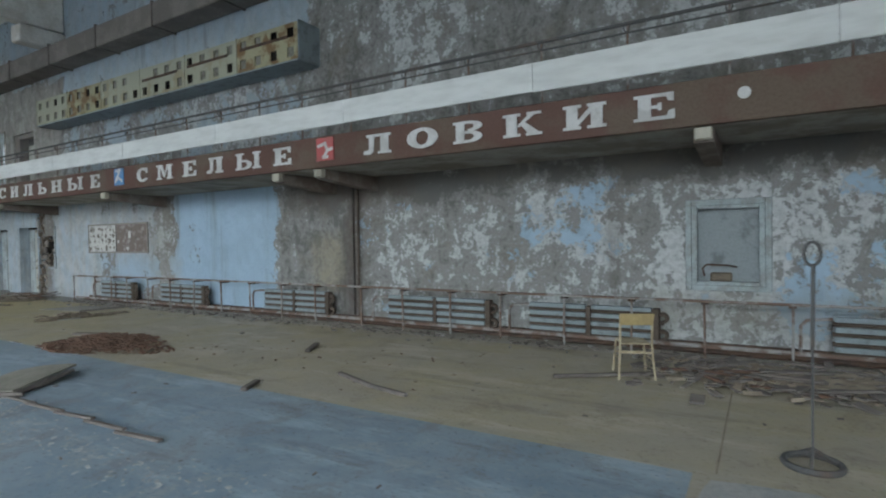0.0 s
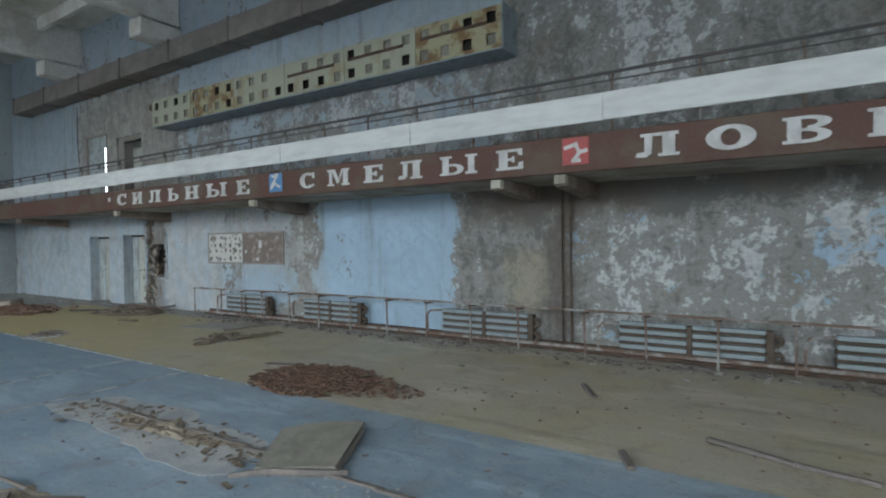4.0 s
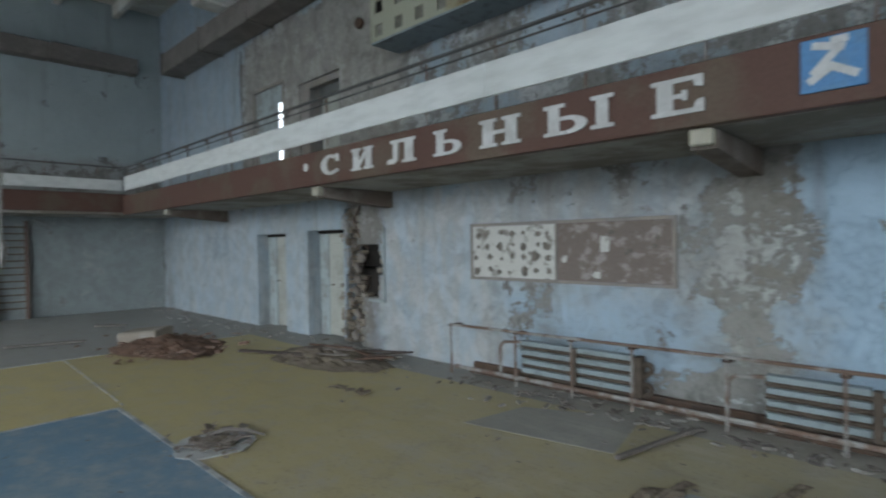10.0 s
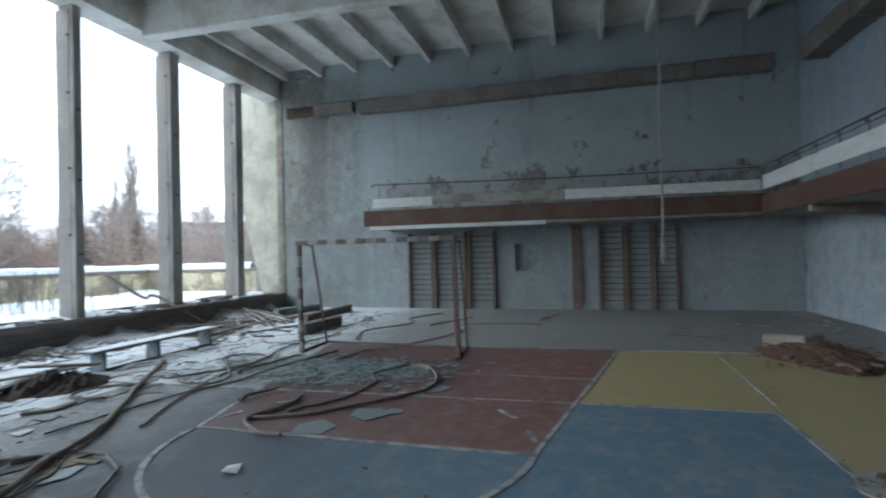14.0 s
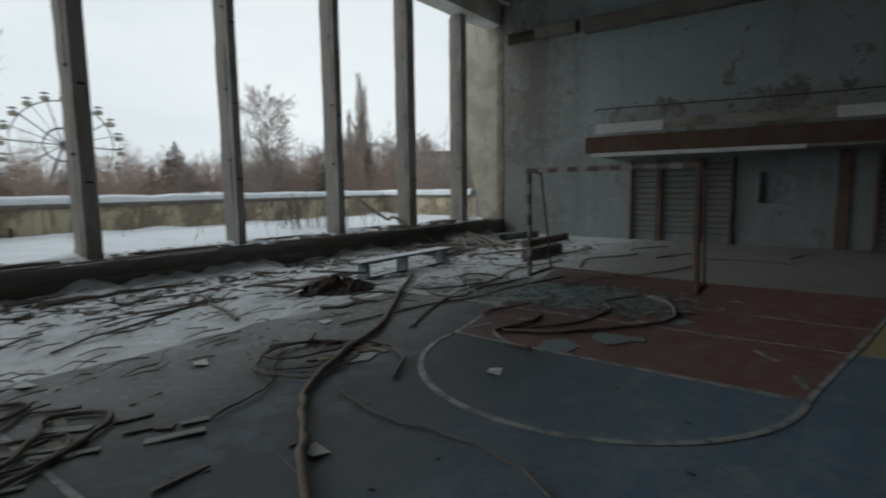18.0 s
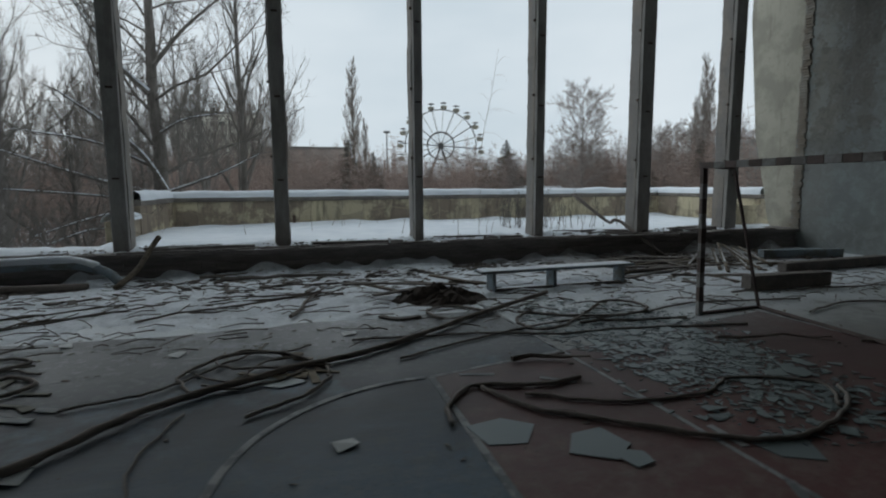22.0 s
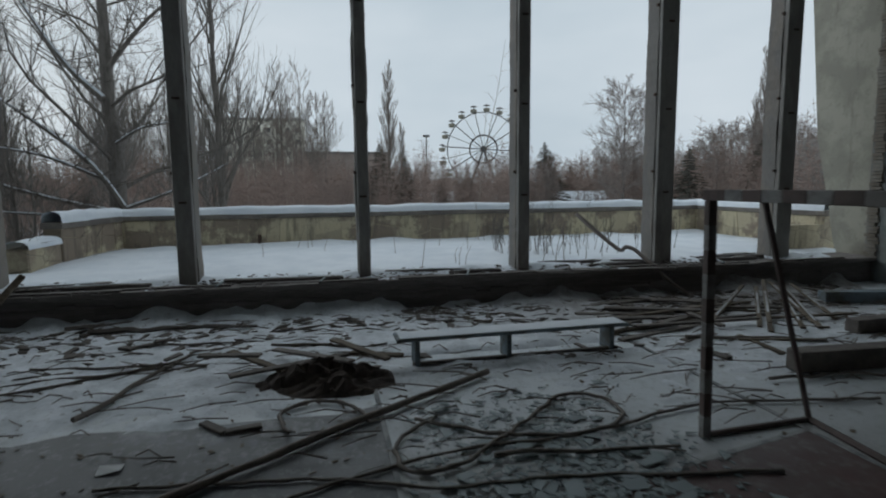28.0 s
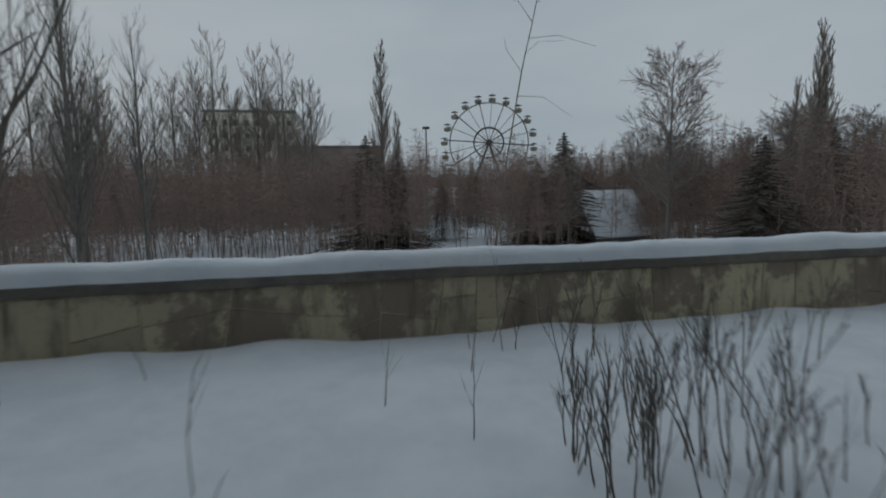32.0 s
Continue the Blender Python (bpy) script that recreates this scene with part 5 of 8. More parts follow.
for a, b in ((-3.56, -2.75), (-2.66, -1.62), (-1.5, -0.68), (2.58, 3.28), (3.38, 4.05), (4.12, 4.75)):
    wall_bars(a, b, "brown wooden wall bars with worn pale rungs")
thing("wall_post", "thin brown post standing against the wall", "post", M().cbox(-29.85, 1.76, 0, -29.68, 2.06, 2.6, 0.01), BAR_WOOD)
rope = thing("climbing_rope", "pale climbing rope hanging from the beam with a knot", "rope", at=pose(-24.0, 3.62, 0))
part("strand", M().tube([(0, 0, 7.5), (0.02, 0.01, 4.5), (0.0, 0.0, 1.75)], 0.022, 6), GOAL_W, rope)
part("knot", M().tube([(0, 0, 1.95), (0.01, 0.02, 1.8), (0, 0, 1.6), (0.02, 0, 1.5)], [0.035, 0.065, 0.06, 0.02], 8), GOAL_W, rope)

# ---- football goal ----
goal = thing("football_goal", "square-post indoor goal in banded dark and pale paint without a net", "goal")
turn = Matrix.Translation((-21.69, -3.04, 0)) @ Matrix.Rotation(radians(-6.6), 4, "Z") @ Matrix.Translation((21.69, 3.04, 0))
for y, lean in ((-3.04, 0.02), (0.02, 0.08)):
    tilt = Matrix(((1, 0, lean, -2.0 * lean), (0, 1, 0, 0), (0, 0, 1, 0), (0, 0, 0, 1)))
    gpost = part("post", M().box(-21.725, y - 0.03, 0.0, -21.665, y + 0.03, 1.998, tilt), GOAL_D, goal)
    gpost.matrix_basis = turn
    for k in range(10):
        part("post_band", M().cbox(-21.73, y - 0.036, k * 0.2, -21.658, y + 0.036, k * 0.2 + 0.199, 0.005, tilt), GOAL_D if k % 2 else (GOAL_W if y < -1 else GOAL_R), gpost)
    part("corner", M().cbox(-21.735, y - 0.045, 2.0, -21.645, y + 0.045, 2.085, 0.005), GOAL_D, gpost)
gbar = part("crossbar", M().box(-21.725, -3.0, 2.005, -21.655, 0.0, 2.075), GOAL_D, goal)
gbar.matrix_basis = turn
for k in range(15):
    part("bar_band", M().cbox(-21.735, -3.0 + k * 0.2, 2.0, -21.645, -3.0 + k * 0.2 + 0.199, 2.085, 0.005), GOAL_W if k % 2 else GOAL_D, gbar)
for y, dx in ((-3.04, 0.0), (0.0, 0.35)):
    part("top_stay", M().tube([(-21.7 + dx, y, 2.03), (-22.2 + dx, y, 2.0)], 0.018, 6), GOAL_D, goal)
    part("stay", M().tube([(-22.2 + dx, y, 2.0), (-22.85 + dx, y - 0.05, 0.03)], 0.024, 6), GOAL_D, goal)
    part("side_rail", M().tube([(-21.7 + dx, y, 0.025), (-22.85 + dx, y - 0.05, 0.025)], 0.025, 6), GOAL_D, goal)
part("rear_rail", M().tube([(-22.85, -3.09, 0.025), (-22.5, -0.05, 0.025)], 0.03, 6), GOAL_D, goal)

# ---- school chair ----
ch = thing("school_chair", "small school chair with a yellow plywood back and cream legs", "chair", at=pose(-2.72, 6.33, 0.0, 0, 0, 203) @ Matrix.Diagonal((0.86, 0.95, 1.0, 1)))
part("seat", M().cbox(-0.17, -0.17, 0.36, 0.17, 0.17, 0.375, 0.006), CHAIR_LEG, ch, "worn pale plywood seat")
part("backrest", M().add([(-0.19, 0.2, 0.57), (0.19, 0.2, 0.57), (0.2, 0.215, 0.69), (-0.2, 0.215, 0.69), (-0.19, 0.218, 0.57), (0.19, 0.218, 0.57), (0.2, 0.233, 0.69), (-0.2, 0.233, 0.69)],
                         [(0, 1, 2, 3), (7, 6, 5, 4), (0, 4, 5, 1), (1, 5, 6, 2), (2, 6, 7, 3), (3, 7, 4, 0)]), CHAIR_WOOD, ch, "yellow plywood backrest")
for sx in (-1, 1):
    part("back_leg", M().tube([(sx * 0.21, 0.22, 0.0), (sx * 0.185, 0.17, 0.36), (sx * 0.185, 0.195, 0.66)], 0.014, 6), CHAIR_LEG, ch)
    part("front_leg", M().tube([(sx * 0.2, -0.2, 0.0), (sx * 0.17, -0.15, 0.36)], 0.014, 6), CHAIR_LEG, ch)
    part("stretcher", M().tube([(sx * 0.195, 0.2, 0.2), (sx * 0.185, -0.17, 0.2)], 0.01, 6), CHAIR_LEG, ch)
part("stretcher", M().tube([(-0.19, -0.18, 0.22), (0.19, -0.18, 0.22)], 0.01, 6), CHAIR_LEG, ch)
part("stretcher", M().tube([(-0.2, 0.19, 0.28), (0.2, 0.19, 0.28)], 0.01, 6), CHAIR_LEG, ch)

# ---- ring stand ----
rg = thing("ring_stand", "rusty steel stand with a round foot and a ring on top", "stand", at=pose(-1.25, 4.5, 0.0))
part("foot_ring", M().tube([(0.16 * math.cos(a * math.pi / 10), 0.16 * math.sin(a * math.pi / 10), 0.022) for a in range(21)], 0.022, 6), RAIL, rg)
for a in (0.4, 2.5, 4.6):
    part("spoke", M().tube([(0.16 * math.cos(a), 0.16 * math.sin(a), 0.025), (0, 0, 0.12)], 0.012, 6), RAIL, rg)
part("rod", M().tube([(0, 0, 0.1), (0.0, 0.0, 0.8)], 0.009, 6).tube([(0, 0, 0.75), (0.005, 0, 1.29)], 0.014, 6), RAIL, rg)
part("ring", M().tube([(0.045 * math.sin(a * math.pi / 8), 0, 1.36 - 0.075 * math.cos(a * math.pi / 8)) for a in range(17)], 0.011, 6), RAIL, rg)

# ---- gym bench by the windows ----
bn = thing("gym_bench", "low blue-grey wooden gym bench with three legs, dusted with snow", "bench", at=pose(-20.93, -5.53, 0.0, 0, 0, 0.5))
sbd = part("seat_board", M().cbox(-1.52, -0.17, 0.32, 1.5, 0.17, 0.36, 0.008), BENCH, bn)
part("snow_dust", M().cbox(-1.48, -0.16, 0.36, 1.46, 0.15, 0.368, 0.002), SNOW, sbd, "thin layer of dirty snow")
# dark bar added for the shadowed bare strip under the bench
part("foot_beam", M().cbox(-1.4, 0.06, 0.0, 1.3, 0.12, 0.05, 0.008), WOOD_DARK, bn)
for x in (-1.3, 0.1, 1.25):
    part("leg", M().cbox(x - 0.03, -0.14, 0.0, x + 0.03, 0.14, 0.32, 0.008), BENCH, bn)

# ---- hoses and cables on the floor ----
def smooth_path(pts, n=6):
    pts = [Vector((*p, 0.0)) if len(p) == 2 else Vector(p) for p in pts]
    out = []
    for i in range(len(pts) - 1):
        p0, p1, p2, p3 = pts[max(i - 1, 0)], pts[i], pts[i + 1], pts[min(i + 2, len(pts) - 1)]
        for k in range(n):
            t = k / n
            out.append(0.5 * ((2 * p1) + (p2 - p0) * t + (2 * p0 - 5 * p1 + 4 * p2 - p3) * t * t + (3 * p1 - p0 - 3 * p2 + p3) * t ** 3))
    return out + [pts[-1]]


def hose(name, label, pts, r, mt, wob=0.015, lift=0.0):
    """A worn hose or cable along points on the floor, uneven and a little flattened."""
    r *= 0.78 if name == "cable_loop" else 1.0
    c = smooth_path(pts, 9)
    c = [Vector((p.x + wob * nz(p.x, p.y, 3.1, 5) + 0.5 * wob * nz(p.x, p.y, 5.1, 16), p.y + wob * nz(p.x, p.y, 9.7, 5) + 0.5 * wob * nz(p.x, p.y, 7.7, 16), r + lift * abs(nz(p.x, p.y, 1.3, 1.2)) + 0.012 + p.z)) for p in c]
    rr = [r * (0.92 + 0.3 * nz(i * 0.37, r, 1.0, 1.0) + 0.2 * nz(i * 0.9, r, 4.0, 1.0)) for i in range(len(c))]
    ob = thing(name, label, "hose" if "hose" in name else "cable", M().tube(c, rr, 8), mt, "hoses", smooth=True)
    for k in range(0, len(c) - 3, 11):
        d = c[k + 3] - c[k]
        side = Vector((-d.y, d.x, 0)).normalized() * (r * (1.5 if k % 2 else -1.5))
        part("frayed_strand", M().tube([c[k], c[k + 1] + side, c[k + 2] + side * 1.7 + Vector((0, 0, 0.008)), c[k + 3] + side * 2.4], r * 0.16, 4), mt, ob, "frayed strand")
    return ob


hose("fire_hose", "thick dark hose lying stretched across the floor", [(-13.6, 0.3), (-14.2, -0.6), (-14.75, -1.3), (-15.24, -1.86), (-15.9, -2.25), (-16.47, -2.51), (-17.31, -2.87), (-18.9, -3.95), (-20.4, -4.9)], 0.036, HOSE, 0.03, 0.03)
hose("cable_loop", "dark cable lying in a loose loop", [(-15.5, -2.0), (-15.3, -2.5), (-15.5, -2.9), (-16.0, -3.05), (-16.4, -2.8), (-16.65, -2.4), (-16.5, -1.9), (-16.2, -1.6), (-15.9, -1.45)], 0.024, CABLE, 0.05, 0.05)
hose("cable_loop", "dark cable tangled over the hose", [(-16.1, -3.4), (-15.9, -3.0), (-15.6, -2.75), (-15.2, -2.3), (-14.9, -2.15), (-14.5, -2.05)], 0.016, CABLE, 0.05, 0.04)
hose("cable_loop", "dark cable tangled over the hose", [(-16.5, -3.2), (-16.2, -3.05), (-15.9, -3.15), (-15.6, -2.9), (-15.8, -2.6), (-16.3, -2.5)], 0.018, CABLE, 0.06, 0.06)
hose("cable_loop", "long brown hose folded in flat loops", [(-11.2, -3.25), (-12.1, -3.42), (-12.9, -3.62), (-13.55, -3.72), (-13.75, -3.5), (-13.45, -3.32), (-12.7, -3.15), (-12.2, -2.85), (-11.4, -2.7)], 0.026, CABLE, 0.03)
hose("cable_loop", "long brown hose folded in flat loops", [(-11.3, -2.9), (-12.0, -2.8), (-12.55, -2.55), (-13.0, -2.6), (-13.3, -2.45), (-13.6, -2.8), (-13.75, -3.05), (-13.95, -2.95), (-14.05, -2.7), (-13.7, -2.4), (-13.2, -2.15), (-12.5, -1.74), (-11.6, -1.2)], 0.03, HOSE, 0.03)
hose("cable_loop", "thin dark cable straggling between the folded loops", [(-12.3, -3.5), (-12.9, -3.0), (-13.4, -2.85), (-13.75, -2.62), (-13.5, -2.35), (-12.9, -2.45)], 0.018, CABLE, 0.05)
hose("cable_loop", "thin dark cable straggling between the folded loops", [(-12.4, -2.25), (-12.9, -2.75), (-13.45, -3.1), (-13.7, -3.3), (-14.0, -3.1)], 0.016, CABLE, 0.05)
hose("cable_loop", "thin dark cable tangled over the hose", [(-15.4, -2.65), (-15.75, -2.35), (-16.1, -2.75), (-16.5, -2.75), (-16.3, -2.3), (-15.8, -2.1), (-15.5, -2.3)], 0.016, CABLE, 0.05, 0.05)
hose("cable_loop", "thin dark cable trailing on the blue floor", [(-15.45, -1.7), (-15.25, -1.0), (-15.3, -0.5), (-15.2, 0.17), (-15.0, 0.5)], 0.013, CABLE, 0.03)
hose("cable_loop", "dark cable bent into a wide loop on the red floor", [(-17.4, -0.85), (-17.5, -1.2), (-17.83, -1.49), (-18.4, -1.36), (-18.85, -1.4)], 0.03, CABLE, 0.03)
hose("cable_loop", "dark cable bent into a wide loop on the red floor", [(-17.9, -1.45), (-18.1, -0.95), (-18.6, -0.5), (-19.1, -0.1), (-19.55, 0.1), (-20.0, 0.05), (-20.6, -0.2), (-20.9, -0.5)], 0.028, CABLE, 0.03)
hose("cable_loop", "dark cable among the broken glass", [(-18.2, -1.25), (-18.8, -0.85), (-19.6, -0.75), (-20.2, -0.95), (-20.8, -0.6), (-20.5, -0.2)], 0.022, CABLE, 0.04)
hose("cable_loop", "dark cable in a figure of eight near the bench", [(-19.6, -3.9), (-19.2, -3.5), (-19.25, -3.0), (-19.7, -3.1), (-20.3, -3.6), (-20.95, -4.1), (-21.3, -3.9), (-21.2, -3.45), (-20.6, -3.3), (-20.0, -3.5), (-19.4, -3.9)], 0.026, CABLE, 0.04)
hose("cable_loop", "dark cable curled beside the heap", [(-18.3, -3.9), (-18.2, -4.3), (-18.5, -4.55), (-18.85, -4.35), (-19.0, -3.95)], 0.026, CABLE, 0.03)
hose("cable_loop", "thin dark cable trailing over the glass", [(-17.0, -3.3), (-17.8, -3.2), (-18.5, -3.1), (-19.5, -2.75), (-20.4, -2.69), (-21.9, -2.4)], 0.02, CABLE, 0.04)
hose("cable_loop", "thin dark cable trailing to the goal", [(-17.4, -2.5), (-18.4, -2.9), (-19.6, -3.25), (-20.8, -3.3), (-22.2, -3.6), (-23.9, -3.3)], 0.02, CABLE, 0.05)
hose("cable_loop", "dark cable behind the goal", [(-22.5, -1.4), (-23.6, -0.9), (-24.9, -0.6), (-25.7, -0.8), (-26.0, 0.3), (-25.9, 1.1)], 0.022, CABLE, 0.05)
hose("cable_loop", "dark cable behind the goal", [(-23.2, -2.6), (-24.5, -2.9), (-25.9, -2.2), (-26.9, -2.6), (-28.2, -2.0)], 0.022, CABLE, 0.05)

CHAR = worn("charred_wood", (0.075, 0.06, 0.053), (0.115, 0.092, 0.08), 6, 0.9, 0, 0.8, 40)

# ---- heap, beams and boards by the windows ----
def lump(cx, cy, rx, ry, h, seed, n=26, rough=0.45):
    m = M()
    vs, fs = [], []
    for j in range(n + 1):
        for i in range(n + 1):
            u, v = i / n * 2 - 1, j / n * 2 - 1
            d = math.sqrt(u * u + v * v)
            k = max(0.0, 1 - d * (1 + 0.35 * nz(u, v, seed, 1.7))) ** 0.75
            vs.append((cx + u * rx, cy + v * ry, -0.02 + h * k * (1 + rough * nz(u, v, seed + 4, 6))))
    for j in range(n):
        for i in range(n):
            a = j * (n + 1) + i
            fs.append((a, a + 1, a + n + 2, a + n + 1))
    return m.add(vs, fs)


thing("charred_mound", "dark charred mound of rotten boards and felt", "mound", lump(-18.6, -5.15, 0.75, 0.5, 0.25, 2.0, 30, 0.8), CHAR)


def board(name, label, a, b, w, t, mt, z=0.0, tilt=0.0, cat="board", group="loose boards"):
    a, b = Vector((*a, 0)), Vector((*b, 0))
    d = b - a
    ob = thing(name, label, cat, M().cbox(-d.length / 2, -w / 2, 0, d.length / 2, w / 2, t, min(0.008, t / 3)), mt, group, at=Matrix.Translation((a + b) / 2 + Vector((0, 0, z + 0.012))) @ pose(0, 0, 0, 0, tilt, math.degrees(math.atan2(d.y, d.x))))
    return ob


for k, (a, b) in enumerate((((-17.5, -5.9), (-18.3, -5.2)), ((-18.0, -6.1), (-18.9, -5.0)), ((-18.7, -5.9), (-19.3, -5.1)), ((-17.6, -5.2), (-18.9, -5.6)), ((-18.9, -5.5), (-19.5, -5.3)), ((-17.2, -5.7), (-17.9, -5.5)))):
    board("charred_board", "charred thin board lying on the heap", a, b, 0.11, 0.03, WOOD_DARK if k % 2 else WOOD, 0.12 + 0.05 * (k % 3), rb.uniform(-7, 7))
board("wooden_beam", "heavy dark wooden beam on the floor", (-23.8, -4.2), (-25.5, -4.1), 0.22, 0.24, WOOD_DARK, cat="beam", group="beams")
board("wooden_beam", "heavy dark wooden beam on the floor", (-25.9, -5.3), (-29.0, -5.4), 0.2, 0.2, WOOD_DARK, cat="beam", group="beams")
board("wooden_beam", "grey squared beam near the end wall", (-27.3, -7.05), (-29.3, -6.6), 0.22, 0.2, BENCH, cat="beam", group="beams")
board("bent_strip", "short bent dark strip on the floor", (-17.52, -4.3), (-17.75, -4.05), 0.09, 0.03, WOOD_DARK)
board("bent_strip", "short bent dark strip on the floor", (-17.75, -4.05), (-18.05, -4.12), 0.09, 0.03, WOOD_DARK)
def leaning_lath(p, q_, w, t):
    p, q_ = Vector(p), Vector(q_)
    d = (q_ - p).normalized()
    side = d.cross(Vector((0, 0, 1))).normalized()
    up_ = side.cross(d)
    m4 = Matrix(((d.x, side.x, up_.x, p.x), (d.y, side.y, up_.y, p.y), (d.z, side.z, up_.z, p.z), (0, 0, 0, 1)))
    L = (q_ - p).length
    th = thing("loose_lath", "pale wooden slat fanned out against the sill", "board", group="loose laths", at=m4)
    part("slat", M().cbox(0, -w / 2, 0, L, w / 2, t, 0.006), WOOD, th)
    part("snow_dust", M().cbox(0.05 + rb.uniform(0.2, 0.9), -w / 2 + 0.018, t, L - rb.uniform(0.3, 0.9), w / 2 - 0.02, t + 0.006, 0.002), SNOW_DIRTY, th, "snow lying on the slat")


for ax, az, ex, ey in ((-26.75, 0.25, -24.75, -5.5), (-26.9, 0.2, -25.75, -5.75), (-27.2, 0.12, -25.6, -5.5), (-26.6, 0.12, -24.8, -5.75), (-27.1, 0.1, -25.35, -5.55), (-26.3, 0.16, -24.35, -6.2), (-27.4, 0.14, -26.3, -5.9)):
    leaning_lath((ax, -7.8, az + 0.05), (ex, ey, 0.04), 0.07, 0.03)
# bundle of boards between the bench and the laths
for k, (a, b, w, z) in enumerate((((-22.56, -5.75), (-24.29, -6.2), 0.12, 0.0), ((-23.3, -6.78), (-25.2, -7.03), 0.1, 0.05), ((-23.5, -6.25), (-24.77, -6.76), 0.13, 0.03), ((-24.2, -6.55), (-24.2, -5.78), 0.1, 0.08), ((-23.35, -5.48), (-24.03, -5.69), 0.15, 0.0), ((-23.25, -7.33), (-24.0, -6.95), 0.1, 0.02),
                                  ((-24.3, -7.68), (-25.5, -7.38), 0.12, 0.04), ((-24.22, -5.5), (-24.18, -4.72), 0.09, 0.0), ((-23.4, -4.7), (-23.3, -5.1), 0.12, 0.0), ((-23.2, -7.35), (-24.9, -6.6), 0.14, 0.06), ((-22.8, -6.8), (-24.6, -6.5), 0.16, 0.02), ((-23.9, -8.0), (-25.3, -7.2), 0.1, 0.05), ((-22.6, -7.2), (-24.3, -6.9), 0.12, 0.0), ((-23.0, -6.1), (-24.9, -5.9), 0.09, 0.09), ((-22.9, -7.75), (-24.6, -7.85), 0.15, 0.02), ((-24.5, -7.2), (-26.1, -6.5), 0.11, 0.05))):
    board("rotten_board", "dark rotten board in a tangled pile by the bench", a, b, w, 0.035, WOOD if k in (1, 7) else WOOD_DARK, z, rb.uniform(-2, 2), group="rotten boards")
for k in range(8):
    x, y = rb.uniform(-25.4, -22.6), rb.uniform(-7.0, -5.3)
    board("loose_lath", "grey wooden slat lying crosswise", (x, y), (x - rb.uniform(0.9, 1.9), y + rb.uniform(-0.4, 0.4)), 0.07, 0.03, WOOD if k % 2 else WOOD_DARK, 0.02 * (k % 4), 0, group="loose laths")
# fallen pipe and branch along the sill
thing("fallen_branch", "thick snow-covered branch lying along the sill", "branch", M().tube(smooth_path([(-8.6, -8.1, 0.30), (-10.2, -8.2, 0.4), (-11.6, -8.15, 0.42), (-12.7, -8.2, 0.42), (-13.3, -8.0, 0.3), (-13.6, -7.75, 0.1)]), 0.085, 8), BENCH, "fallen branches", smooth=True)
thing("fallen_branch", "dark branch lying on the floor below the sill", "branch", M().tube(smooth_path([(-8.6, -7.75, 0.09), (-10.4, -7.7, 0.08), (-11.8, -7.75, 0.09), (-13.1, -7.7, 0.08)]), 0.075, 8), HOSE, "fallen branches", smooth=True)
thing("fallen_branch", "dark branch propped against the sill", "branch", M().tube(smooth_path([(-13.55, -7.55, 0.06), (-13.8, -8.0, 0.3), (-14.0, -8.5, 0.7), (-14.1, -8.6, 0.85)]), [0.05] * 18 + [0.03], 7), WOOD, "fallen branches", smooth=True)
thing("leaning_branch", "crooked bare branch leaning out over the sill", "branch", M().tube(smooth_path([(-25.3, -8.0, 0.08), (-25.1, -8.2, 0.26), (-25.01, -8.4, 0.4), (-24.94, -8.9, 0.66), (-24.86, -9.15, 0.81), (-24.74, -9.28, 0.85), (-24.6, -9.4, 0.82), (-24.07, -10.2, 1.51)], 5), [0.03] * 8 + [0.042] * 24 + [0.046, 0.052, 0.05, 0.045], 7), HOSE, "fallen branches", smooth=True)

tagged(part("branch_snow", M().tube([p + Vector((0, 0, 0.05)) for p in smooth_path([(-7.6, -8.15, 0.36), (-10.2, -8.22, 0.41), (-11.6, -8.17, 0.43), (-12.7, -8.22, 0.43), (-13.2, -8.05, 0.33)])], [0.03] + [0.1] * 18 + [0.085] * 5 + [0.03], 8), SNOW, None, smooth=True), "snow lying along the fallen branch", "snow", kind="stuff")

# sticks
def stick(a, b, r, label="dry broken branch on the snowy floor"):
    a, b = Vector((*a, 0)), Vector((*b, 0))
    n = max(3, int((b - a).length / 0.25))
    side = Vector((-(b - a).y, (b - a).x, 0)).normalized()
    ph = rb.uniform(0, 50)
    pts = [a.lerp(b, i / n) + side * 0.12 * nz(i * 0.5, ph) + Vector((0, 0, r + 0.012 + 0.05 * abs(nz(i * 0.6, ph, 7)))) for i in range(n + 1)]
    m = M().tube(pts, [r * (1 - 0.5 * i / n) for i in range(n + 1)], 5)
    for k in range(2):
        i = rb.randrange(1, n)
        e = pts[i] + (b - a).normalized() * rb.uniform(0.1, 0.35) + side * rb.uniform(-0.25, 0.25) + Vector((0, 0, rb.uniform(0, 0.1)))
        m.tube([pts[i], e], [r * 0.5, r * 0.3], 4)
    return thing("dry_stick", label, "stick", m, HOSE if rb.random() < 0.6 else WOOD, "dry sticks")


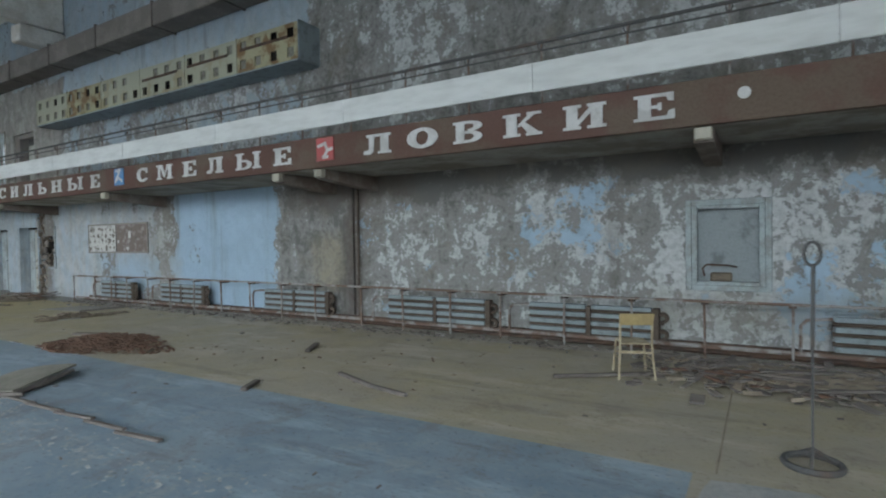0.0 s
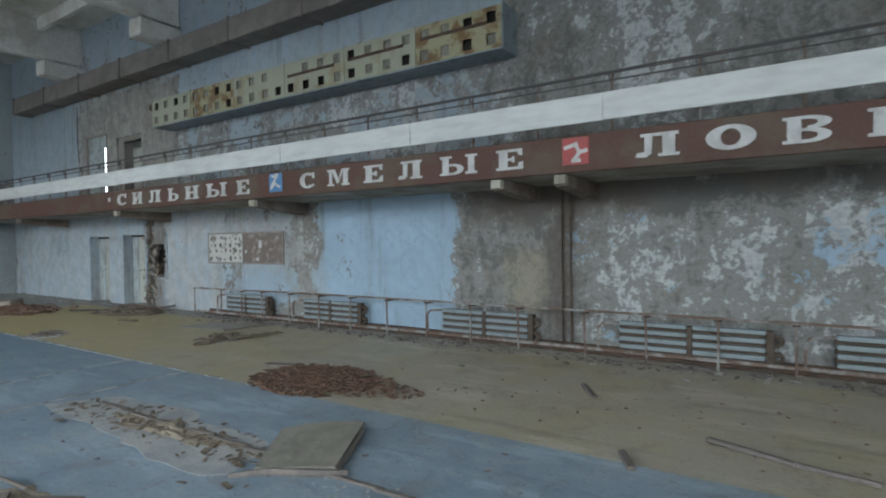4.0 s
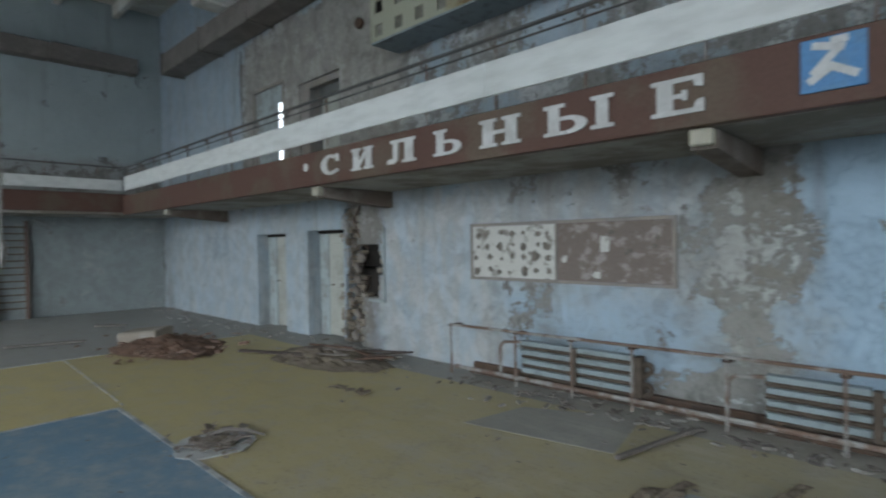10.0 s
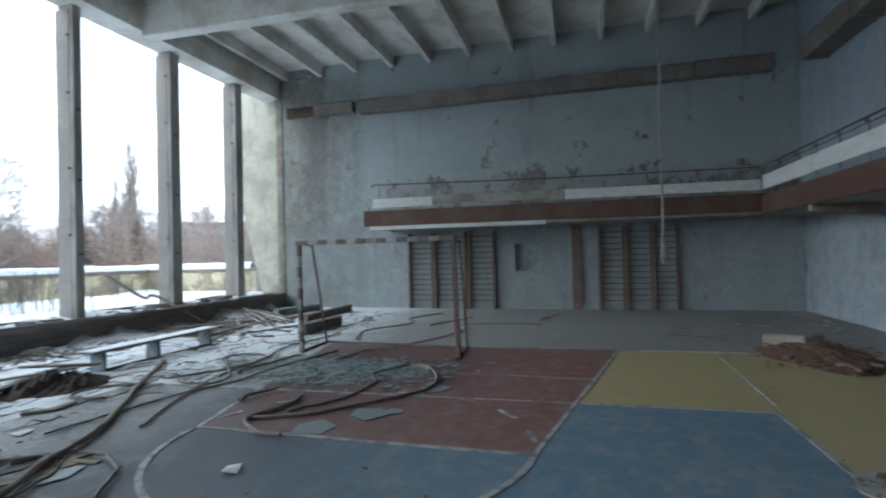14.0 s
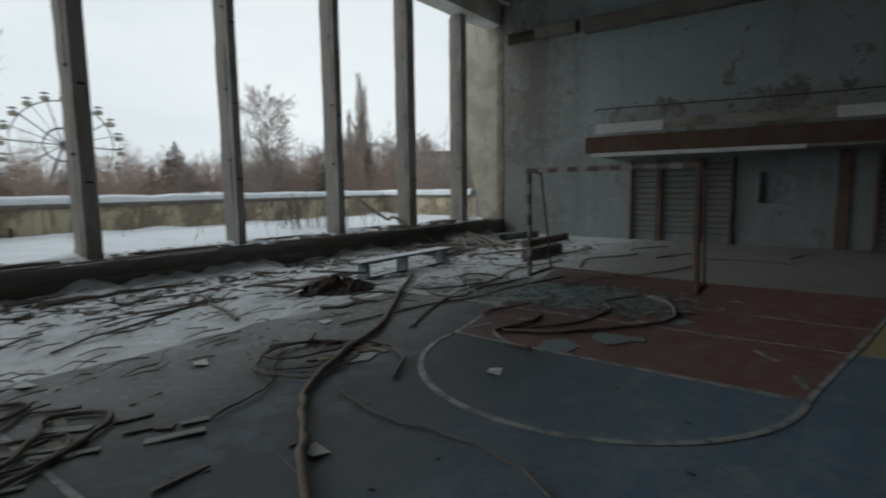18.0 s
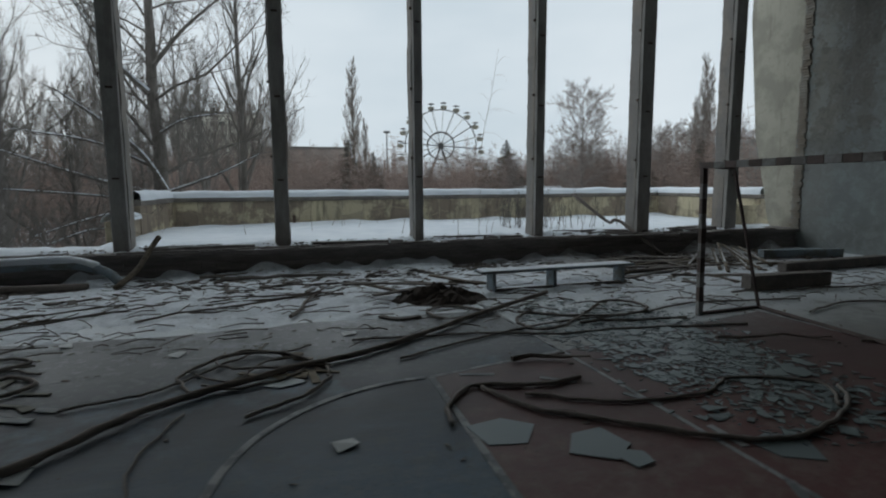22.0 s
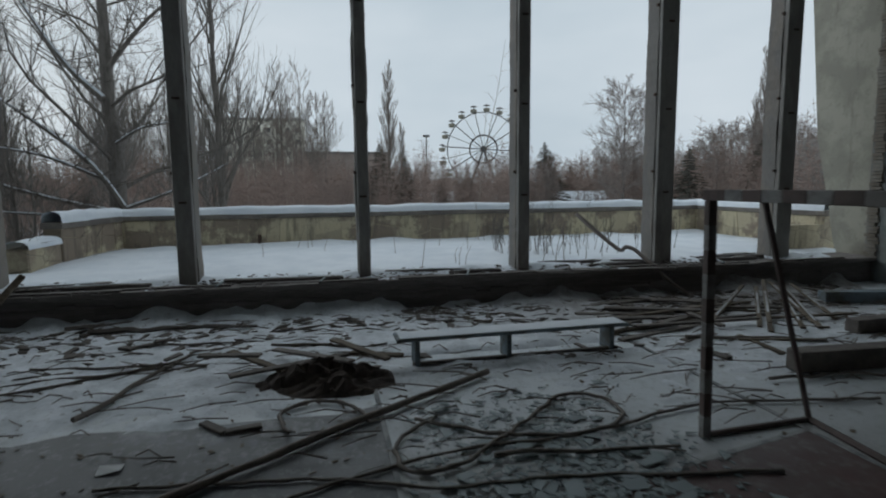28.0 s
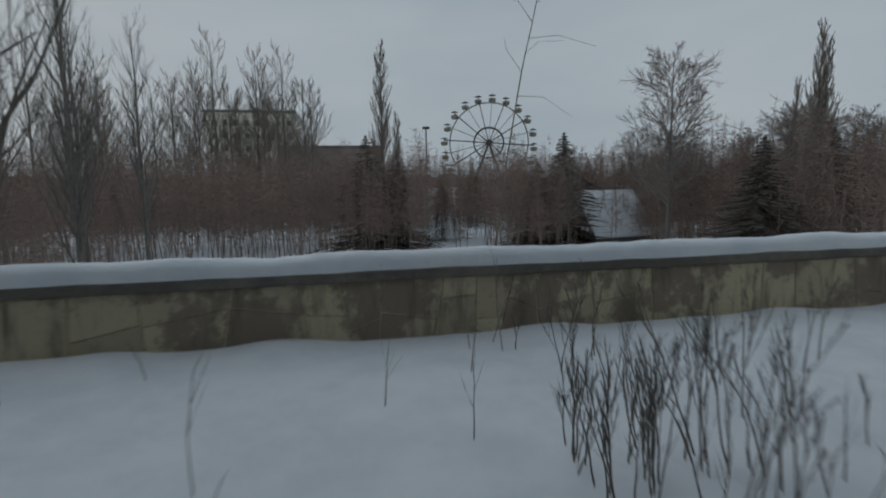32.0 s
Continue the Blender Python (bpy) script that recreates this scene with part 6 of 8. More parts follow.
for a, b, r in (((-14.82, -8.1), (-16.05, -8.35), 0.05), ((-15.2, -7.9), (-17.6, -7.7), 0.045), ((-12.4, -4.85), (-14.6, -5.95), 0.022), ((-14.9, -5.7), (-17.6, -6.1), 0.02), ((-15.6, -5.5), (-17.2, -6.4), 0.018),
                ((-16.3, -4.6), (-16.95, -6.6), 0.03), ((-14.4, -5.0), (-17.3, -6.3), 0.016), ((-15.2, -6.3), (-17.8, -5.9), 0.02), ((-13.0, -5.3), (-14.3, -5.6), 0.018), ((-12.6, -5.6), (-14.0, -6.2), 0.016),
                ((-11.2, -5.1), (-13.0, -5.3), 0.018), ((-10.6, -6.0), (-12.4, -6.3), 0.02), ((-15.4, -8.4), (-17.6, -8.0), 0.03), ((-16.0, -7.0), (-18.1, -6.8), 0.02), ((-17.9, -6.6), (-19.4, -6.2), 0.025),
                ((-22.6, -6.0), (-24.6, -6.4), 0.04), ((-23.4, -5.5), (-24.8, -5.2), 0.03), ((-22.9, -6.8), (-25.2, -7.3), 0.03), ((-24.2, -6.9), (-26.3, -6.4), 0.03), ((-23.3, -4.0), (-26.6, -3.6), 0.02),
                ((-19.9, -3.1), (-21.4, -2.9), 0.022), ((-21.0, -2.0), (-22.3, -1.6), 0.018), ((-18.45, -2.05), (-19.05, -1.9), 0.03), ((-25.4, -1.6), (-27.2, -0.9), 0.02), ((-26.6, 1.0), (-28.0, 1.4), 0.02)):
    stick(a, b, r)
for k in range(60):
    x, y = rb.uniform(-27.5, -11.0), rb.uniform(-8.2, -5.2)
    L, an = rb.uniform(0.3, 1.0), rb.uniform(-0.5, 0.5)
    stick((x, y), (x + L * math.cos(an), y + L * math.sin(an)), rb.uniform(0.009, 0.022))

# small litter, bark flakes and splinters
def litter(name, label, n, where, size, mt, seed, flat=0.3):
    r = random.Random(seed)
    m = M()
    for k in range(n):
        x, y, z = where(r)
        s = size * r.uniform(0.4, 1.6)
        m.box(-s, -s * r.uniform(0.25, 0.7), 0, s, s * r.uniform(0.25, 0.7), s * flat * r.uniform(0.4, 1.2), Matrix.Translation((x, y, z + 0.012)) @ pose(0, 0, 0, r.uniform(-14, 14), r.uniform(-14, 14), r.uniform(0, 180)))
    return thing(name, label, "litter", m, mt, kind="stuff")


litter("bark_litter", "dark bark flakes and splinters strewn below the windows", 900, lambda r: (r.uniform(-29, -9), -8.4 + abs(r.gauss(0, 1.2)), 0.0), 0.07, WOOD_DARK, 21)
litter("plaster_litter", "pale plaster crumbs along the wall", 500, lambda r: (r.uniform(-29, 6), 7.95 - abs(r.gauss(0, 0.5)), 0.0), 0.035, STONE, 22, 0.5)
litter("floor_litter", "small dark crumbs spread over the floor", 420, lambda r: (r.uniform(-29, 5), r.uniform(-4, 7.4), 0.0), 0.018, WOOD_DARK, 23)
litter("sill_litter", "dark splinters and scraps on the sill", 900, lambda r: (r.uniform(-29, 0), r.uniform(-9.35, -8.43), 0.53), 0.032, SILL, 24, 0.45)
m, rr_ = M(), random.Random(35)
for k in range(900):
    x, y, an, L = rr_.uniform(-28.5, -9), -8.3 + 5.0 * rr_.random() ** 1.4, rr_.gauss(0, 0.5), rr_.uniform(0.12, 0.6)
    e = (x + L * math.cos(an), y + L * math.sin(an))
    z = max(0.0, 0.02 + 0.0) + 0.015
    m.tube([(x, y, z), ((x + e[0]) / 2, (y + e[1]) / 2 + rr_.uniform(-0.04, 0.04), z + rr_.uniform(0, 0.05)), (e[0], e[1], z)], [0.008, 0.007, 0.004], 4)
thing("twig_litter", "thin dry stems strewn over the snowy floor", "litter", m, HOSE, kind="stuff")
for k in range(130):
    x, y = (rr_.gauss(-20.8, 3.4), -8.25 + abs(rr_.gauss(0, 0.9)))
    s_ = rr_.uniform(0.06, 0.2)
    w_, h_ = s_ * rr_.uniform(0.12, 0.3), s_ * rr_.uniform(0.1, 0.24)
    m = M()
    for j in range(3):
        f0, f1 = rr_.uniform(-1, -0.2), rr_.uniform(0.2, 1)
        m.tube([(s_ * f0, rr_.uniform(-w_, w_), rr_.uniform(-h_, h_) * 0.5), (0, rr_.uniform(-w_, w_) * 0.4, 0), (s_ * f1, rr_.uniform(-w_, w_), rr_.uniform(-h_, h_) * 0.5)], [h_ * 0.3, h_ * rr_.uniform(0.6, 1.0), h_ * 0.2], 5)
    thing("wood_chunk", "broken dark wood chunk half sunk in the snow", "wood chunk", m, WOOD_DARK, "wood chunks", at=pose(x, y, 0.035 + h_ * 0.3, rr_.uniform(-18, 18), rr_.uniform(-14, 14), rr_.gauss(0, 40)))
for k in range(34):
    cx, cy, sx, sy = ((-13.45, -2.6, 0.42, 0.36), (-16.0, -2.6, 0.32, 0.24))[k % 3 == 2]
    x, y, L, a = rr_.gauss(cx, sx), rr_.gauss(cy, sy), rr_.uniform(0.12, 0.42), rr_.gauss(2.6, 0.5)
    board("floor_scrap", "pale dusty scrap of board under the tangled hoses", (x, y), (x + L * math.cos(a), y + L * math.sin(a)), rr_.uniform(0.03, 0.11), 0.014, (SAND, PLY, SOIL)[k % 3], 0.0, rr_.uniform(-3, 3), cat="scrap", group="floor scraps")
litter("leaf_litter", "small dark leaves frozen into the snowy floor", 1300, lambda r: (r.uniform(-29, -9), -8.3 + 5.5 * r.random() ** 1.3, 0.0), 0.02, WOOD, 36, 0.12)
# brown parquet pile and other heaps
thing("parquet_mound", "low pile of rust-brown rotten parquet blocks", "heap", lump(-10.0, 4.6, 1.25, 0.75, 0.06, 5.0, 34, 0.9), BARK_RUST)
litter("parquet_blocks", "loose rust-brown parquet blocks on the pile", 1100, lambda r: (lambda a, d: (-10.0 + (1.0 + 0.25 * math.sin(3 * a + 1) + 0.35 * max(0.0, math.cos(a)) ** 4) * d * math.cos(a), 4.6 + 0.7 * d * math.sin(a), max(0.0, 0.05 * (1 - d)) + 0.01))(r.uniform(0, 6.28), r.uniform(0, 1) ** 0.6), 0.03, BARK_RUST, 25, 0.35)
thing("rubble_mound", "low mound of broken red-brown bricks and plaster", "heap", lump(-22.6, 5.7, 1.5, 0.9, 0.2, 8.0, 28, 0.6), BARK_RUST)
litter("brick_scraps", "broken brick scraps round the heap", 150, lambda r: (r.gauss(-22.6, 0.8), r.gauss(5.7, 0.5), 0.04), 0.05, BRICK_RED, 26, 0.6)
thing("concrete_block", "dull pinkish broken block on the brick heap", "block", M().cbox(-0.4, -0.26, 0, 0.4, 0.26, 0.2, 0.03), BRICK_DIM, at=pose(-23.3, 5.6, 0.06, 3, -5, 35))
thing("lath_mound", "mound of broken laths and rubble by the breach", "heap", lump(-19.5, 7.05, 1.3, 0.7, 0.15, 12.0, 34, 0.9), WOOD)
for k in range(16):
    x, y = rb.uniform(-20.6, -18.6), rb.uniform(6.6, 7.6)
    an = rb.uniform(-0.5, 0.5)
    board("broken_lath", "broken wooden lath on the rubble", (x, y), (x + rb.uniform(0.4, 1.1) * math.cos(an), y + 0.5 * math.sin(an)), 0.06, 0.025, (BARK_RUST, WOOD_DARK, CHAR, HOSE)[k % 4], rb.uniform(0.03, 0.13), rb.uniform(-10, 10), group="broken laths")
board("broken_lath", "long broken lath leading to the rubble", (-21.0, 6.3), (-19.5, 7.0), 0.1, 0.035, CHAR, 0.02, group="broken laths")
litter("wall_rubble", "rubble and rotten boards below the niche", 240, lambda r: (r.uniform(-2.6, 1.5), r.uniform(6.0, 7.5), 0.0), 0.055, SOIL, 27, 0.35)
litter("wall_rubble", "dark rotten scraps below the niche", 220, lambda r: (r.uniform(-2.7, 2.0), r.uniform(5.9, 7.5), 0.0), 0.07, WOOD_DARK, 28, 0.25)
for k in range(34):
    x, y, an, L = rb.uniform(-2.6, 1.6), rb.uniform(6.1, 7.3), rb.gauss(0, 0.45), rb.uniform(0.35, 1.1)
    board("rotten_splinter", "long rotten brown splinter in the rubble under the niche", (x, y), (x + L * math.cos(an), y + L * math.sin(an) * 0.6), rb.uniform(0.03, 0.08), 0.022, (WOOD_DARK, HOSE, BARK_RUST)[k % 3], rb.uniform(0.0, 0.07), rb.uniform(-6, 6), group="rotten splinters")
thing("rubble_bank", "low bank of grey rubble along the wall", "heap", lump(-0.6, 6.9, 2.0, 0.7, 0.08, 15.0, 26, 0.7), SOIL)
litter("rotten_scraps", "dark rotten board scraps mixed with the rubble", 190, lambda r: (r.uniform(-2.8, 1.6), r.gauss(6.6, 0.42), 0.03), 0.06, WOOD_DARK, 51, 0.25)
litter("parquet_scraps", "brown parquet crumbs trailing over the floor", 80, lambda r: (lambda u: (-9.6 + 5.2 * u, 4.9 + 0.7 * u + r.gauss(0, 0.3 + 0.3 * u), 0.0))(r.random() ** 1.6), 0.014, BARK_RUST, 52, 0.3)
litter("skirting_dirt", "dark crumbs and rotten splinters along the skirting", 620, lambda r: (r.uniform(-17.2, 6.0), 7.52 - abs(r.gauss(0, 0.17)), 0.0), 0.032, WOOD_DARK, 53, 0.4)
# lifted board and the torn floor in the blue court
m, N_ = M(), 8
corners = ((-8.42, 2.42, 0.02), (-7.84, 2.7, 0.05), (-8.17, 3.42, 0.125), (-8.88, 3.08, 0.03))
vs = []
for d in (0.0, 0.024):
    for j in range(N_ + 1):
        for i in range(N_ + 1):
            u, v = i / N_, j / N_
            p = [(corners[0][k] * (1 - u) + corners[1][k] * u) * (1 - v) + (corners[3][k] * (1 - u) + corners[2][k] * u) * v for k in range(3)]
            vs.append((p[0], p[1], p[2] + d + 0.03 * math.sin(3.14 * u) * v + 0.008 * nz(u, v, 3, 5)))
K_, L_ = N_ + 1, (N_ + 1) ** 2
fs = [(j * K_ + i, (j + 1) * K_ + i, (j + 1) * K_ + i + 1, j * K_ + i + 1) for j in range(N_) for i in range(N_)]
fs += [tuple(L_ + q_ for q_ in f[::-1]) for f in fs]
rim = [i for i in range(N_)] + [j * K_ + N_ for j in range(N_)] + [L_ - 1 - i for i in range(N_)] + [(N_ - j) * K_ for j in range(N_)]
fs += [(rim[i], rim[(i + 1) % len(rim)], rim[(i + 1) % len(rim)] + L_, rim[i] + L_) for i in range(len(rim))]
thing("lifted_panel", "square floor panel buckled and lifted on one edge", "panel", m.add(vs, fs), PLY)
# dark tubes laid along two edges as the shadow of the gap underneath
thing("splintered_edge", "dark tubes standing in for the shadow under the lifted floor panel", "splinters", M().tube([(-8.5, 2.25, 0.02), (-8.3, 2.44, 0.03), (-7.85, 2.66, 0.03), (-7.75, 2.75, 0.03)], [0.02, 0.03, 0.035, 0.02], 6).tube([(-7.86, 2.72, 0.03), (-8.0, 3.04, 0.05), (-8.16, 3.38, 0.09)], [0.03, 0.035, 0.02], 6), WOOD_DARK)
for k in range(12):
    x = -11.4 + 0.5 * k
    board("torn_strip", "torn strip of floor covering", (x, 2.66 + 0.12 * nz(x, 1)), (x + 0.55, 2.7 + 0.12 * nz(x + 0.5, 1)), (0.04 if k < 6 else 0.045) + 0.06 * abs(nz(x, 3, 0, 2)), 0.022, WOOD_DARK, 0.0, rb.uniform(-2, 2), group="torn strips")
litter("bedding_crumbs", "pale bedding crumbs beside the torn strip", 420, lambda r: (lambda u: (-8.1 + 4.0 * u, 2.5 - 0.12 * u + r.gauss(0, 0.13) - 0.1 * abs(r.gauss(0, 1)), 0.0))(r.random()), 0.013, SAND, 58, 0.12)
litter("torn_scraps", "pale torn scraps of floor covering", 260, lambda r: (r.uniform(-11.6, -8.2), 2.58 + r.gauss(0, 0.16), 0.012), 0.028, WOOD, 29, 0.16)
for a, b, w in (((-14.42, 6.33), (-14.18, 7.4), 0.05), ((-11.25, 4.8), (-10.8, 4.96), 0.13), ((-5.54, 4.85), (-4.9, 4.6), 0.06), ((-4.9, 4.6), (-4.4, 4.5), 0.05),
                ((-3.42, 5.8), (-2.5, 6.4), 0.06), ((-6.73, 5.55), (-7.0, 6.0), 0.07), ((-5.95, 3.9), (-6.1, 4.2), 0.07), ((-24.7, 3.7), (-24.3, 4.85), 0.12), ((-26.4, 5.5), (-26.0, 6.0), 0.1)):
    board("loose_board", "short loose board on the dusty floor", a, b, w, 0.035, WOOD_DARK)
# torn place in the boards with splintered ridges
thing("torn_patch", "pale bedding bared where the boards tore up", "torn floor", M().poly(ragged([(-13.98, 5.72), (-13.75, 6.1), (-13.4, 6.1), (-13.36, 5.75), (-13.58, 5.3)], 5, 0.07, 14), 0.0, 0.0138), SAND)
for ends, n in ((((-13.58, 5.2), (-13.22, 6.62)), 26), (((-14.03, 5.72), (-13.82, 6.14)), 9)):
    p0, p1 = Vector((*ends[0], 0.02)), Vector((*ends[1], 0.015))
    spine = [p0.lerp(p1, k / 8) + Vector((rb.gauss(0, 0.025), rb.gauss(0, 0.02), 0.012)) for k in range(9)]
    ridge = thing("splintered_ridge", "brown splintered edge of torn floor boards", "torn board", M().tube(spine, [0.03, 0.05, 0.06, 0.055, 0.05, 0.042, 0.036, 0.026, 0.01], 6), WOOD, "splintered ridges")
    for k in range(n):
        f = rb.random()
        q0 = p0.lerp(p1, f) + Vector((rb.gauss(0, 0.05 * (1.1 - f)), rb.gauss(0, 0.04), 0.02 + 0.05 * rb.random() * (1 - f)))
        L, a = rb.uniform(0.08, 0.3), math.atan2(p1.y - p0.y, p1.x - p0.x) + rb.gauss(0, 0.25)
        d = Vector((math.cos(a), math.sin(a), 0)) * L / 2
        part("splinter", M().tube([q0 - d, q0 + Vector((0, 0, 0.015)), q0 + d - Vector((0, 0, 0.01))], [0.01, rb.uniform(0.016, 0.032), 0.006], 5), WOOD, ridge)
litter("brown_scrap", "small brown scrap of rotten board", 30, lambda r: (lambda u: (-18.05 + 0.58 * u, 6.1 + 0.08 * u + r.gauss(0, 0.03), 0.0))(r.random()), 0.04, WOOD, 62, 0.4)
# hole in the floor paint
thing("floor_hole", "shallow broken hole in the floor with a pale dusty rim", "hole", M().poly([(-17.25 + 0.34 * math.cos(a * 0.262) * (1 + 0.2 * nz(math.cos(a * 0.262), math.sin(a * 0.262), 4, 2.5)), 4.31 + 0.36 * math.sin(a * 0.262) * (1 + 0.2 * nz(math.cos(a * 0.262), math.sin(a * 0.262), 9, 2.5))) for a in range(24)], 0.0, 0.0135), SAND)
thing("hole_rubble", "brown rotten chips filling the hole in the boards", "rubble", lump(-17.24, 4.32, 0.34, 0.34, 0.05, 21.0, 26, 0.9), WOOD)
litter("hole_chips", "brown chips round the hole in the boards", 130, lambda r: (r.gauss(-17.24, 0.14), r.gauss(4.33, 0.15), 0.025), 0.028, HOSE, 61, 0.3)
thing("rotten_strip", "dark curled strip of board beside the hole", "strip", M().tube([(-17.42, 4.32, 0.045), (-17.34, 4.46, 0.075), (-17.2, 4.6, 0.06), (-17.08, 4.7, 0.02)], [0.012, 0.022, 0.02, 0.008], 5), WOOD_DARK)
litter("hole_scraps", "broken boards sticking out of the hole", 14, lambda r: (r.gauss(-17.25, 0.14), r.gauss(4.35, 0.1), 0.005), 0.07, WOOD, 30, 0.3)
# broken window glass
rg2 = random.Random(33)
m = M()
n = 0
while n < 3200:
    x, y = rg2.gauss(-20.35, 0.55), rg2.gauss(-1.9, 1.15)
    if not (-21.35 + 0.12 * y + 0.3 * nz(y, 3) < x < -19.3 - 0.1 * y + 0.35 * nz(y, 8) - 0.2 and -4.4 < y < 0.3) and rg2.random() < 0.94:
        continue
    s = abs(rg2.gauss(0, 0.03)) + 0.014
    pts = sorted([(rg2.uniform(0, 6.28), s * rg2.uniform(0.6, 1.3)) for k in range(rg2.choice((3, 4, 4, 5)))])
    k0 = len(m.v)
    tr = Matrix.Translation((x, y, 0.016 + 0.002 * rg2.random())) @ pose(0, 0, 0, rg2.uniform(-4, 4), rg2.uniform(-4, 4), 0)
    nn = len(pts)
    lo = [tr @ Vector((d * math.cos(a), d * math.sin(a), 0)) for a, d in pts]
    hi = [p + Vector((0, 0, 0.005)) for p in lo]
    m.add(lo + hi, [tuple(range(nn))[::-1], tuple(range(nn, 2 * nn))] + [(i, (i + 1) % nn, nn + (i + 1) % nn, nn + i) for i in range(nn)])
    n += 1
thing("glass_shards", "carpet of broken window glass on the red floor", "glass", m, GLASS, kind="stuff")
for k, (x, y, s) in enumerate(((-17.75, -0.66, 0.25), (-18.29, -0.29, 0.24), (-18.4, -0.03, 0.12), (-19.48, 0.15, 0.22), (-16.2, -2.2, 0.2), (-20.9, -0.9, 0.15), (-19.6, -1.2, 0.16), (-20.6, -1.9, 0.17), (-13.2, -3.0, 0.14))):
    thing("glass_pane_piece", "large dusty piece of broken window pane", "glass", M().poly([(s, -0.6 * s), (0.8 * s, 0.7 * s), (-0.3 * s, 0.9 * s), (-s, -0.1 * s), (-0.2 * s, -0.8 * s)], 0.012, 0.018), GLASS, "pane pieces", at=pose(x, y, 0.004 * (k % 3), 0, 0, 47 * k))
for k in range(90):
    x, y, s_ = rg2.gauss(-20.3, 0.5), rg2.gauss(-1.9, 1.1), rg2.uniform(0.06, 0.13)
    pts = sorted([(rg2.uniform(0, 6.28), s_ * rg2.uniform(0.7, 1.2)) for j in range(5)])
    thing("glass_shard", "dusty triangular shard of window glass", "glass", M().poly([(d * math.cos(a), d * math.sin(a)) for a, d in pts], 0, 0.005), GLASS, "glass shards", at=pose(x, y, 0.022, rg2.uniform(-3, 3), rg2.uniform(-3, 3), 0))
for x, y in ((-15.15, -3.37), (-14.6, -1.0), (-16.6, -0.8), (-13.9, -4.1), (-17.0, -3.6)):
    thing("paper_scrap", "small white scrap of paper on the floor", "paper", M().add([(-0.09, -0.06, 0.014), (0.08, -0.07, 0.03), (0.1, 0.05, 0.016), (-0.07, 0.07, 0.034), (-0.09, -0.06, 0.018), (0.08, -0.07, 0.034), (0.1, 0.05, 0.02), (-0.07, 0.07, 0.038)],
          [(3, 2, 1, 0), (4, 5, 6, 7), (0, 1, 5, 4), (1, 2, 6, 5), (2, 3, 7, 6), (3, 0, 4, 7)]), WHITE, "paper scraps", at=pose(x, y, 0, 0, 0, 31 * x))


# blown snow on the floor under the windows, and snow on the sill
def drift(x, y):
    k = min(1.0, max(0.0, (-3.6 - y) / 2.0))
    edge = min(1.0, max(0.0, (x + 29.4) / 1.5)) * min(1.0, max(0.0, (-7.0 - x) / 2.0))
    bank = 0.31 * math.exp(-(y + 8.5) / 0.3) * max(0.0, 0.28 + 1.15 * nz(x, y * 0.3, 11, 0.8) + 0.55 * nz(x, y, 12, 3.0))
    lee = max(0.0, 1 - abs(y + 5.66) / 0.22) * min(1.0, max(0.0, (x + 22.7) / 0.3)) * min(1.0, max(0.0, (-19.3 - x) / 0.3))
    return -0.03 + 0.058 * k * edge + 0.04 * nz(x, y, 2, 0.55) * k + 0.026 * nz(x, y, 5, 2.4) + 0.022 * nz(x, y, 7, 6.0) + bank - 0.09 * lee


tagged(part("snow_drift", grid_sheet(-29.4, -7.0, -8.5, -2.6, 260, 80, drift), SNOW_DIRTY, None, smooth=True), "thin dirty snow blown over the floor", "snow", kind="stuff")
tagged(part("sill_snow", grid_sheet(-29.4, 6.0, -9.5, -8.48, 300, 14, lambda x, y: 0.49 + 0.1 * min(1.0, max(0.0, (-8.72 - y) / 0.35)) + 0.08 * nz(x, y, 3, 1.1) + 0.045 * nz(x, y, 8, 4)), SNOW, None, smooth=True), "snow lying on the outer sill", "snow", kind="stuff")

# rotten boards and scraps along the outer edge of the sill
rq = random.Random(91)
for bay in range(5):
    x0 = -28.45 + 3.03 * bay + 0.3
    for k in range(6 if bay < 2 else 3):
        L = rq.uniform(0.6, 1.9)
        x = x0 + L / 2 + rq.uniform(0, max(0.05, 2.4 - L))
        y = rq.uniform(-9.42, -8.82) if bay < 2 else rq.uniform(-9.2, -8.8)
        sl = thing("fallen_board", "splintered dark board half under snow on the sill", "board", group="fallen boards", at=pose(x, y, 0.57 if y < -8.95 else 0.55, rq.uniform(-8, 8), rq.uniform(-1.2, 1.2), rq.uniform(-5, 5)))
        h = rq.uniform(0.03, 0.05)
        part("slat", M().cbox(-L / 2, -0.06, -0.05, L / 2, 0.06, h, 0.008), SILL if k % 2 else WOOD_DARK, sl)
        part("snow_dust", M().cbox(-L / 2 + rq.uniform(0.03, 0.3), -0.045, h, L / 2 - rq.uniform(0.03, 0.4), rq.uniform(-0.01, 0.04), h + 0.012, 0.004), SNOW_DIRTY, sl, "snow lying on the board")
litter("outer_sill_scraps", "dark splinters strewn in the snow on the outer sill", 380, lambda r: (r.uniform(-28.3, -12), r.uniform(-9.4, -8.75), 0.565), 0.028, WOOD_DARK, 92, 0.5)
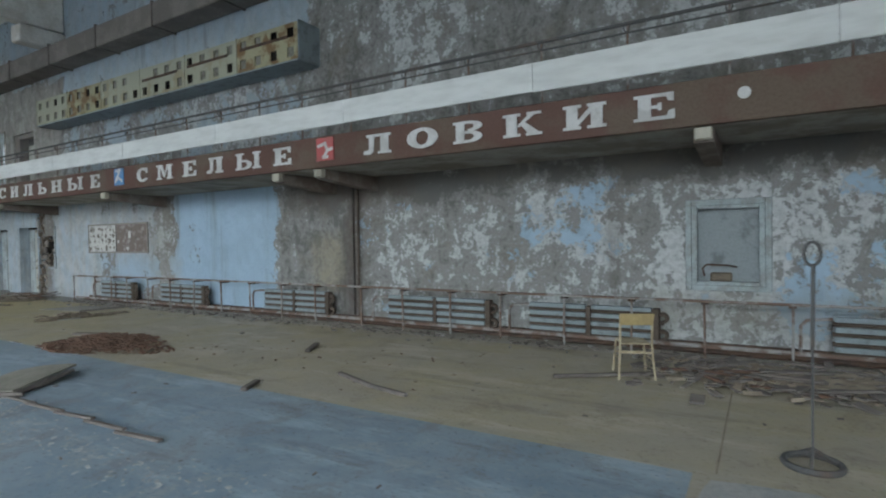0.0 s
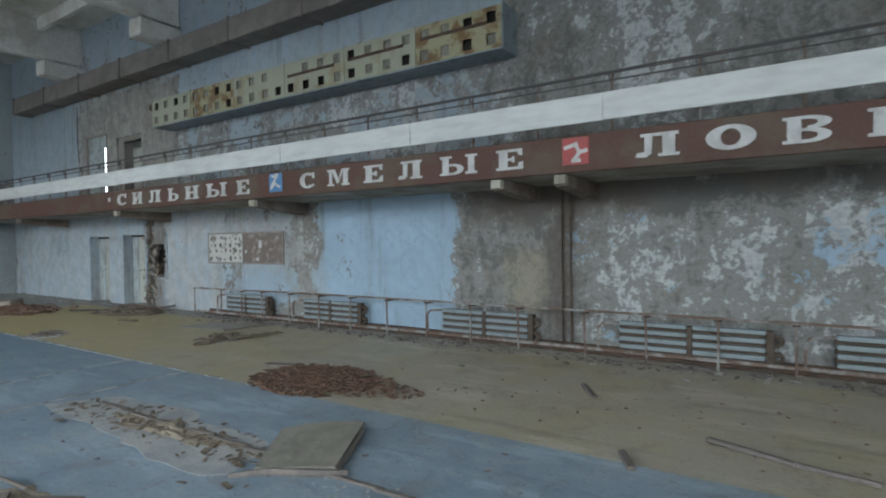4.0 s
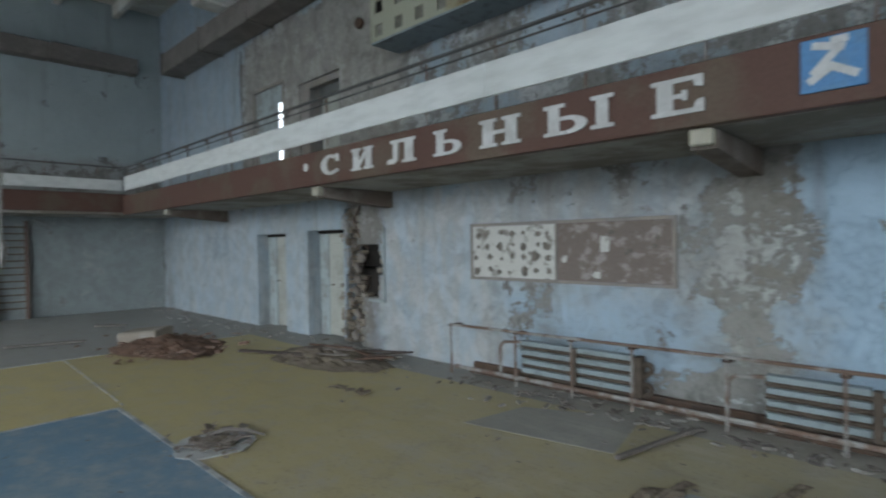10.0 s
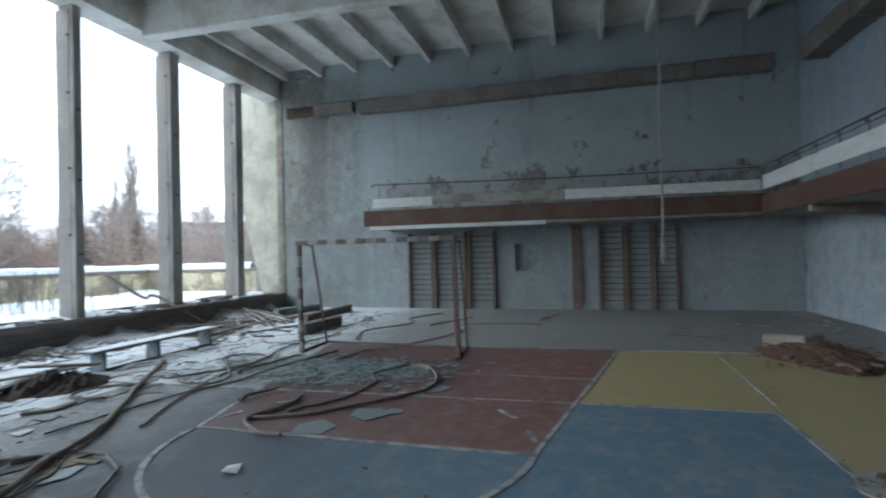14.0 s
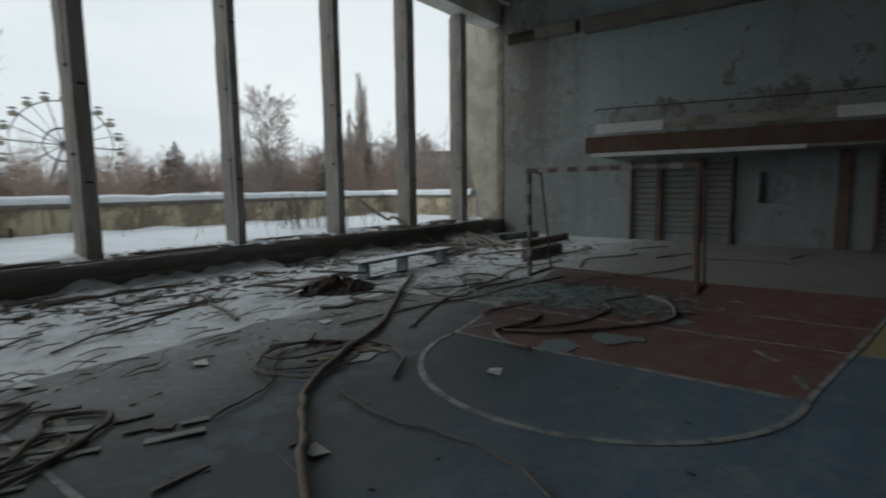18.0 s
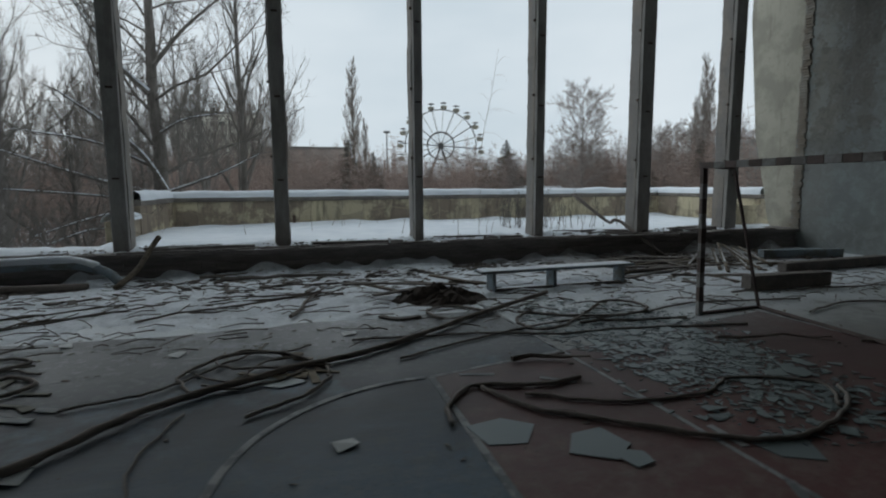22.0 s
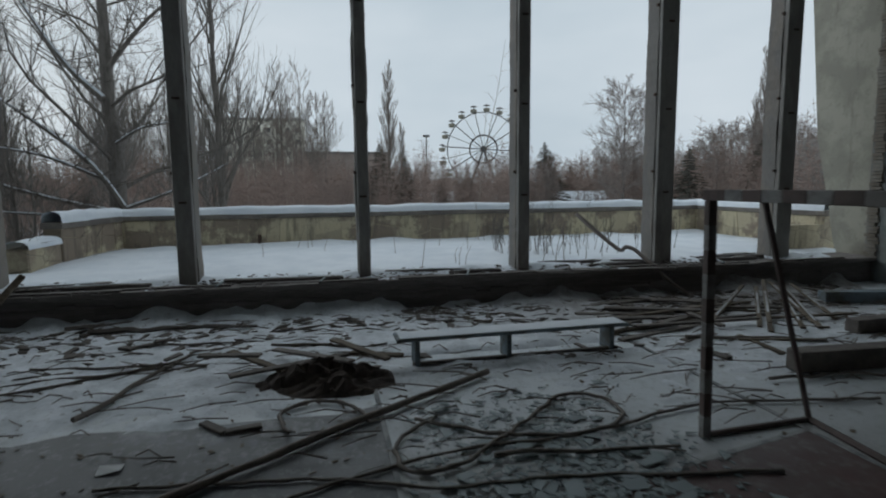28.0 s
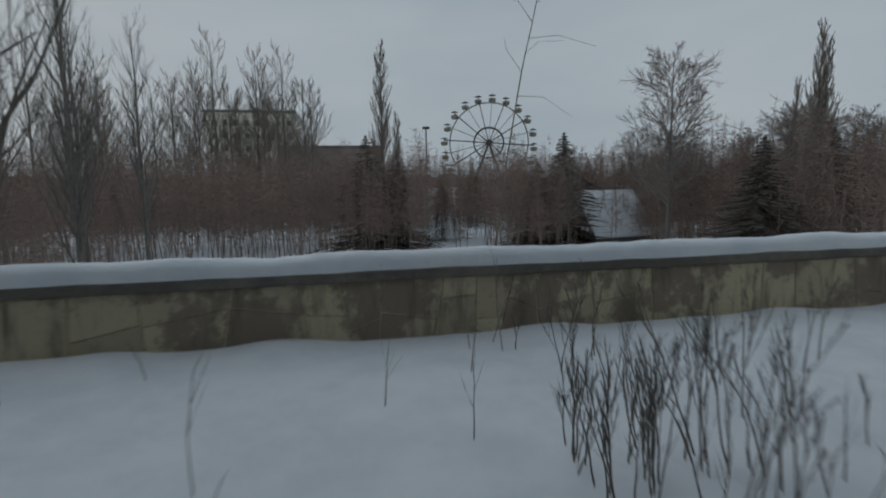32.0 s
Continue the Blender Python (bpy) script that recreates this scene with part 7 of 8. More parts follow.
# dirt heap with splinters in the blue court
thing("dirt_mound", "low heap of tan dirt and torn floor covering", "mound", lump(-9.45, 1.15, 0.85, 0.42, 0.05, 14.0, 26, 0.7), SOIL)
thing("dirt_mound", "low ridge of tan dirt where the floor tore open", "mound", lump(-9.9, 2.6, 1.7, 0.3, 0.05, 19.0, 34, 0.8), SOIL)
for k, (a, b) in enumerate((((-9.95, 1.3), (-9.55, 1.35)), ((-9.35, 1.3), (-8.95, 1.45)), ((-9.5, 1.2), (-9.05, 0.95)), ((-9.3, 1.25), (-8.75, 1.1)), ((-9.7, 1.0), (-9.2, 0.8)), ((-9.85, 1.1), (-9.6, 0.75)), ((-9.1, 1.2), (-8.6, 0.9)), ((-9.6, 1.25), (-9.4, 0.9)))):
    board("broken_lath", "broken dark splinter in the dirt heap", a, b, 0.035 + 0.02 * (k % 3), 0.02, WOOD_DARK, 0.02 + 0.01 * (k % 3), rq.uniform(-6, 6), group="broken laths")


# ---- terrace outside ----
def terrace(x, y):
    return 0.5 + 0.07 * min(1.0, max(0.0, (-10 - y) / 4)) + 0.05 * nz(x, y, 1, 0.5) + 0.012 * nz(x, y, 4, 2.0) + 0.16 * max(0.0, 1 - abs(y + 15.1) / 0.8) * max(0.0, 0.35 + nz(x, 0, 9, 0.7))


tagged(part("terrace_snow", grid_sheet(-31.0, -12.6, -15.2, -9.3, 150, 50, terrace), SNOW, None, smooth=True), "smooth deep snow on the terrace", "snow", kind="structure")
tagged(part("terrace_base", M().box(-31.1, -15.3, -4.0, -12.4, -9.2, 0.4).box(-12.4, -9.9, -4.0, 7, -9.2, 0.35), CONC), "concrete terrace block", "terrace", kind="structure")
def bank(x, y):
    """Snowy slope east of the terrace, falling away from the hall."""
    d = max(0.0, -9.3 - y)
    return 0.34 - 0.13 * d - 0.012 * d * d + 0.12 * nz(x, y, 21, 0.6) + 0.05 * nz(x, y, 22, 2.2)


tagged(part("snow_bank", grid_sheet(-12.55, 7.0, -23.0, -9.25, 90, 66, bank), SNOW, None, smooth=True), "snowy slope beside the terrace", "snow", kind="structure")
par = tagged(part("parapet", M().box(-31.1, -15.55, 0.3, -13.3, -15.2, 1.42), CLAD), "low terrace parapet clad in yellowish crazy stone with a snow cap", "parapet", kind="structure")
part("return_wall", M().add([(-13.3, -15.2, 0.3), (-13.0, -15.2, 0.3), (-12.6, -12.6, 0.3), (-12.95, -12.6, 0.3), (-13.3, -15.2, 1.42), (-13.0, -15.2, 1.42), (-12.6, -12.6, 1.42), (-12.95, -12.6, 1.42)],
                            [(0, 3, 2, 1), (4, 5, 6, 7), (0, 1, 5, 4), (1, 2, 6, 5), (2, 3, 7, 6), (3, 0, 4, 7)]), CLAD, par, "clad side wall")
part("return_wall", M().box(-31.3, -15.2, 0.3, -30.95, -10.4, 1.42), CLAD, par, "clad side wall")
part("low_wall", M().cbox(-12.95, -12.55, 0.2, -12.5, -11.2, 1.0, 0.03), CLAD, par, "lower broken end wall")
part("low_wall", M().box(-30.9, -10.6, 0.3, -29.7, -10.35, 1.1), CLAD, par, "low corner wall")
part("coping", M().cbox(-31.15, -15.6, 1.3, -13.25, -15.14, 1.44, 0.02), COPING, par, "dark weathered coping")
part("coping", M().add([(-13.36, -15.2, 1.3), (-12.98, -15.2, 1.3), (-12.58, -12.55, 1.3), (-13.0, -12.55, 1.3), (-13.36, -15.2, 1.44), (-12.98, -15.2, 1.44), (-12.58, -12.55, 1.44), (-13.0, -12.55, 1.44)],
                       [(0, 3, 2, 1), (4, 5, 6, 7), (0, 1, 5, 4), (1, 2, 6, 5), (2, 3, 7, 6), (3, 0, 4, 7)]), COPING, par, "dark weathered coping")
part("coping", M().cbox(-31.35, -15.14, 1.3, -30.9, -10.35, 1.44, 0.02), COPING, par, "dark weathered coping")


def slabs(p0, p1, seed):
    """Irregular stone slabs along a wall face from p0 to p1, each one proud of the mortar."""
    r = random.Random(seed)
    a, b = Vector((*p0, 0)), Vector((*p1, 0))
    L, d = (b - a).length, (b - a).normalized()
    n = Vector((d.y, -d.x, 0))
    u, tilt = 0.0, 0.0
    while u < L - 0.1:
        w = min(r.uniform(0.35, 0.95), L - u)
        t2_ = r.uniform(-0.12, 0.12) if u + w < L - 0.1 else 0.0
        mid, lean = r.uniform(0.7, 1.08), r.uniform(-0.09, 0.09)
        k = r.random()
        bands = [((0.42, 0.42), (1.3, 1.3))] if k < 0.25 else [((0.42, 0.42), (mid - lean, mid + lean)), ((mid - lean, mid + lean), (1.3, 1.3))]
        for (a0, a1), (b0, b1) in bands:
            g, e = 0.005, r.uniform(0.006, 0.016)

            def side(z, left):
                f = (z - 0.86) / 0.44
                return u + g - tilt * f if left else u + w - g - t2_ * f
            q4 = [(side(a0, 1), a0 + g), (side(a1, 0), a1 + g), (side(b1, 0), b1 - g), (side(b0, 1), b0 - g)]
            q4 = [(min(max(x, 0.0), L), z) for x, z in q4]
            cx, cz = sum(p[0] for p in q4) / 4, sum(p[1] for p in q4) / 4
            vs = [a + d * x + n * -0.02 + Vector((0, 0, z)) for x, z in q4] + [a + d * (cx + (x - cx) * 0.97) + n * e + Vector((0, 0, cz + (z - cz) * 0.97)) for x, z in q4]
            part("stone_slab", M().add(vs, [(4, 5, 6, 7), (0, 4, 7, 3), (1, 5, 4, 0), (2, 6, 5, 1), (3, 7, 6, 2)]), SLAB, par)
        u += w
        tilt = t2_


slabs((-13.35, -15.2), (-30.9, -15.2), 61)
slabs((-12.95, -12.6), (-13.3, -15.15), 62)
slabs((-30.95, -15.15), (-30.95, -10.4), 63)


def snow_cap(a, b, w, z, h, n):
    """A rounded cap of snow along a wall top from a to b."""
    a, b = Vector((*a, 0)), Vector((*b, 0))
    d = (b - a).normalized()
    s = Vector((-d.y, d.x, 0))
    m, K = M(), 8
    vs, fs = [], []
    for i in range(n + 1):
        p = a.lerp(b, i / n)
        hh = h * (1 + 0.22 * nz(p.x, p.y, 2, 0.9) + 0.1 * nz(p.x, p.y, 6, 3))
        ww = w * (1 + 0.08 * nz(p.x, p.y, 12, 1.3))
        for k in range(K + 1):
            t = math.pi * k / K
            vs.append(tuple(p + s * (-math.cos(t)) * ww / 2 + Vector((0, 0, z - 0.015 + hh * math.sin(t) ** 0.6))))
    for i in range(n):
        for k in range(K):
            c_ = i * (K + 1) + k
            fs.append((c_, c_ + 1, c_ + K + 2, c_ + K + 1))
    return m.add(vs, fs)


part("snow_cap", snow_cap((-31.2, -15.37), (-13.2, -15.37), 0.45, 1.44, 0.215, 160), SNOW, par, "rounded snow cap", True)
part("snow_cap", snow_cap((-13.15, -15.3), (-12.8, -12.55), 0.42, 1.44, 0.25, 30), SNOW, par, "rounded snow cap", True)
part("snow_cap", snow_cap((-31.12, -15.3), (-31.12, -10.4), 0.44, 1.44, 0.22, 40), SNOW, par, "rounded snow cap", True)
part("snow_cap", snow_cap((-12.73, -12.5), (-12.7, -11.2), 0.55, 1.0, 0.17, 16), SNOW, par, "rounded snow cap", True)
thing("iron_stub", "short rusty iron stub sticking out of the snow", "post", M().tube([(-16.83, -15.05, 0.45), (-16.83, -15.05, 0.85)], 0.05, 8), RUST)

# ---- ground and woods ----
BARK = worn("grey_bark", (0.215, 0.195, 0.175), (0.145, 0.13, 0.115), 6, 0.9, 0, 0.7, 40, stretch=(2, 2, 0.5))
TWIG = worn("brown_twigs", (0.26, 0.225, 0.197), (0.33, 0.285, 0.25), 2, 0.9, 0, 0.0, 8)
TWIG_RED = worn("reddish_thicket", (0.32, 0.236, 0.198), (0.245, 0.192, 0.165), 0.25, 0.9, 0, 0.0, 3)
BIRCH = worn("birch_twigs", (0.27, 0.225, 0.20), (0.35, 0.31, 0.285), 3, 0.9, 0, 0.0, 8)
NEEDLE = worn("dark_needles", (0.115, 0.108, 0.09), (0.145, 0.13, 0.11), 3, 0.85, 0, 0.0, 10)
FACADE = worn("apartment_panel", (0.80, 0.77, 0.66), (0.70, 0.665, 0.56), 0.3, 0.85, 0, 0.2, 3)
WINDOW = worn("dark_window", (0.10, 0.105, 0.11), (0.15, 0.15, 0.15), 1, 0.3, 0, 0.0)
STEEL_Y = worn("gondola_yellow", (0.30, 0.285, 0.22), (0.22, 0.21, 0.18), 1, 0.6, 0, 0.0)
STEEL_G = worn("wheel_steel", (0.10, 0.105, 0.11), (0.14, 0.12, 0.10), 1, 0.7, 0.3, 0.0)
GZ = -3.8
tagged(part("ground", grid_sheet(-900, 900, -1400, 700, 60, 60, lambda x, y: GZ + (0.6 * nz(x, y, 2, 0.05) if abs(x) < 150 and abs(y) < 200 else 0)), SNOW, None, smooth=True), "snow-covered ground reaching to the horizon", "ground", kind="structure")


def sliver(m, a, b, w):
    """A fine tapering twig."""
    d = b - a
    s = d.orthogonal().normalized() * w
    u = d.cross(s).normalized() * w
    m.add([a - s, a + s, b, a - u, a + u], [(0, 1, 2), (3, 4, 2)])


def limb(m, p, d, length, r, level, rnd, o):
    """One limb with its side limbs; o holds how the tree grows."""
    seg = 5 if level > 1 else 4
    pts, rr = [p.copy()], [r]
    for i in range(seg):
        d = (d + Vector((rnd.uniform(-1, 1) * o["bend"], rnd.uniform(-1, 1) * o["bend"], rnd.uniform(-0.5, 0.5) * o["bend"] + o["lift"]))).normalized()
        p = p + d * length / seg
        pts.append(p.copy())
        rr.append(max(o["thin"], r * (1 - 0.8 * (i + 1) / seg)))
    if level == 0:
        sliver(m, pts[0], pts[2], r)
        sliver(m, pts[2] - (pts[2] - pts[0]) * 0.1, pts[-1], r * 0.7)
        return
    m.tube(pts, rr, 5 if level > 1 else 3, False)
    n = o["kids"][level - 1]
    for k in range(n):
        t = o["from"] + (1 - o["from"]) * (k + rnd.random()) / n
        i = min(seg - 1, int(t * seg))
        q = pts[i].lerp(pts[i + 1], t * seg - i)
        ax = (pts[i + 1] - pts[i]).normalized()
        side = ax.orthogonal().normalized()
        side.rotate(Matrix.Rotation(rnd.uniform(0, 6.283), 3, ax))
        sp = o["spread"] * rnd.uniform(0.6, 1.2)
        limb(m, q, (ax * (1 - sp) + side * sp + Vector((0, 0, 0.15))).normalized(), length * rnd.uniform(0.3, 0.62) * (1.25 - 0.6 * t), max(o["thin"], rr[i] * 0.5), level - 1, rnd, o)


def bare_tree(name, label, h, seed, trunk_r, crown_from, limbs, out, up, length, kids=(6, 7), spread=0.5, lift=0.05, bend=0.16, thin=0.008, mt=None, taper=1.0, wiggle=0.15, stout=0.5):
    """A bare winter tree: tapered trunk, limbs and fine twigs; length(f) gives a limb's share of the height."""
    rnd = random.Random(seed)
    t = thing(name, label, "tree", group="bare trees")
    N = 10
    pts = [Vector((wiggle * nz(i * 0.7, seed), wiggle * nz(i * 0.7, seed + 5), h * i / N)) for i in range(N + 1)]
    rr = [trunk_r * (1 - 0.93 * (i / N) ** taper) + 0.008 for i in range(N + 1)]
    rr[0] *= 1.3
    part("trunk", M().tube(pts, rr, 9), BARK, t, "", True)
    m = M()
    o = {"bend": bend, "lift": lift, "thin": thin, "kids": kids, "from": 0.15, "spread": spread}
    for k in range(limbs):
        f = crown_from + (0.985 - crown_from) * (k + rnd.random()) / limbs
        i = min(N - 1, int(f * N))
        q = pts[i].lerp(pts[i + 1], f * N - i)
        a = rnd.uniform(0, 2 * math.pi)
        d = Vector((math.cos(a) * out, math.sin(a) * out, up + f * 0.3)).normalized()
        limb(m, q, d, h * length(f) * rnd.uniform(0.7, 1.15), max(thin, rr[i] * stout), 2, rnd, o)
    part("crown", m, mt or TWIG, t, "bare branches and twigs")
    return t


# the big tree beside the terrace, with low snowy limbs
bt = bare_tree("tree", "large bare tree with thick forked limbs dusted with snow", 17, 3, 0.36, 0.34, 24, 1.0, 0.55, lambda f: 0.46 * (1.15 - f), (9, 10), 0.55, 0.05, 0.34, 0.007, BARK, 0.8, 0.2, 0.26)
bt.matrix_basis = pose(-12.75, -16.7, GZ, 0, 0, 20)
FORKS = (((-13.0, -16.5, 1.6), (-14.5, -16.3, 2.15), (-15.9, -16.1, 2.86)), ((-12.95, -16.5, 1.6), (-12.2, -16.1, 3.0), (-10.3, -16.0, 4.6)), ((-12.9, -16.3, 1.45), (-11.0, -15.8, 2.05), (-8.8, -15.3, 2.9)),
         ((-12.6, -16.6, 4.7), (-11.7, -16.5, 5.7), (-10.6, -16.5, 7.6)), ((-12.8, -16.6, 5.6), (-13.8, -16.5, 6.8), (-15.2, -16.3, 8.0)), ((-12.75, -16.6, 3.4), (-13.6, -16.4, 3.9), (-14.6, -16.3, 4.1)),
         ((-12.8, -16.3, 1.2), (-11.4, -15.4, 1.5), (-9.2, -14.6, 1.75)), ((-12.7, -16.2, 0.9), (-11.5, -15.1, 0.95), (-10.0, -14.2, 0.45)), ((-12.6, -16.2, 0.4), (-11.0, -15.3, 0.5), (-9.2, -14.9, -0.3)), ((-12.6, -16.4, 2.4), (-11.2, -15.8, 3.1), (-9.4, -15.2, 3.4)))
rl = random.Random(8)
for k, (a, b, c_) in enumerate(FORKS):
    lm = thing("low_limb", "long crooked limb of the big tree with snow along it", "limb", group="low limbs")
    pts = smooth_path([a, b, c_], 7)
    rr = [(0.05, 0.1, 0.07, 0.1, 0.08, 0.045, 0.05, 0.05, 0.045, 0.05)[k] * (1 - 0.75 * i / (len(pts) - 1)) for i in range(len(pts))]
    m = M().tube(pts, rr, 7)
    o = {"bend": 0.24, "lift": 0.06, "thin": 0.005, "kids": (5, 4), "from": 0.2, "spread": 0.5}
    for i in range(3, len(pts)):
        for j in range(3):
            limb(m, pts[i], Vector((rl.uniform(-1, 1), rl.uniform(-1, 1), rl.uniform(-0.1, 1))).normalized(), rl.uniform(0.6, 2.0) * (0.45 if k in (0, 5) else 1), 0.018, 2 if j else 1, rl, o)
    lb = part("limb", m, BARK, lm)
    if k != 4:
        part("snow_line", M().tube([p + Vector((0, 0, r * 0.75)) for p, r in zip(pts, rr)], [r * 0.8 + 0.006 for r in rr], 6), SNOW, lb, "snow lying along the limb", True)
t2 = bare_tree("tree", "tall slender bare tree with steep twigs", 19, 7, 0.19, 0.24, 30, 0.6, 0.9, lambda f: 0.24 * (1.12 - f) + 0.06, (6, 6), 0.42, 0.14, 0.17, 0.006, BARK)
t2.matrix_basis = pose(-15.2, -18.9, GZ, 0, 0, 0) @ Matrix.Diagonal((0.8, 0.8, 0.9, 1))
for k, (x, y, s, rz) in enumerate(((-9.0, -27, 0.95, 40), (-6.0, -23, 1.0, 100), (-3.2, -30, 0.9, 170), (-0.5, -24, 0.85, 250), (-10.8, -34, 0.95, 300), (-5.5, -38, 1.0, 10), (2.5, -35, 1.0, 60), (6, -28, 1.05, 200), (-2.2, -45, 0.9, 130), (-8.0, -31, 0.8, 220), (-12.6, -29.5, 0.75, 280), (-4.4, -26.5, 0.85, 330), (-1.6, -33.5, 0.95, 90), (-7.4, -43, 0.9, 190), (-11.4, -40.5, 0.85, 45))):
    copy_thing(t2, pose(x, y, GZ, 0, 0, rz) @ Matrix.Diagonal((s, s, s, 1)))
yt = bare_tree("young_tree", "thin young bare tree beside the terrace", 8.5, 51, 0.07, 0.2, 22, 0.7, 0.8, lambda f: 0.26 * (1.1 - f) + 0.05, (5, 5), 0.45, 0.08, 0.2, 0.005, BARK)
yt.matrix_basis = pose(-10.6, -15.6, GZ)
for x, y, s, rz in ((-9.2, -14.2, 0.8, 50), (-8.1, -16.8, 1.05, 120), (-6.8, -14.6, 0.75, 200), (-11.6, -19.8, 1.1, 300), (-7.2, -19.2, 1.15, 20), (-5.2, -17.0, 0.95, 80), (-9.9, -18.1, 1.0, 250), (-4.0, -15.2, 0.8, 160), (-10.2, -13.6, 0.55, 340), (-8.6, -12.9, 0.5, 100), (-2.4, -18.5, 1.1, 10), (-6.2, -22.0, 1.2, 210)):
    copy_thing(yt, pose(x, y, GZ, 0, 0, rz) @ Matrix.Diagonal((s, s, s, 1)))
pop = bare_tree("poplar_tree", "narrow pointed bare poplar", 23, 12, 0.26, 0.1, 70, 0.5, 1.0, lambda f: 0.06 + 0.2 * (1.03 - f), (6, 7), 0.28, 0.1, 0.08, 0.021)
pop.matrix_basis = pose(-28.1, -79, GZ)
for x, y, s, rz in ((-77.5, -61.5, 0.9, 10), (-76, -61, 0.99, 80), (-30.5, -83, 0.66, 150), (-92, -80, 0.9, 40), (-43.5, -18.2, 0.55, 0)):
    copy_thing(pop, pose(x, y, GZ, 0, 0, rz) @ Matrix.Diagonal((s, s, s, 1)))
groves = [bare_tree("tree", "tall bare tree of a dense grove with upswept limbs", 27, 18 + k, 0.24, 0.2, 26, 0.8, 0.95, lambda f: 0.36 * (1.12 - f) + 0.05, (7, 7), 0.34, 0.05, 0.1, 0.02) for k in range(3)]
rt = random.Random(4)
for k in range(25):
    x = -18.5 + 1.55 * k + rt.uniform(-0.8, 0.8)
    s = rt.uniform(0.86, 1.1) * (0.84 if k < 2 else 0.92 if k > 13 else 1.0)
    m4 = pose(x, -86 - rt.uniform(0, 12), GZ, 0, 0, rt.uniform(0, 360)) @ Matrix.Diagonal((s, s, s, 1))
    if k < 3:
        groves[k].matrix_basis = m4
    else:
        copy_thing(groves[k % 3], m4)
for x, y, s in ((-15.8, -100, 0.8), (-13.2, -104, 0.9), (-11.5, -98, 0.86), (-9.2, -108, 1.0), (-7.0, -101, 0.95), (-17.2, -110, 0.85)):
    copy_thing(groves[int(y) % 3], pose(x, y, GZ, 0, 0, 77 * x) @ Matrix.Diagonal((s, s, s, 1)))
birch = bare_tree("birch_tree", "bare birch with a soft rounded crown", 14.0, 23, 0.14, 0.3, 52, 0.95, 0.75, lambda f: 0.06 + 0.17 * math.sqrt(max(0.02, 1 - ((f - 0.58) / 0.44) ** 2)), (10, 10), 0.5, -0.03, 0.22, 0.013, BIRCH)
birch.matrix_basis = pose(-44.2, -42.0, GZ)
for x, y, s, rz in ((-51.5, -50, 0.62, 99), (-58, -51, 0.68, 222), (-63, -56, 0.75, 301), (-70, -52, 0.72, 140), (-78, -55, 0.8, 77), (-86, -64, 0.9, 5), (-46, -62, 0.66, 260), (-52, -40, 0.72, 60), (-56, -44, 0.8, 190), (-49, -49, 0.7, 280), (-65, -50, 0.85, 20), (-60, -36, 0.74, 130), (-72, -58, 0.9, 240), (-40.5, -50, 0.55, 310), (-68, -42, 0.82, 75), (-82, -60, 0.95, 15), (-54, -62, 0.8, 170)):
    copy_thing(birch, pose(x, y, GZ, 0, 0, rz) @ Matrix.Diagonal((s, s, s, 1)))


def conifer(h, seed):
    rnd = random.Random(seed)
    t = thing("spruce_tree", "dark pointed spruce standing among bare trees", "tree", group="spruces")
    part("trunk", M().tube([(0, 0, 0), (0, 0, h)], [0.16, 0.02], 7), BARK, t)
    m = M()
    z = h * 0.06
    while z < h:
        R = (h - z) * 0.34 + 0.1
        for k in range(11):
            a = rnd.uniform(0, 6.28)
            L = R * rnd.uniform(0.6, 1.1)
            d = Vector((math.cos(a), math.sin(a), -0.28))
            s = Vector((-math.sin(a), math.cos(a), 0))
            for j in range(7):
                f0 = j / 7
                p = Vector((0, 0, z)) + d * L * f0
                e = p + d * L * 0.26 + s * L * rnd.uniform(-0.3, 0.3) + Vector((0, 0, rnd.uniform(-0.14, 0.1)))
                w = s * 0.035 * (1 + R * 0.5)
                m.add([p - w, p + w, e, p + Vector((0, 0, -0.12))], [(0, 1, 2), (0, 2, 3), (1, 3, 2)])
        z += h * 0.022
    part("needles", m, NEEDLE, t, "dark needle branches")
    return t


sp = conifer(11.5, 2)
sp.matrix_basis = pose(-53.5, -79, GZ)
for x, y, s, rz in ((-46.2, -36.0, 0.8, 30), (-57.5, -80, 0.85, 100), (-42, -86, 0.8, 200), (-43.2, -57, 1.0, 60), (-24.6, -59, 0.98, 240), (-27.6, -60, 0.86, 140), (-41.0, -58, 0.75, 200), (-62, -46, 0.95, 10), (-69, -84, 0.9, 50), (-34, -70, 0.6, 80), (-74, -66, 1.0, 300)):
    copy_thing(sp, pose(x, y, GZ, 0, 0, rz) @ Matrix.Diagonal((s * 1.45, s * 1.45, s * 0.95, 1)))


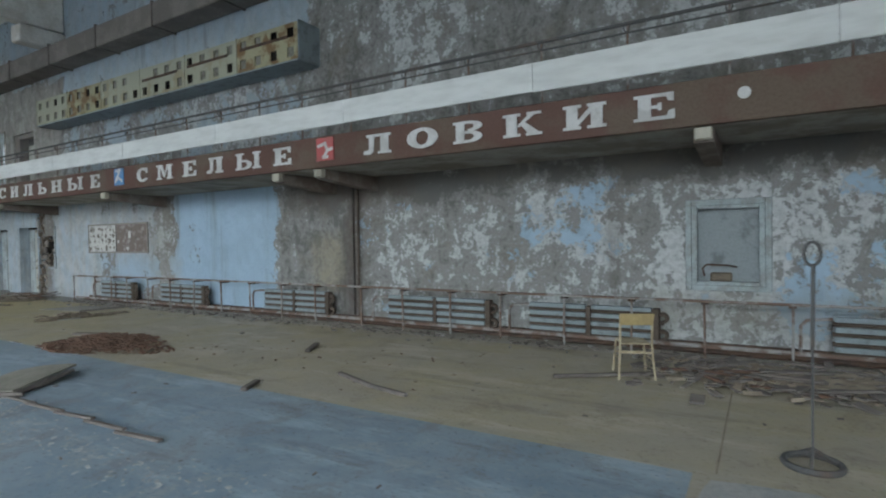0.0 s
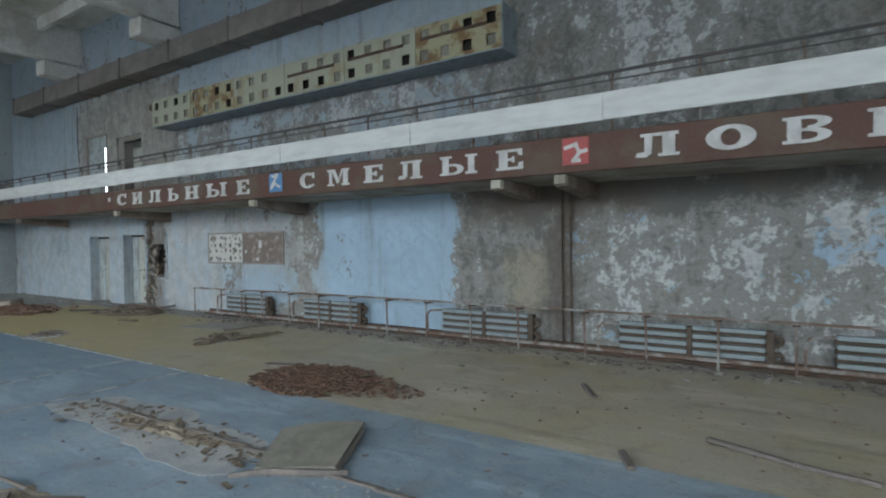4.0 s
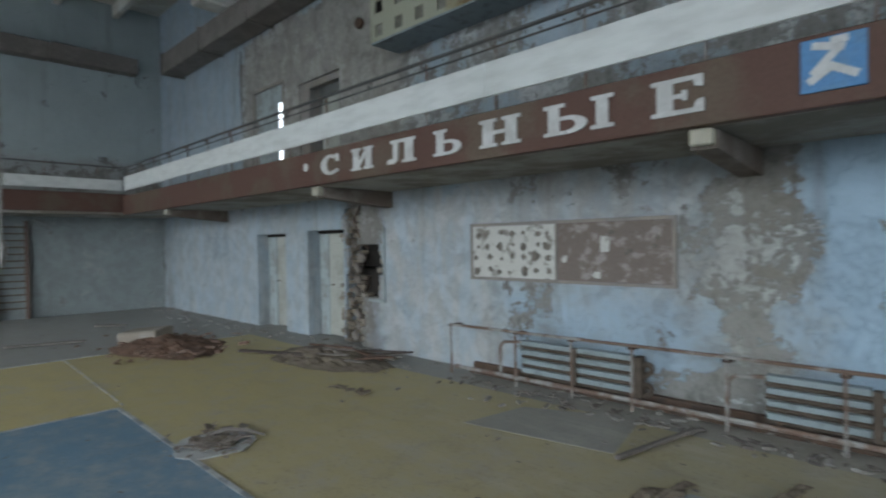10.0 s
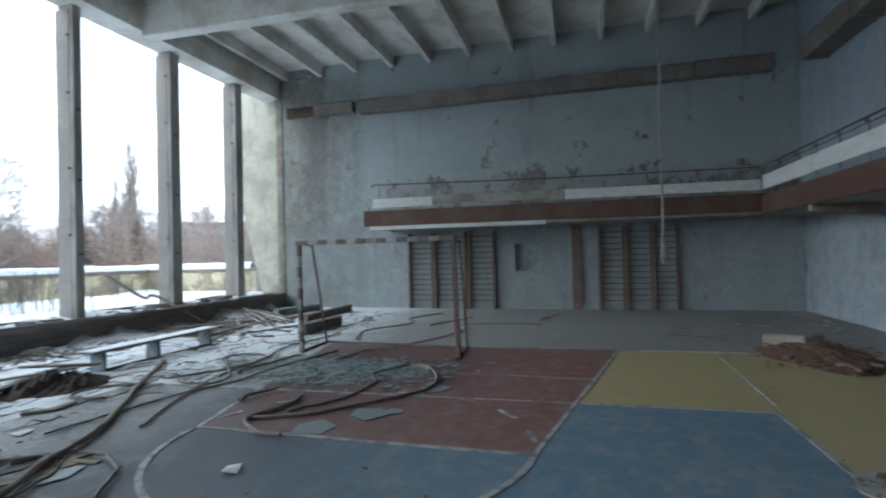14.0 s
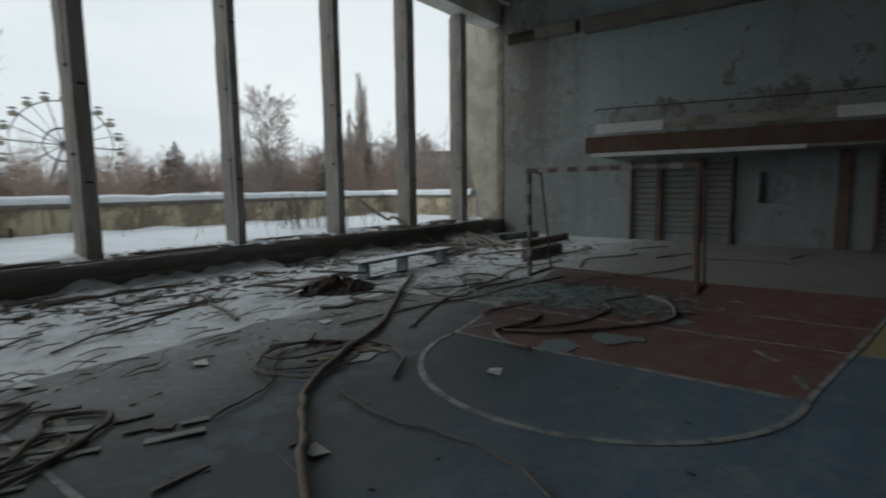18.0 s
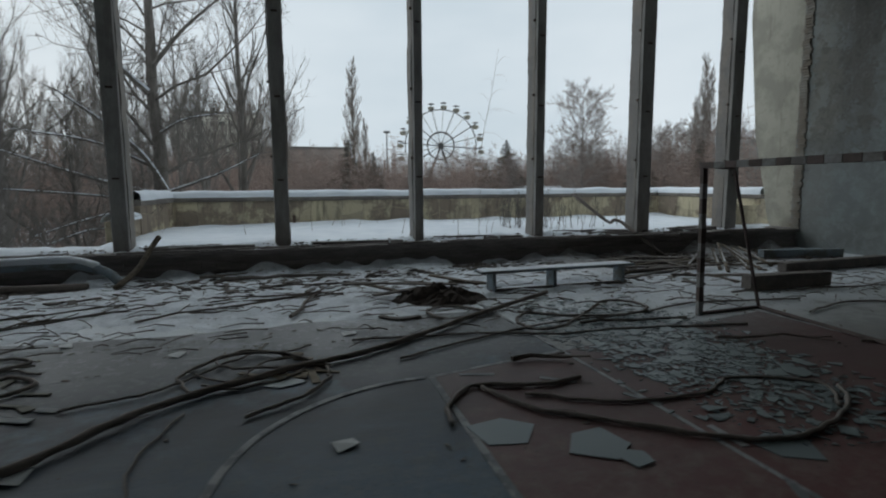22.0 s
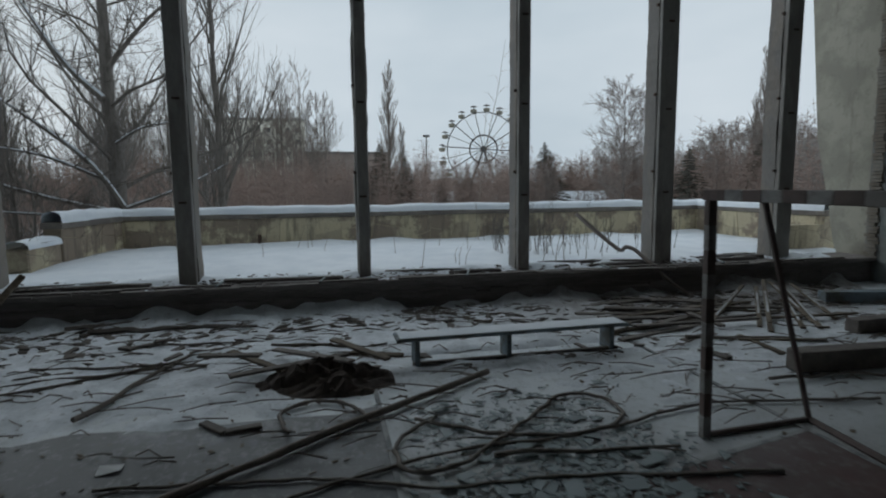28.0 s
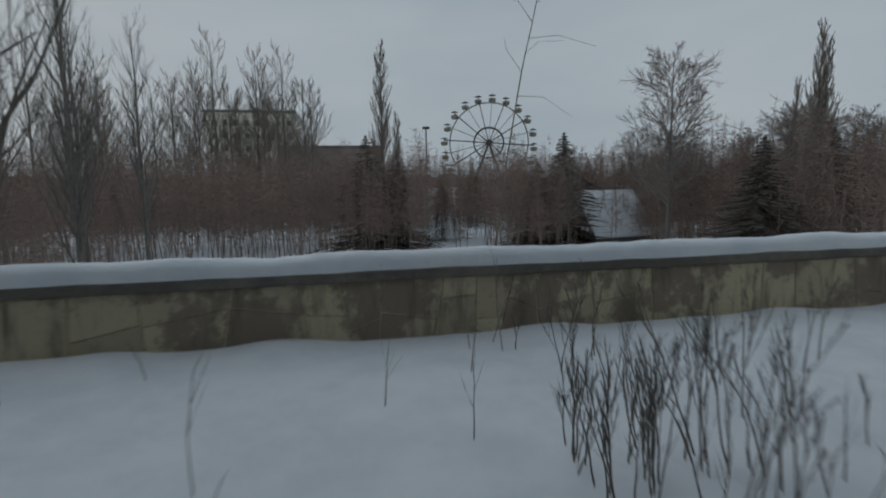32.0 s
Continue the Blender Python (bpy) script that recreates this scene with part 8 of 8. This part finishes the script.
# thicket: many thin upright shoots, nearer and farther, with a soft uneven top
def thicket(name, label, n, where, h0, h1, r, mt, seed, twigs=60, low=0.3, clear=None):
    rnd = random.Random(seed)
    rng = np.random.default_rng(seed)
    m = M()
    bases, tops = [], []
    while len(bases) < n:
        x, y = where(rnd)
        if clear and clear(x, y) and rnd.random() < 0.9:
            continue
        h = rnd.uniform(h0, h1) * (1 + 0.22 * nz(x, y, seed, 0.13) + 0.12 * nz(x, y, seed + 3, 0.5))
        p = Vector((x, y, GZ))
        top = p + Vector((rnd.uniform(-0.14, 0.14), rnd.uniform(-0.14, 0.14), 1)).normalized() * h
        m.tube([p, p.lerp(top, 0.5) + Vector((rnd.uniform(-0.2, 0.2), rnd.uniform(-0.2, 0.2), 0)), top], [r * 0.7, r * 0.5, r * 0.15], 3, False)
        bases.append(tuple(p))
        tops.append(tuple(top))
    b, t = np.repeat(np.array(bases), twigs, 0), np.repeat(np.array(tops), twigs, 0)
    k = len(b)
    f = low + (0.98 - low) * rng.random(k)[:, None]
    h = (t - b)[:, 2:3]
    d = np.column_stack((rng.normal(0, 0.75, (k, 2)), rng.uniform(-0.25, 0.95, k)))
    start = b + (t - b) * f + rng.normal(0, 1, (k, 3)) * (0.05, 0.05, 0.02) * h * (1.15 - f)
    end = start + d * h * 0.17 * (1.2 - f) * rng.uniform(0.5, 1.3, (k, 1))
    s = np.cross(d, rng.normal(0, 1, (k, 3)))
    s *= (0.009 + r * 0.17) / (np.linalg.norm(s, axis=1, keepdims=True) + 1e-6)
    vs = np.stack((start - s, start + s, end), 1).reshape(-1, 3)
    m.add(vs.tolist(), np.arange(3 * k).reshape(-1, 3).tolist())
    return thing(name, label, "thicket", m, mt, kind="stuff")


thicket("snowy_brush", "low brush under fresh snow", 150, lambda r: (r.uniform(-46, -24), r.uniform(-70, -62)), 1.8, 3.4, 0.06, SNOW, 47, 40, 0.15)

sh = M()
rk = random.Random(49)
for k in range(46):
    x, y = rk.uniform(-12.2, -5.5), rk.uniform(-15.5, -11.2)
    limb(sh, Vector((x, y, bank(x, y) - 0.08)), Vector((rk.gauss(0.25, 0.5), rk.gauss(0, 0.3), 1)).normalized(), rk.uniform(0.9, 2.4), rk.uniform(0.014, 0.03), 2, rk, {"bend": 0.2, "lift": -0.02, "thin": 0.005, "kids": (4, 4), "from": 0.25, "spread": 0.45})
thing("bare_shrubs", "arching bare shrub stems beside the terrace", "shrubs", sh, BARK, kind="stuff")


def clearing(x, y):
    """Open ground in front of the snowy shed."""
    k = (x + 21.2) / (y + 8.8)
    return (abs(k - 0.555) < 0.075 and y > -60) or (abs(k - 0.235) < 0.055 and y > -66)


thicket("near_thicket", "brown leafless thicket beyond the terrace", 1500, lambda r: (r.uniform(-66, 16), r.uniform(-74, -48)), 7.4, 10.2, 0.04, TWIG_RED, 41, 130, 0.25, clearing)
thicket("side_thicket", "brown leafless thicket below the big tree", 400, lambda r: (r.uniform(-10.5, 18), r.uniform(-44, -24)), 4.5, 8.0, 0.032, TWIG_RED, 42, 110, 0.15)
thicket("far_thicket", "brown leafless woods in the distance", 1500, lambda r: (r.uniform(-140, 70), r.uniform(-125, -86)), 8.5, 12.0, 0.09, TWIG_RED, 43, 90, 0.15)
thicket("right_thicket", "brown leafless woods beside the terrace", 1700, lambda r: (r.uniform(-110, -46), r.uniform(-66, -12)), 7.3, 10.6, 0.05, TWIG_RED, 44, 125, 0.2, clearing)
tagged(part("backdrop", M().add([(700 * math.cos(radians(a / 2)) - 20, 700 * math.sin(radians(a / 2)), z) for a in range(360, 721, 1) for z in (GZ - 2, 11 + 9 * nz(a, 2, 0, 0.37) + 5 * nz(a, 5, 0, 1.7))],
       [(2 * i, 2 * i + 2, 2 * i + 3, 2 * i + 1) for i in range(360)]), TWIG_RED), "far brown forest line on the horizon", "forest", kind="structure")
rw = random.Random(77)
WEED = {"bend": 0.16, "lift": 0.06, "thin": 0.0035, "kids": (4, 5), "from": 0.35, "spread": 0.34}
m = M()
for cx, cy, sx, sy, n, h in ((-22.85, -11.85, 0.07, 0.25, 14, 0.9), (-23.25, -11.75, 0.1, 0.25, 15, 0.9), (-23.65, -11.6, 0.08, 0.3, 12, 1.0), (-23.92, -11.5, 0.06, 0.25, 6, 1.1), (-23.6, -12.9, 0.3, 0.4, 9, 0.8), (-25.2, -12.9, 0.4, 0.5, 8, 0.9), (-25.9, -11.6, 0.6, 0.5, 7, 0.8), (-24.6, -10.9, 0.4, 0.3, 8, 0.7), (-27.0, -11.0, 0.6, 0.5, 6, 0.7), (-23.5, -14.0, 0.4, 0.4, 8, 0.8)):
    for k in range(n):
        x, y = rw.gauss(cx, sx), rw.gauss(cy, sy)
        limb(m, Vector((x, y, terrace(x, y) - 0.05)), Vector((rw.gauss(0, 0.13), rw.gauss(0, 0.1), 1)).normalized(), h * rw.uniform(0.45, 1.15), 0.0085, 2 if k % 3 else 1, rw, WEED)
thing("dry_weeds", "dry brown weeds standing in the terrace snow", "weeds", m, BARK, kind="stuff")
m = M()
for x, y, h in ((-18.6, -13.0, 0.5), (-20.3, -12.2, 0.7), (-21.6, -13.2, 0.45), (-22.2, -12.5, 0.5), (-15.5, -12.0, 0.3), (-23.07, -14.44, 1.0), (-22.72, -14.57, 0.3), (-17.2, -12.4, 0.3), (-18.3, -14.0, 0.6), (-18.2, -13.7, 0.7), (-17.9, -13.9, 0.5), (-19.4, -14.3, 0.3)):
    limb(m, Vector((x, y, terrace(x, y) - 0.05)), Vector((rw.uniform(-0.3, 0.3), 0, 1)).normalized(), h + 0.15, 0.008, 1, rw, WEED)
for foot, tip in (((-20.47, -9.5, 0.5), (-20.87, -10.4, 1.62)), ((-21.38, -10.4, 0.5), (-21.42, -10.42, 0.84)), ((-21.23, -9.5, 0.5), (-21.33, -9.6, 1.02)), ((-21.34, -9.5, 0.5), (-21.52, -9.62, 0.98)), ((-19.42, -11.0, 0.5), (-19.68, -11.0, 1.3))):
    foot, tip = Vector(foot), Vector(tip)
    m.tube([foot, foot.lerp(tip, 0.5) + Vector((0.04, 0, 0.02)), tip], [0.007, 0.005, 0.002], 4, False)
for x, y in ((-23.1, -9.75), (-23.45, -9.9), (-23.75, -10.1), (-24.1, -9.8)):
    limb(m, Vector((x, y, 0.5)), Vector((rw.gauss(0, 0.2), -0.1, 1)).normalized(), rw.uniform(0.5, 0.85), 0.009, 2, rw, {"bend": 0.2, "lift": 0.02, "thin": 0.003, "kids": (4, 4), "from": 0.3, "spread": 0.5})
thing("dry_stalks", "single dry stalks in the snow", "weeds", m, TWIG, kind="stuff")
wt = thing("sapling", "thin bare sapling rising beyond the parapet", "sapling")
stem = smooth_path([(-23.5, -17.0, GZ), (-23.75, -17.0, 1.0), (-24.15, -17.0, 3.8), (-24.45, -17.0, 5.2), (-24.75, -17.0, 7.0)], 5)
part("stem", M().tube(stem, [0.019 * (1 - 0.8 * i / (len(stem) - 1)) for i in range(len(stem))], 5), TWIG, wt)
for i, dx, dz in ((10, -0.9, -0.25), (11, 0.35, 0.5), (12, -0.6, 0.25), (13, -1.0, -0.1), (14, 0.4, 0.45), (15, -0.55, 0.3), (16, 0.35, 0.3), (17, -0.6, -0.15), (18, -0.45, 0.3)):
    p = stem[i]
    tw = M().tube([p, p + Vector((dx * 0.5, rw.uniform(-0.2, 0.2), dz * 0.5 + 0.12)), p + Vector((dx, rw.uniform(-0.3, 0.3), dz - 0.05))], [0.006, 0.004, 0.0025], 3, False)
    part("twig", tw, TWIG, wt, "fine drooping twig")

# ---- big wheel ----
wheel = thing("ferris_wheel", "abandoned ferris wheel with yellow cabins above the trees", "ferris wheel", at=pose(-57.5, -129, 11.4, 0, 0, -16.8))
RW = 10.3
for rad, r_, nm in ((9.0, 0.09, "outer_rim"), (3.4, 0.16, "inner_rim")):
    for yy in (-0.7, 0.7):
        part(nm, M().tube([(rad * math.cos(a * math.pi / 24), yy, rad * math.sin(a * math.pi / 24)) for a in range(49)], r_ if nm == "inner_rim" else 0.07, 5, False), STEEL_G, wheel)
part("hub", M().tube([(0, -1.2, 0), (0, 1.2, 0)], 0.7, 12), STEEL_G, wheel)
for k in range(20):
    a = 2 * math.pi * (k + 0.25) / 20
    ca, sa = math.cos(a), math.sin(a)
    for yy in (-0.7, 0.7):
        part("spoke", M().tube([(0.6 * ca, yy * 0.6, 0.6 * sa), (RW * ca, yy, RW * sa)], 0.085, 4, False), WHITE if k % 2 else STEEL_G, wheel)
    part("tie", M().tube([(9.0 * ca, -0.7, 9.0 * sa), (9.0 * ca, 0.7, 9.0 * sa)], 0.06, 4), STEEL_G, wheel)
    cb = part("cabin", M().tube([(0, 0, -1.25), (0, 0, -1.05), (0, 0, -0.45), (0, 0, -0.35)], [0.55, 0.8, 0.85, 0.75], 10), STEEL_Y, wheel, "yellow cabin tub")
    cb.matrix_basis = pose(RW * ca, 0, RW * sa)
    part("cabin_roof", M().tube([(0, 0, 0.25), (0, 0, 0.35), (0, 0, 0.6)], [0.85, 0.8, 0.12], 10), STEEL_G, cb, "dark cabin roof")
    part("cabin_pole", M().tube([(0, 0, -0.4), (0, 0, 0.3)], 0.06, 5), STEEL_G, cb)
for sx in (-1, 1):
    for sy in (-1, 1):
        part("support_leg", M().tube([(0, sy * 1.1, 0), (sx * 5.5, sy * 3.0, -15.2)], 0.22, 6), STEEL_G, wheel)

# ---- far buildings ----
apt = thing("apartment_building", "pale abandoned apartment block behind the trees", "building", at=pose(-3.6, -150, GZ))
part("wall", M().cbox(-10.3, -6, 0, 10.3, 6, 23.2, 0.05), FACADE, apt)
part("roof", M().cbox(-10.5, -6.2, 23.2, 10.5, 6.2, 23.8, 0.05), CONC, apt)
for f in range(7):
    for k in range(8):
        part("window", M().cbox(-9.2 + k * 2.4, 5.98, 2.2 + f * 3.0, -8.2 + k * 2.4, 6.04, 3.4 + f * 3.0, 0.01), WINDOW, apt)
    for k in (0, 4):
        part("balcony", M().cbox(-9.5 + k * 2.4, 6.0, 1.0 + f * 3.0, -7.2 + k * 2.4, 6.9, 2.0 + f * 3.0, 0.02), FACADE, apt)
HALL = worn("brown_panel_wall", (0.36, 0.30, 0.265), (0.28, 0.235, 0.21), 0.4, 0.9, 0, 0.3, 4)
hall = thing("long_building", "long brown flat-roofed building in the trees", "building", at=pose(-22, -110, GZ))
part("wall", M().cbox(-9, -5, 0, 9, 5, 12.6, 0.05), HALL, hall)
part("roof", M().cbox(-9.2, -5.2, 12.6, 9.2, 5.2, 12.9, 0.05), CONC, hall)
kiosk = thing("snowy_shed", "low shed with a steep roof under snow", "shed", at=pose(-48.6, -57, GZ, 0, 0, 12))
part("wall", M().cbox(-3.4, -1.5, 0, 3.4, 1.9, 0.95, 0.04), WOOD_DARK, kiosk)
part("roof", M().add([(-4.0, 2.3, 0.9), (4.0, 2.3, 0.9), (3.8, -1.6, 5.0), (-3.8, -1.6, 5.0), (-4.0, 2.3, 1.1), (4.0, 2.3, 1.1), (3.8, -1.6, 5.3), (-3.8, -1.6, 5.3)],
                     [(0, 3, 2, 1), (4, 5, 6, 7), (0, 1, 5, 4), (1, 2, 6, 5), (2, 3, 7, 6), (3, 0, 4, 7)]), SNOW, kiosk, "snow-covered roof")
gb = thing("grey_building", "grey ruined building with dark windows among trees", "building", at=pose(-66, -38, GZ, 0, 0, 40))
part("wall", M().cbox(-7, -5, 0, 7, 5, 9.5, 0.05), CONC, gb)
for k in range(4):
    for f in range(2):
        part("window", M().cbox(-5.8 + k * 3.2, 4.98, 1.6 + f * 3.6, -4.2 + k * 3.2, 5.05, 3.6 + f * 3.6, 0.01), WINDOW, gb)
lamp = thing("lamp_post", "distant lamp post above the trees", "lamp post", at=pose(-38.0, -102, GZ))
part("pole", M().tube([(0, 0, 0), (0, 0, 15.7)], 0.12, 6), STEEL_G, lamp)
part("lamp_head", M().cbox(-0.6, -0.3, 15.5, 0.6, 0.3, 15.9, 0.05), STEEL_G, lamp)

# ---- brick pieces of the end wall's edge ----
bmesh_brick = M().cbox(-0.06, -0.12, 0, 0.06, 0.12, 0.066, 0.006).mesh("brick", (BRICK_DIM,))
for x, y, z, rz in BRICKS:
    b_ = new("brick", bmesh_brick)
    b_.matrix_basis = pose(x, y, z, 0, 0, rz)
    b_.parent = pier
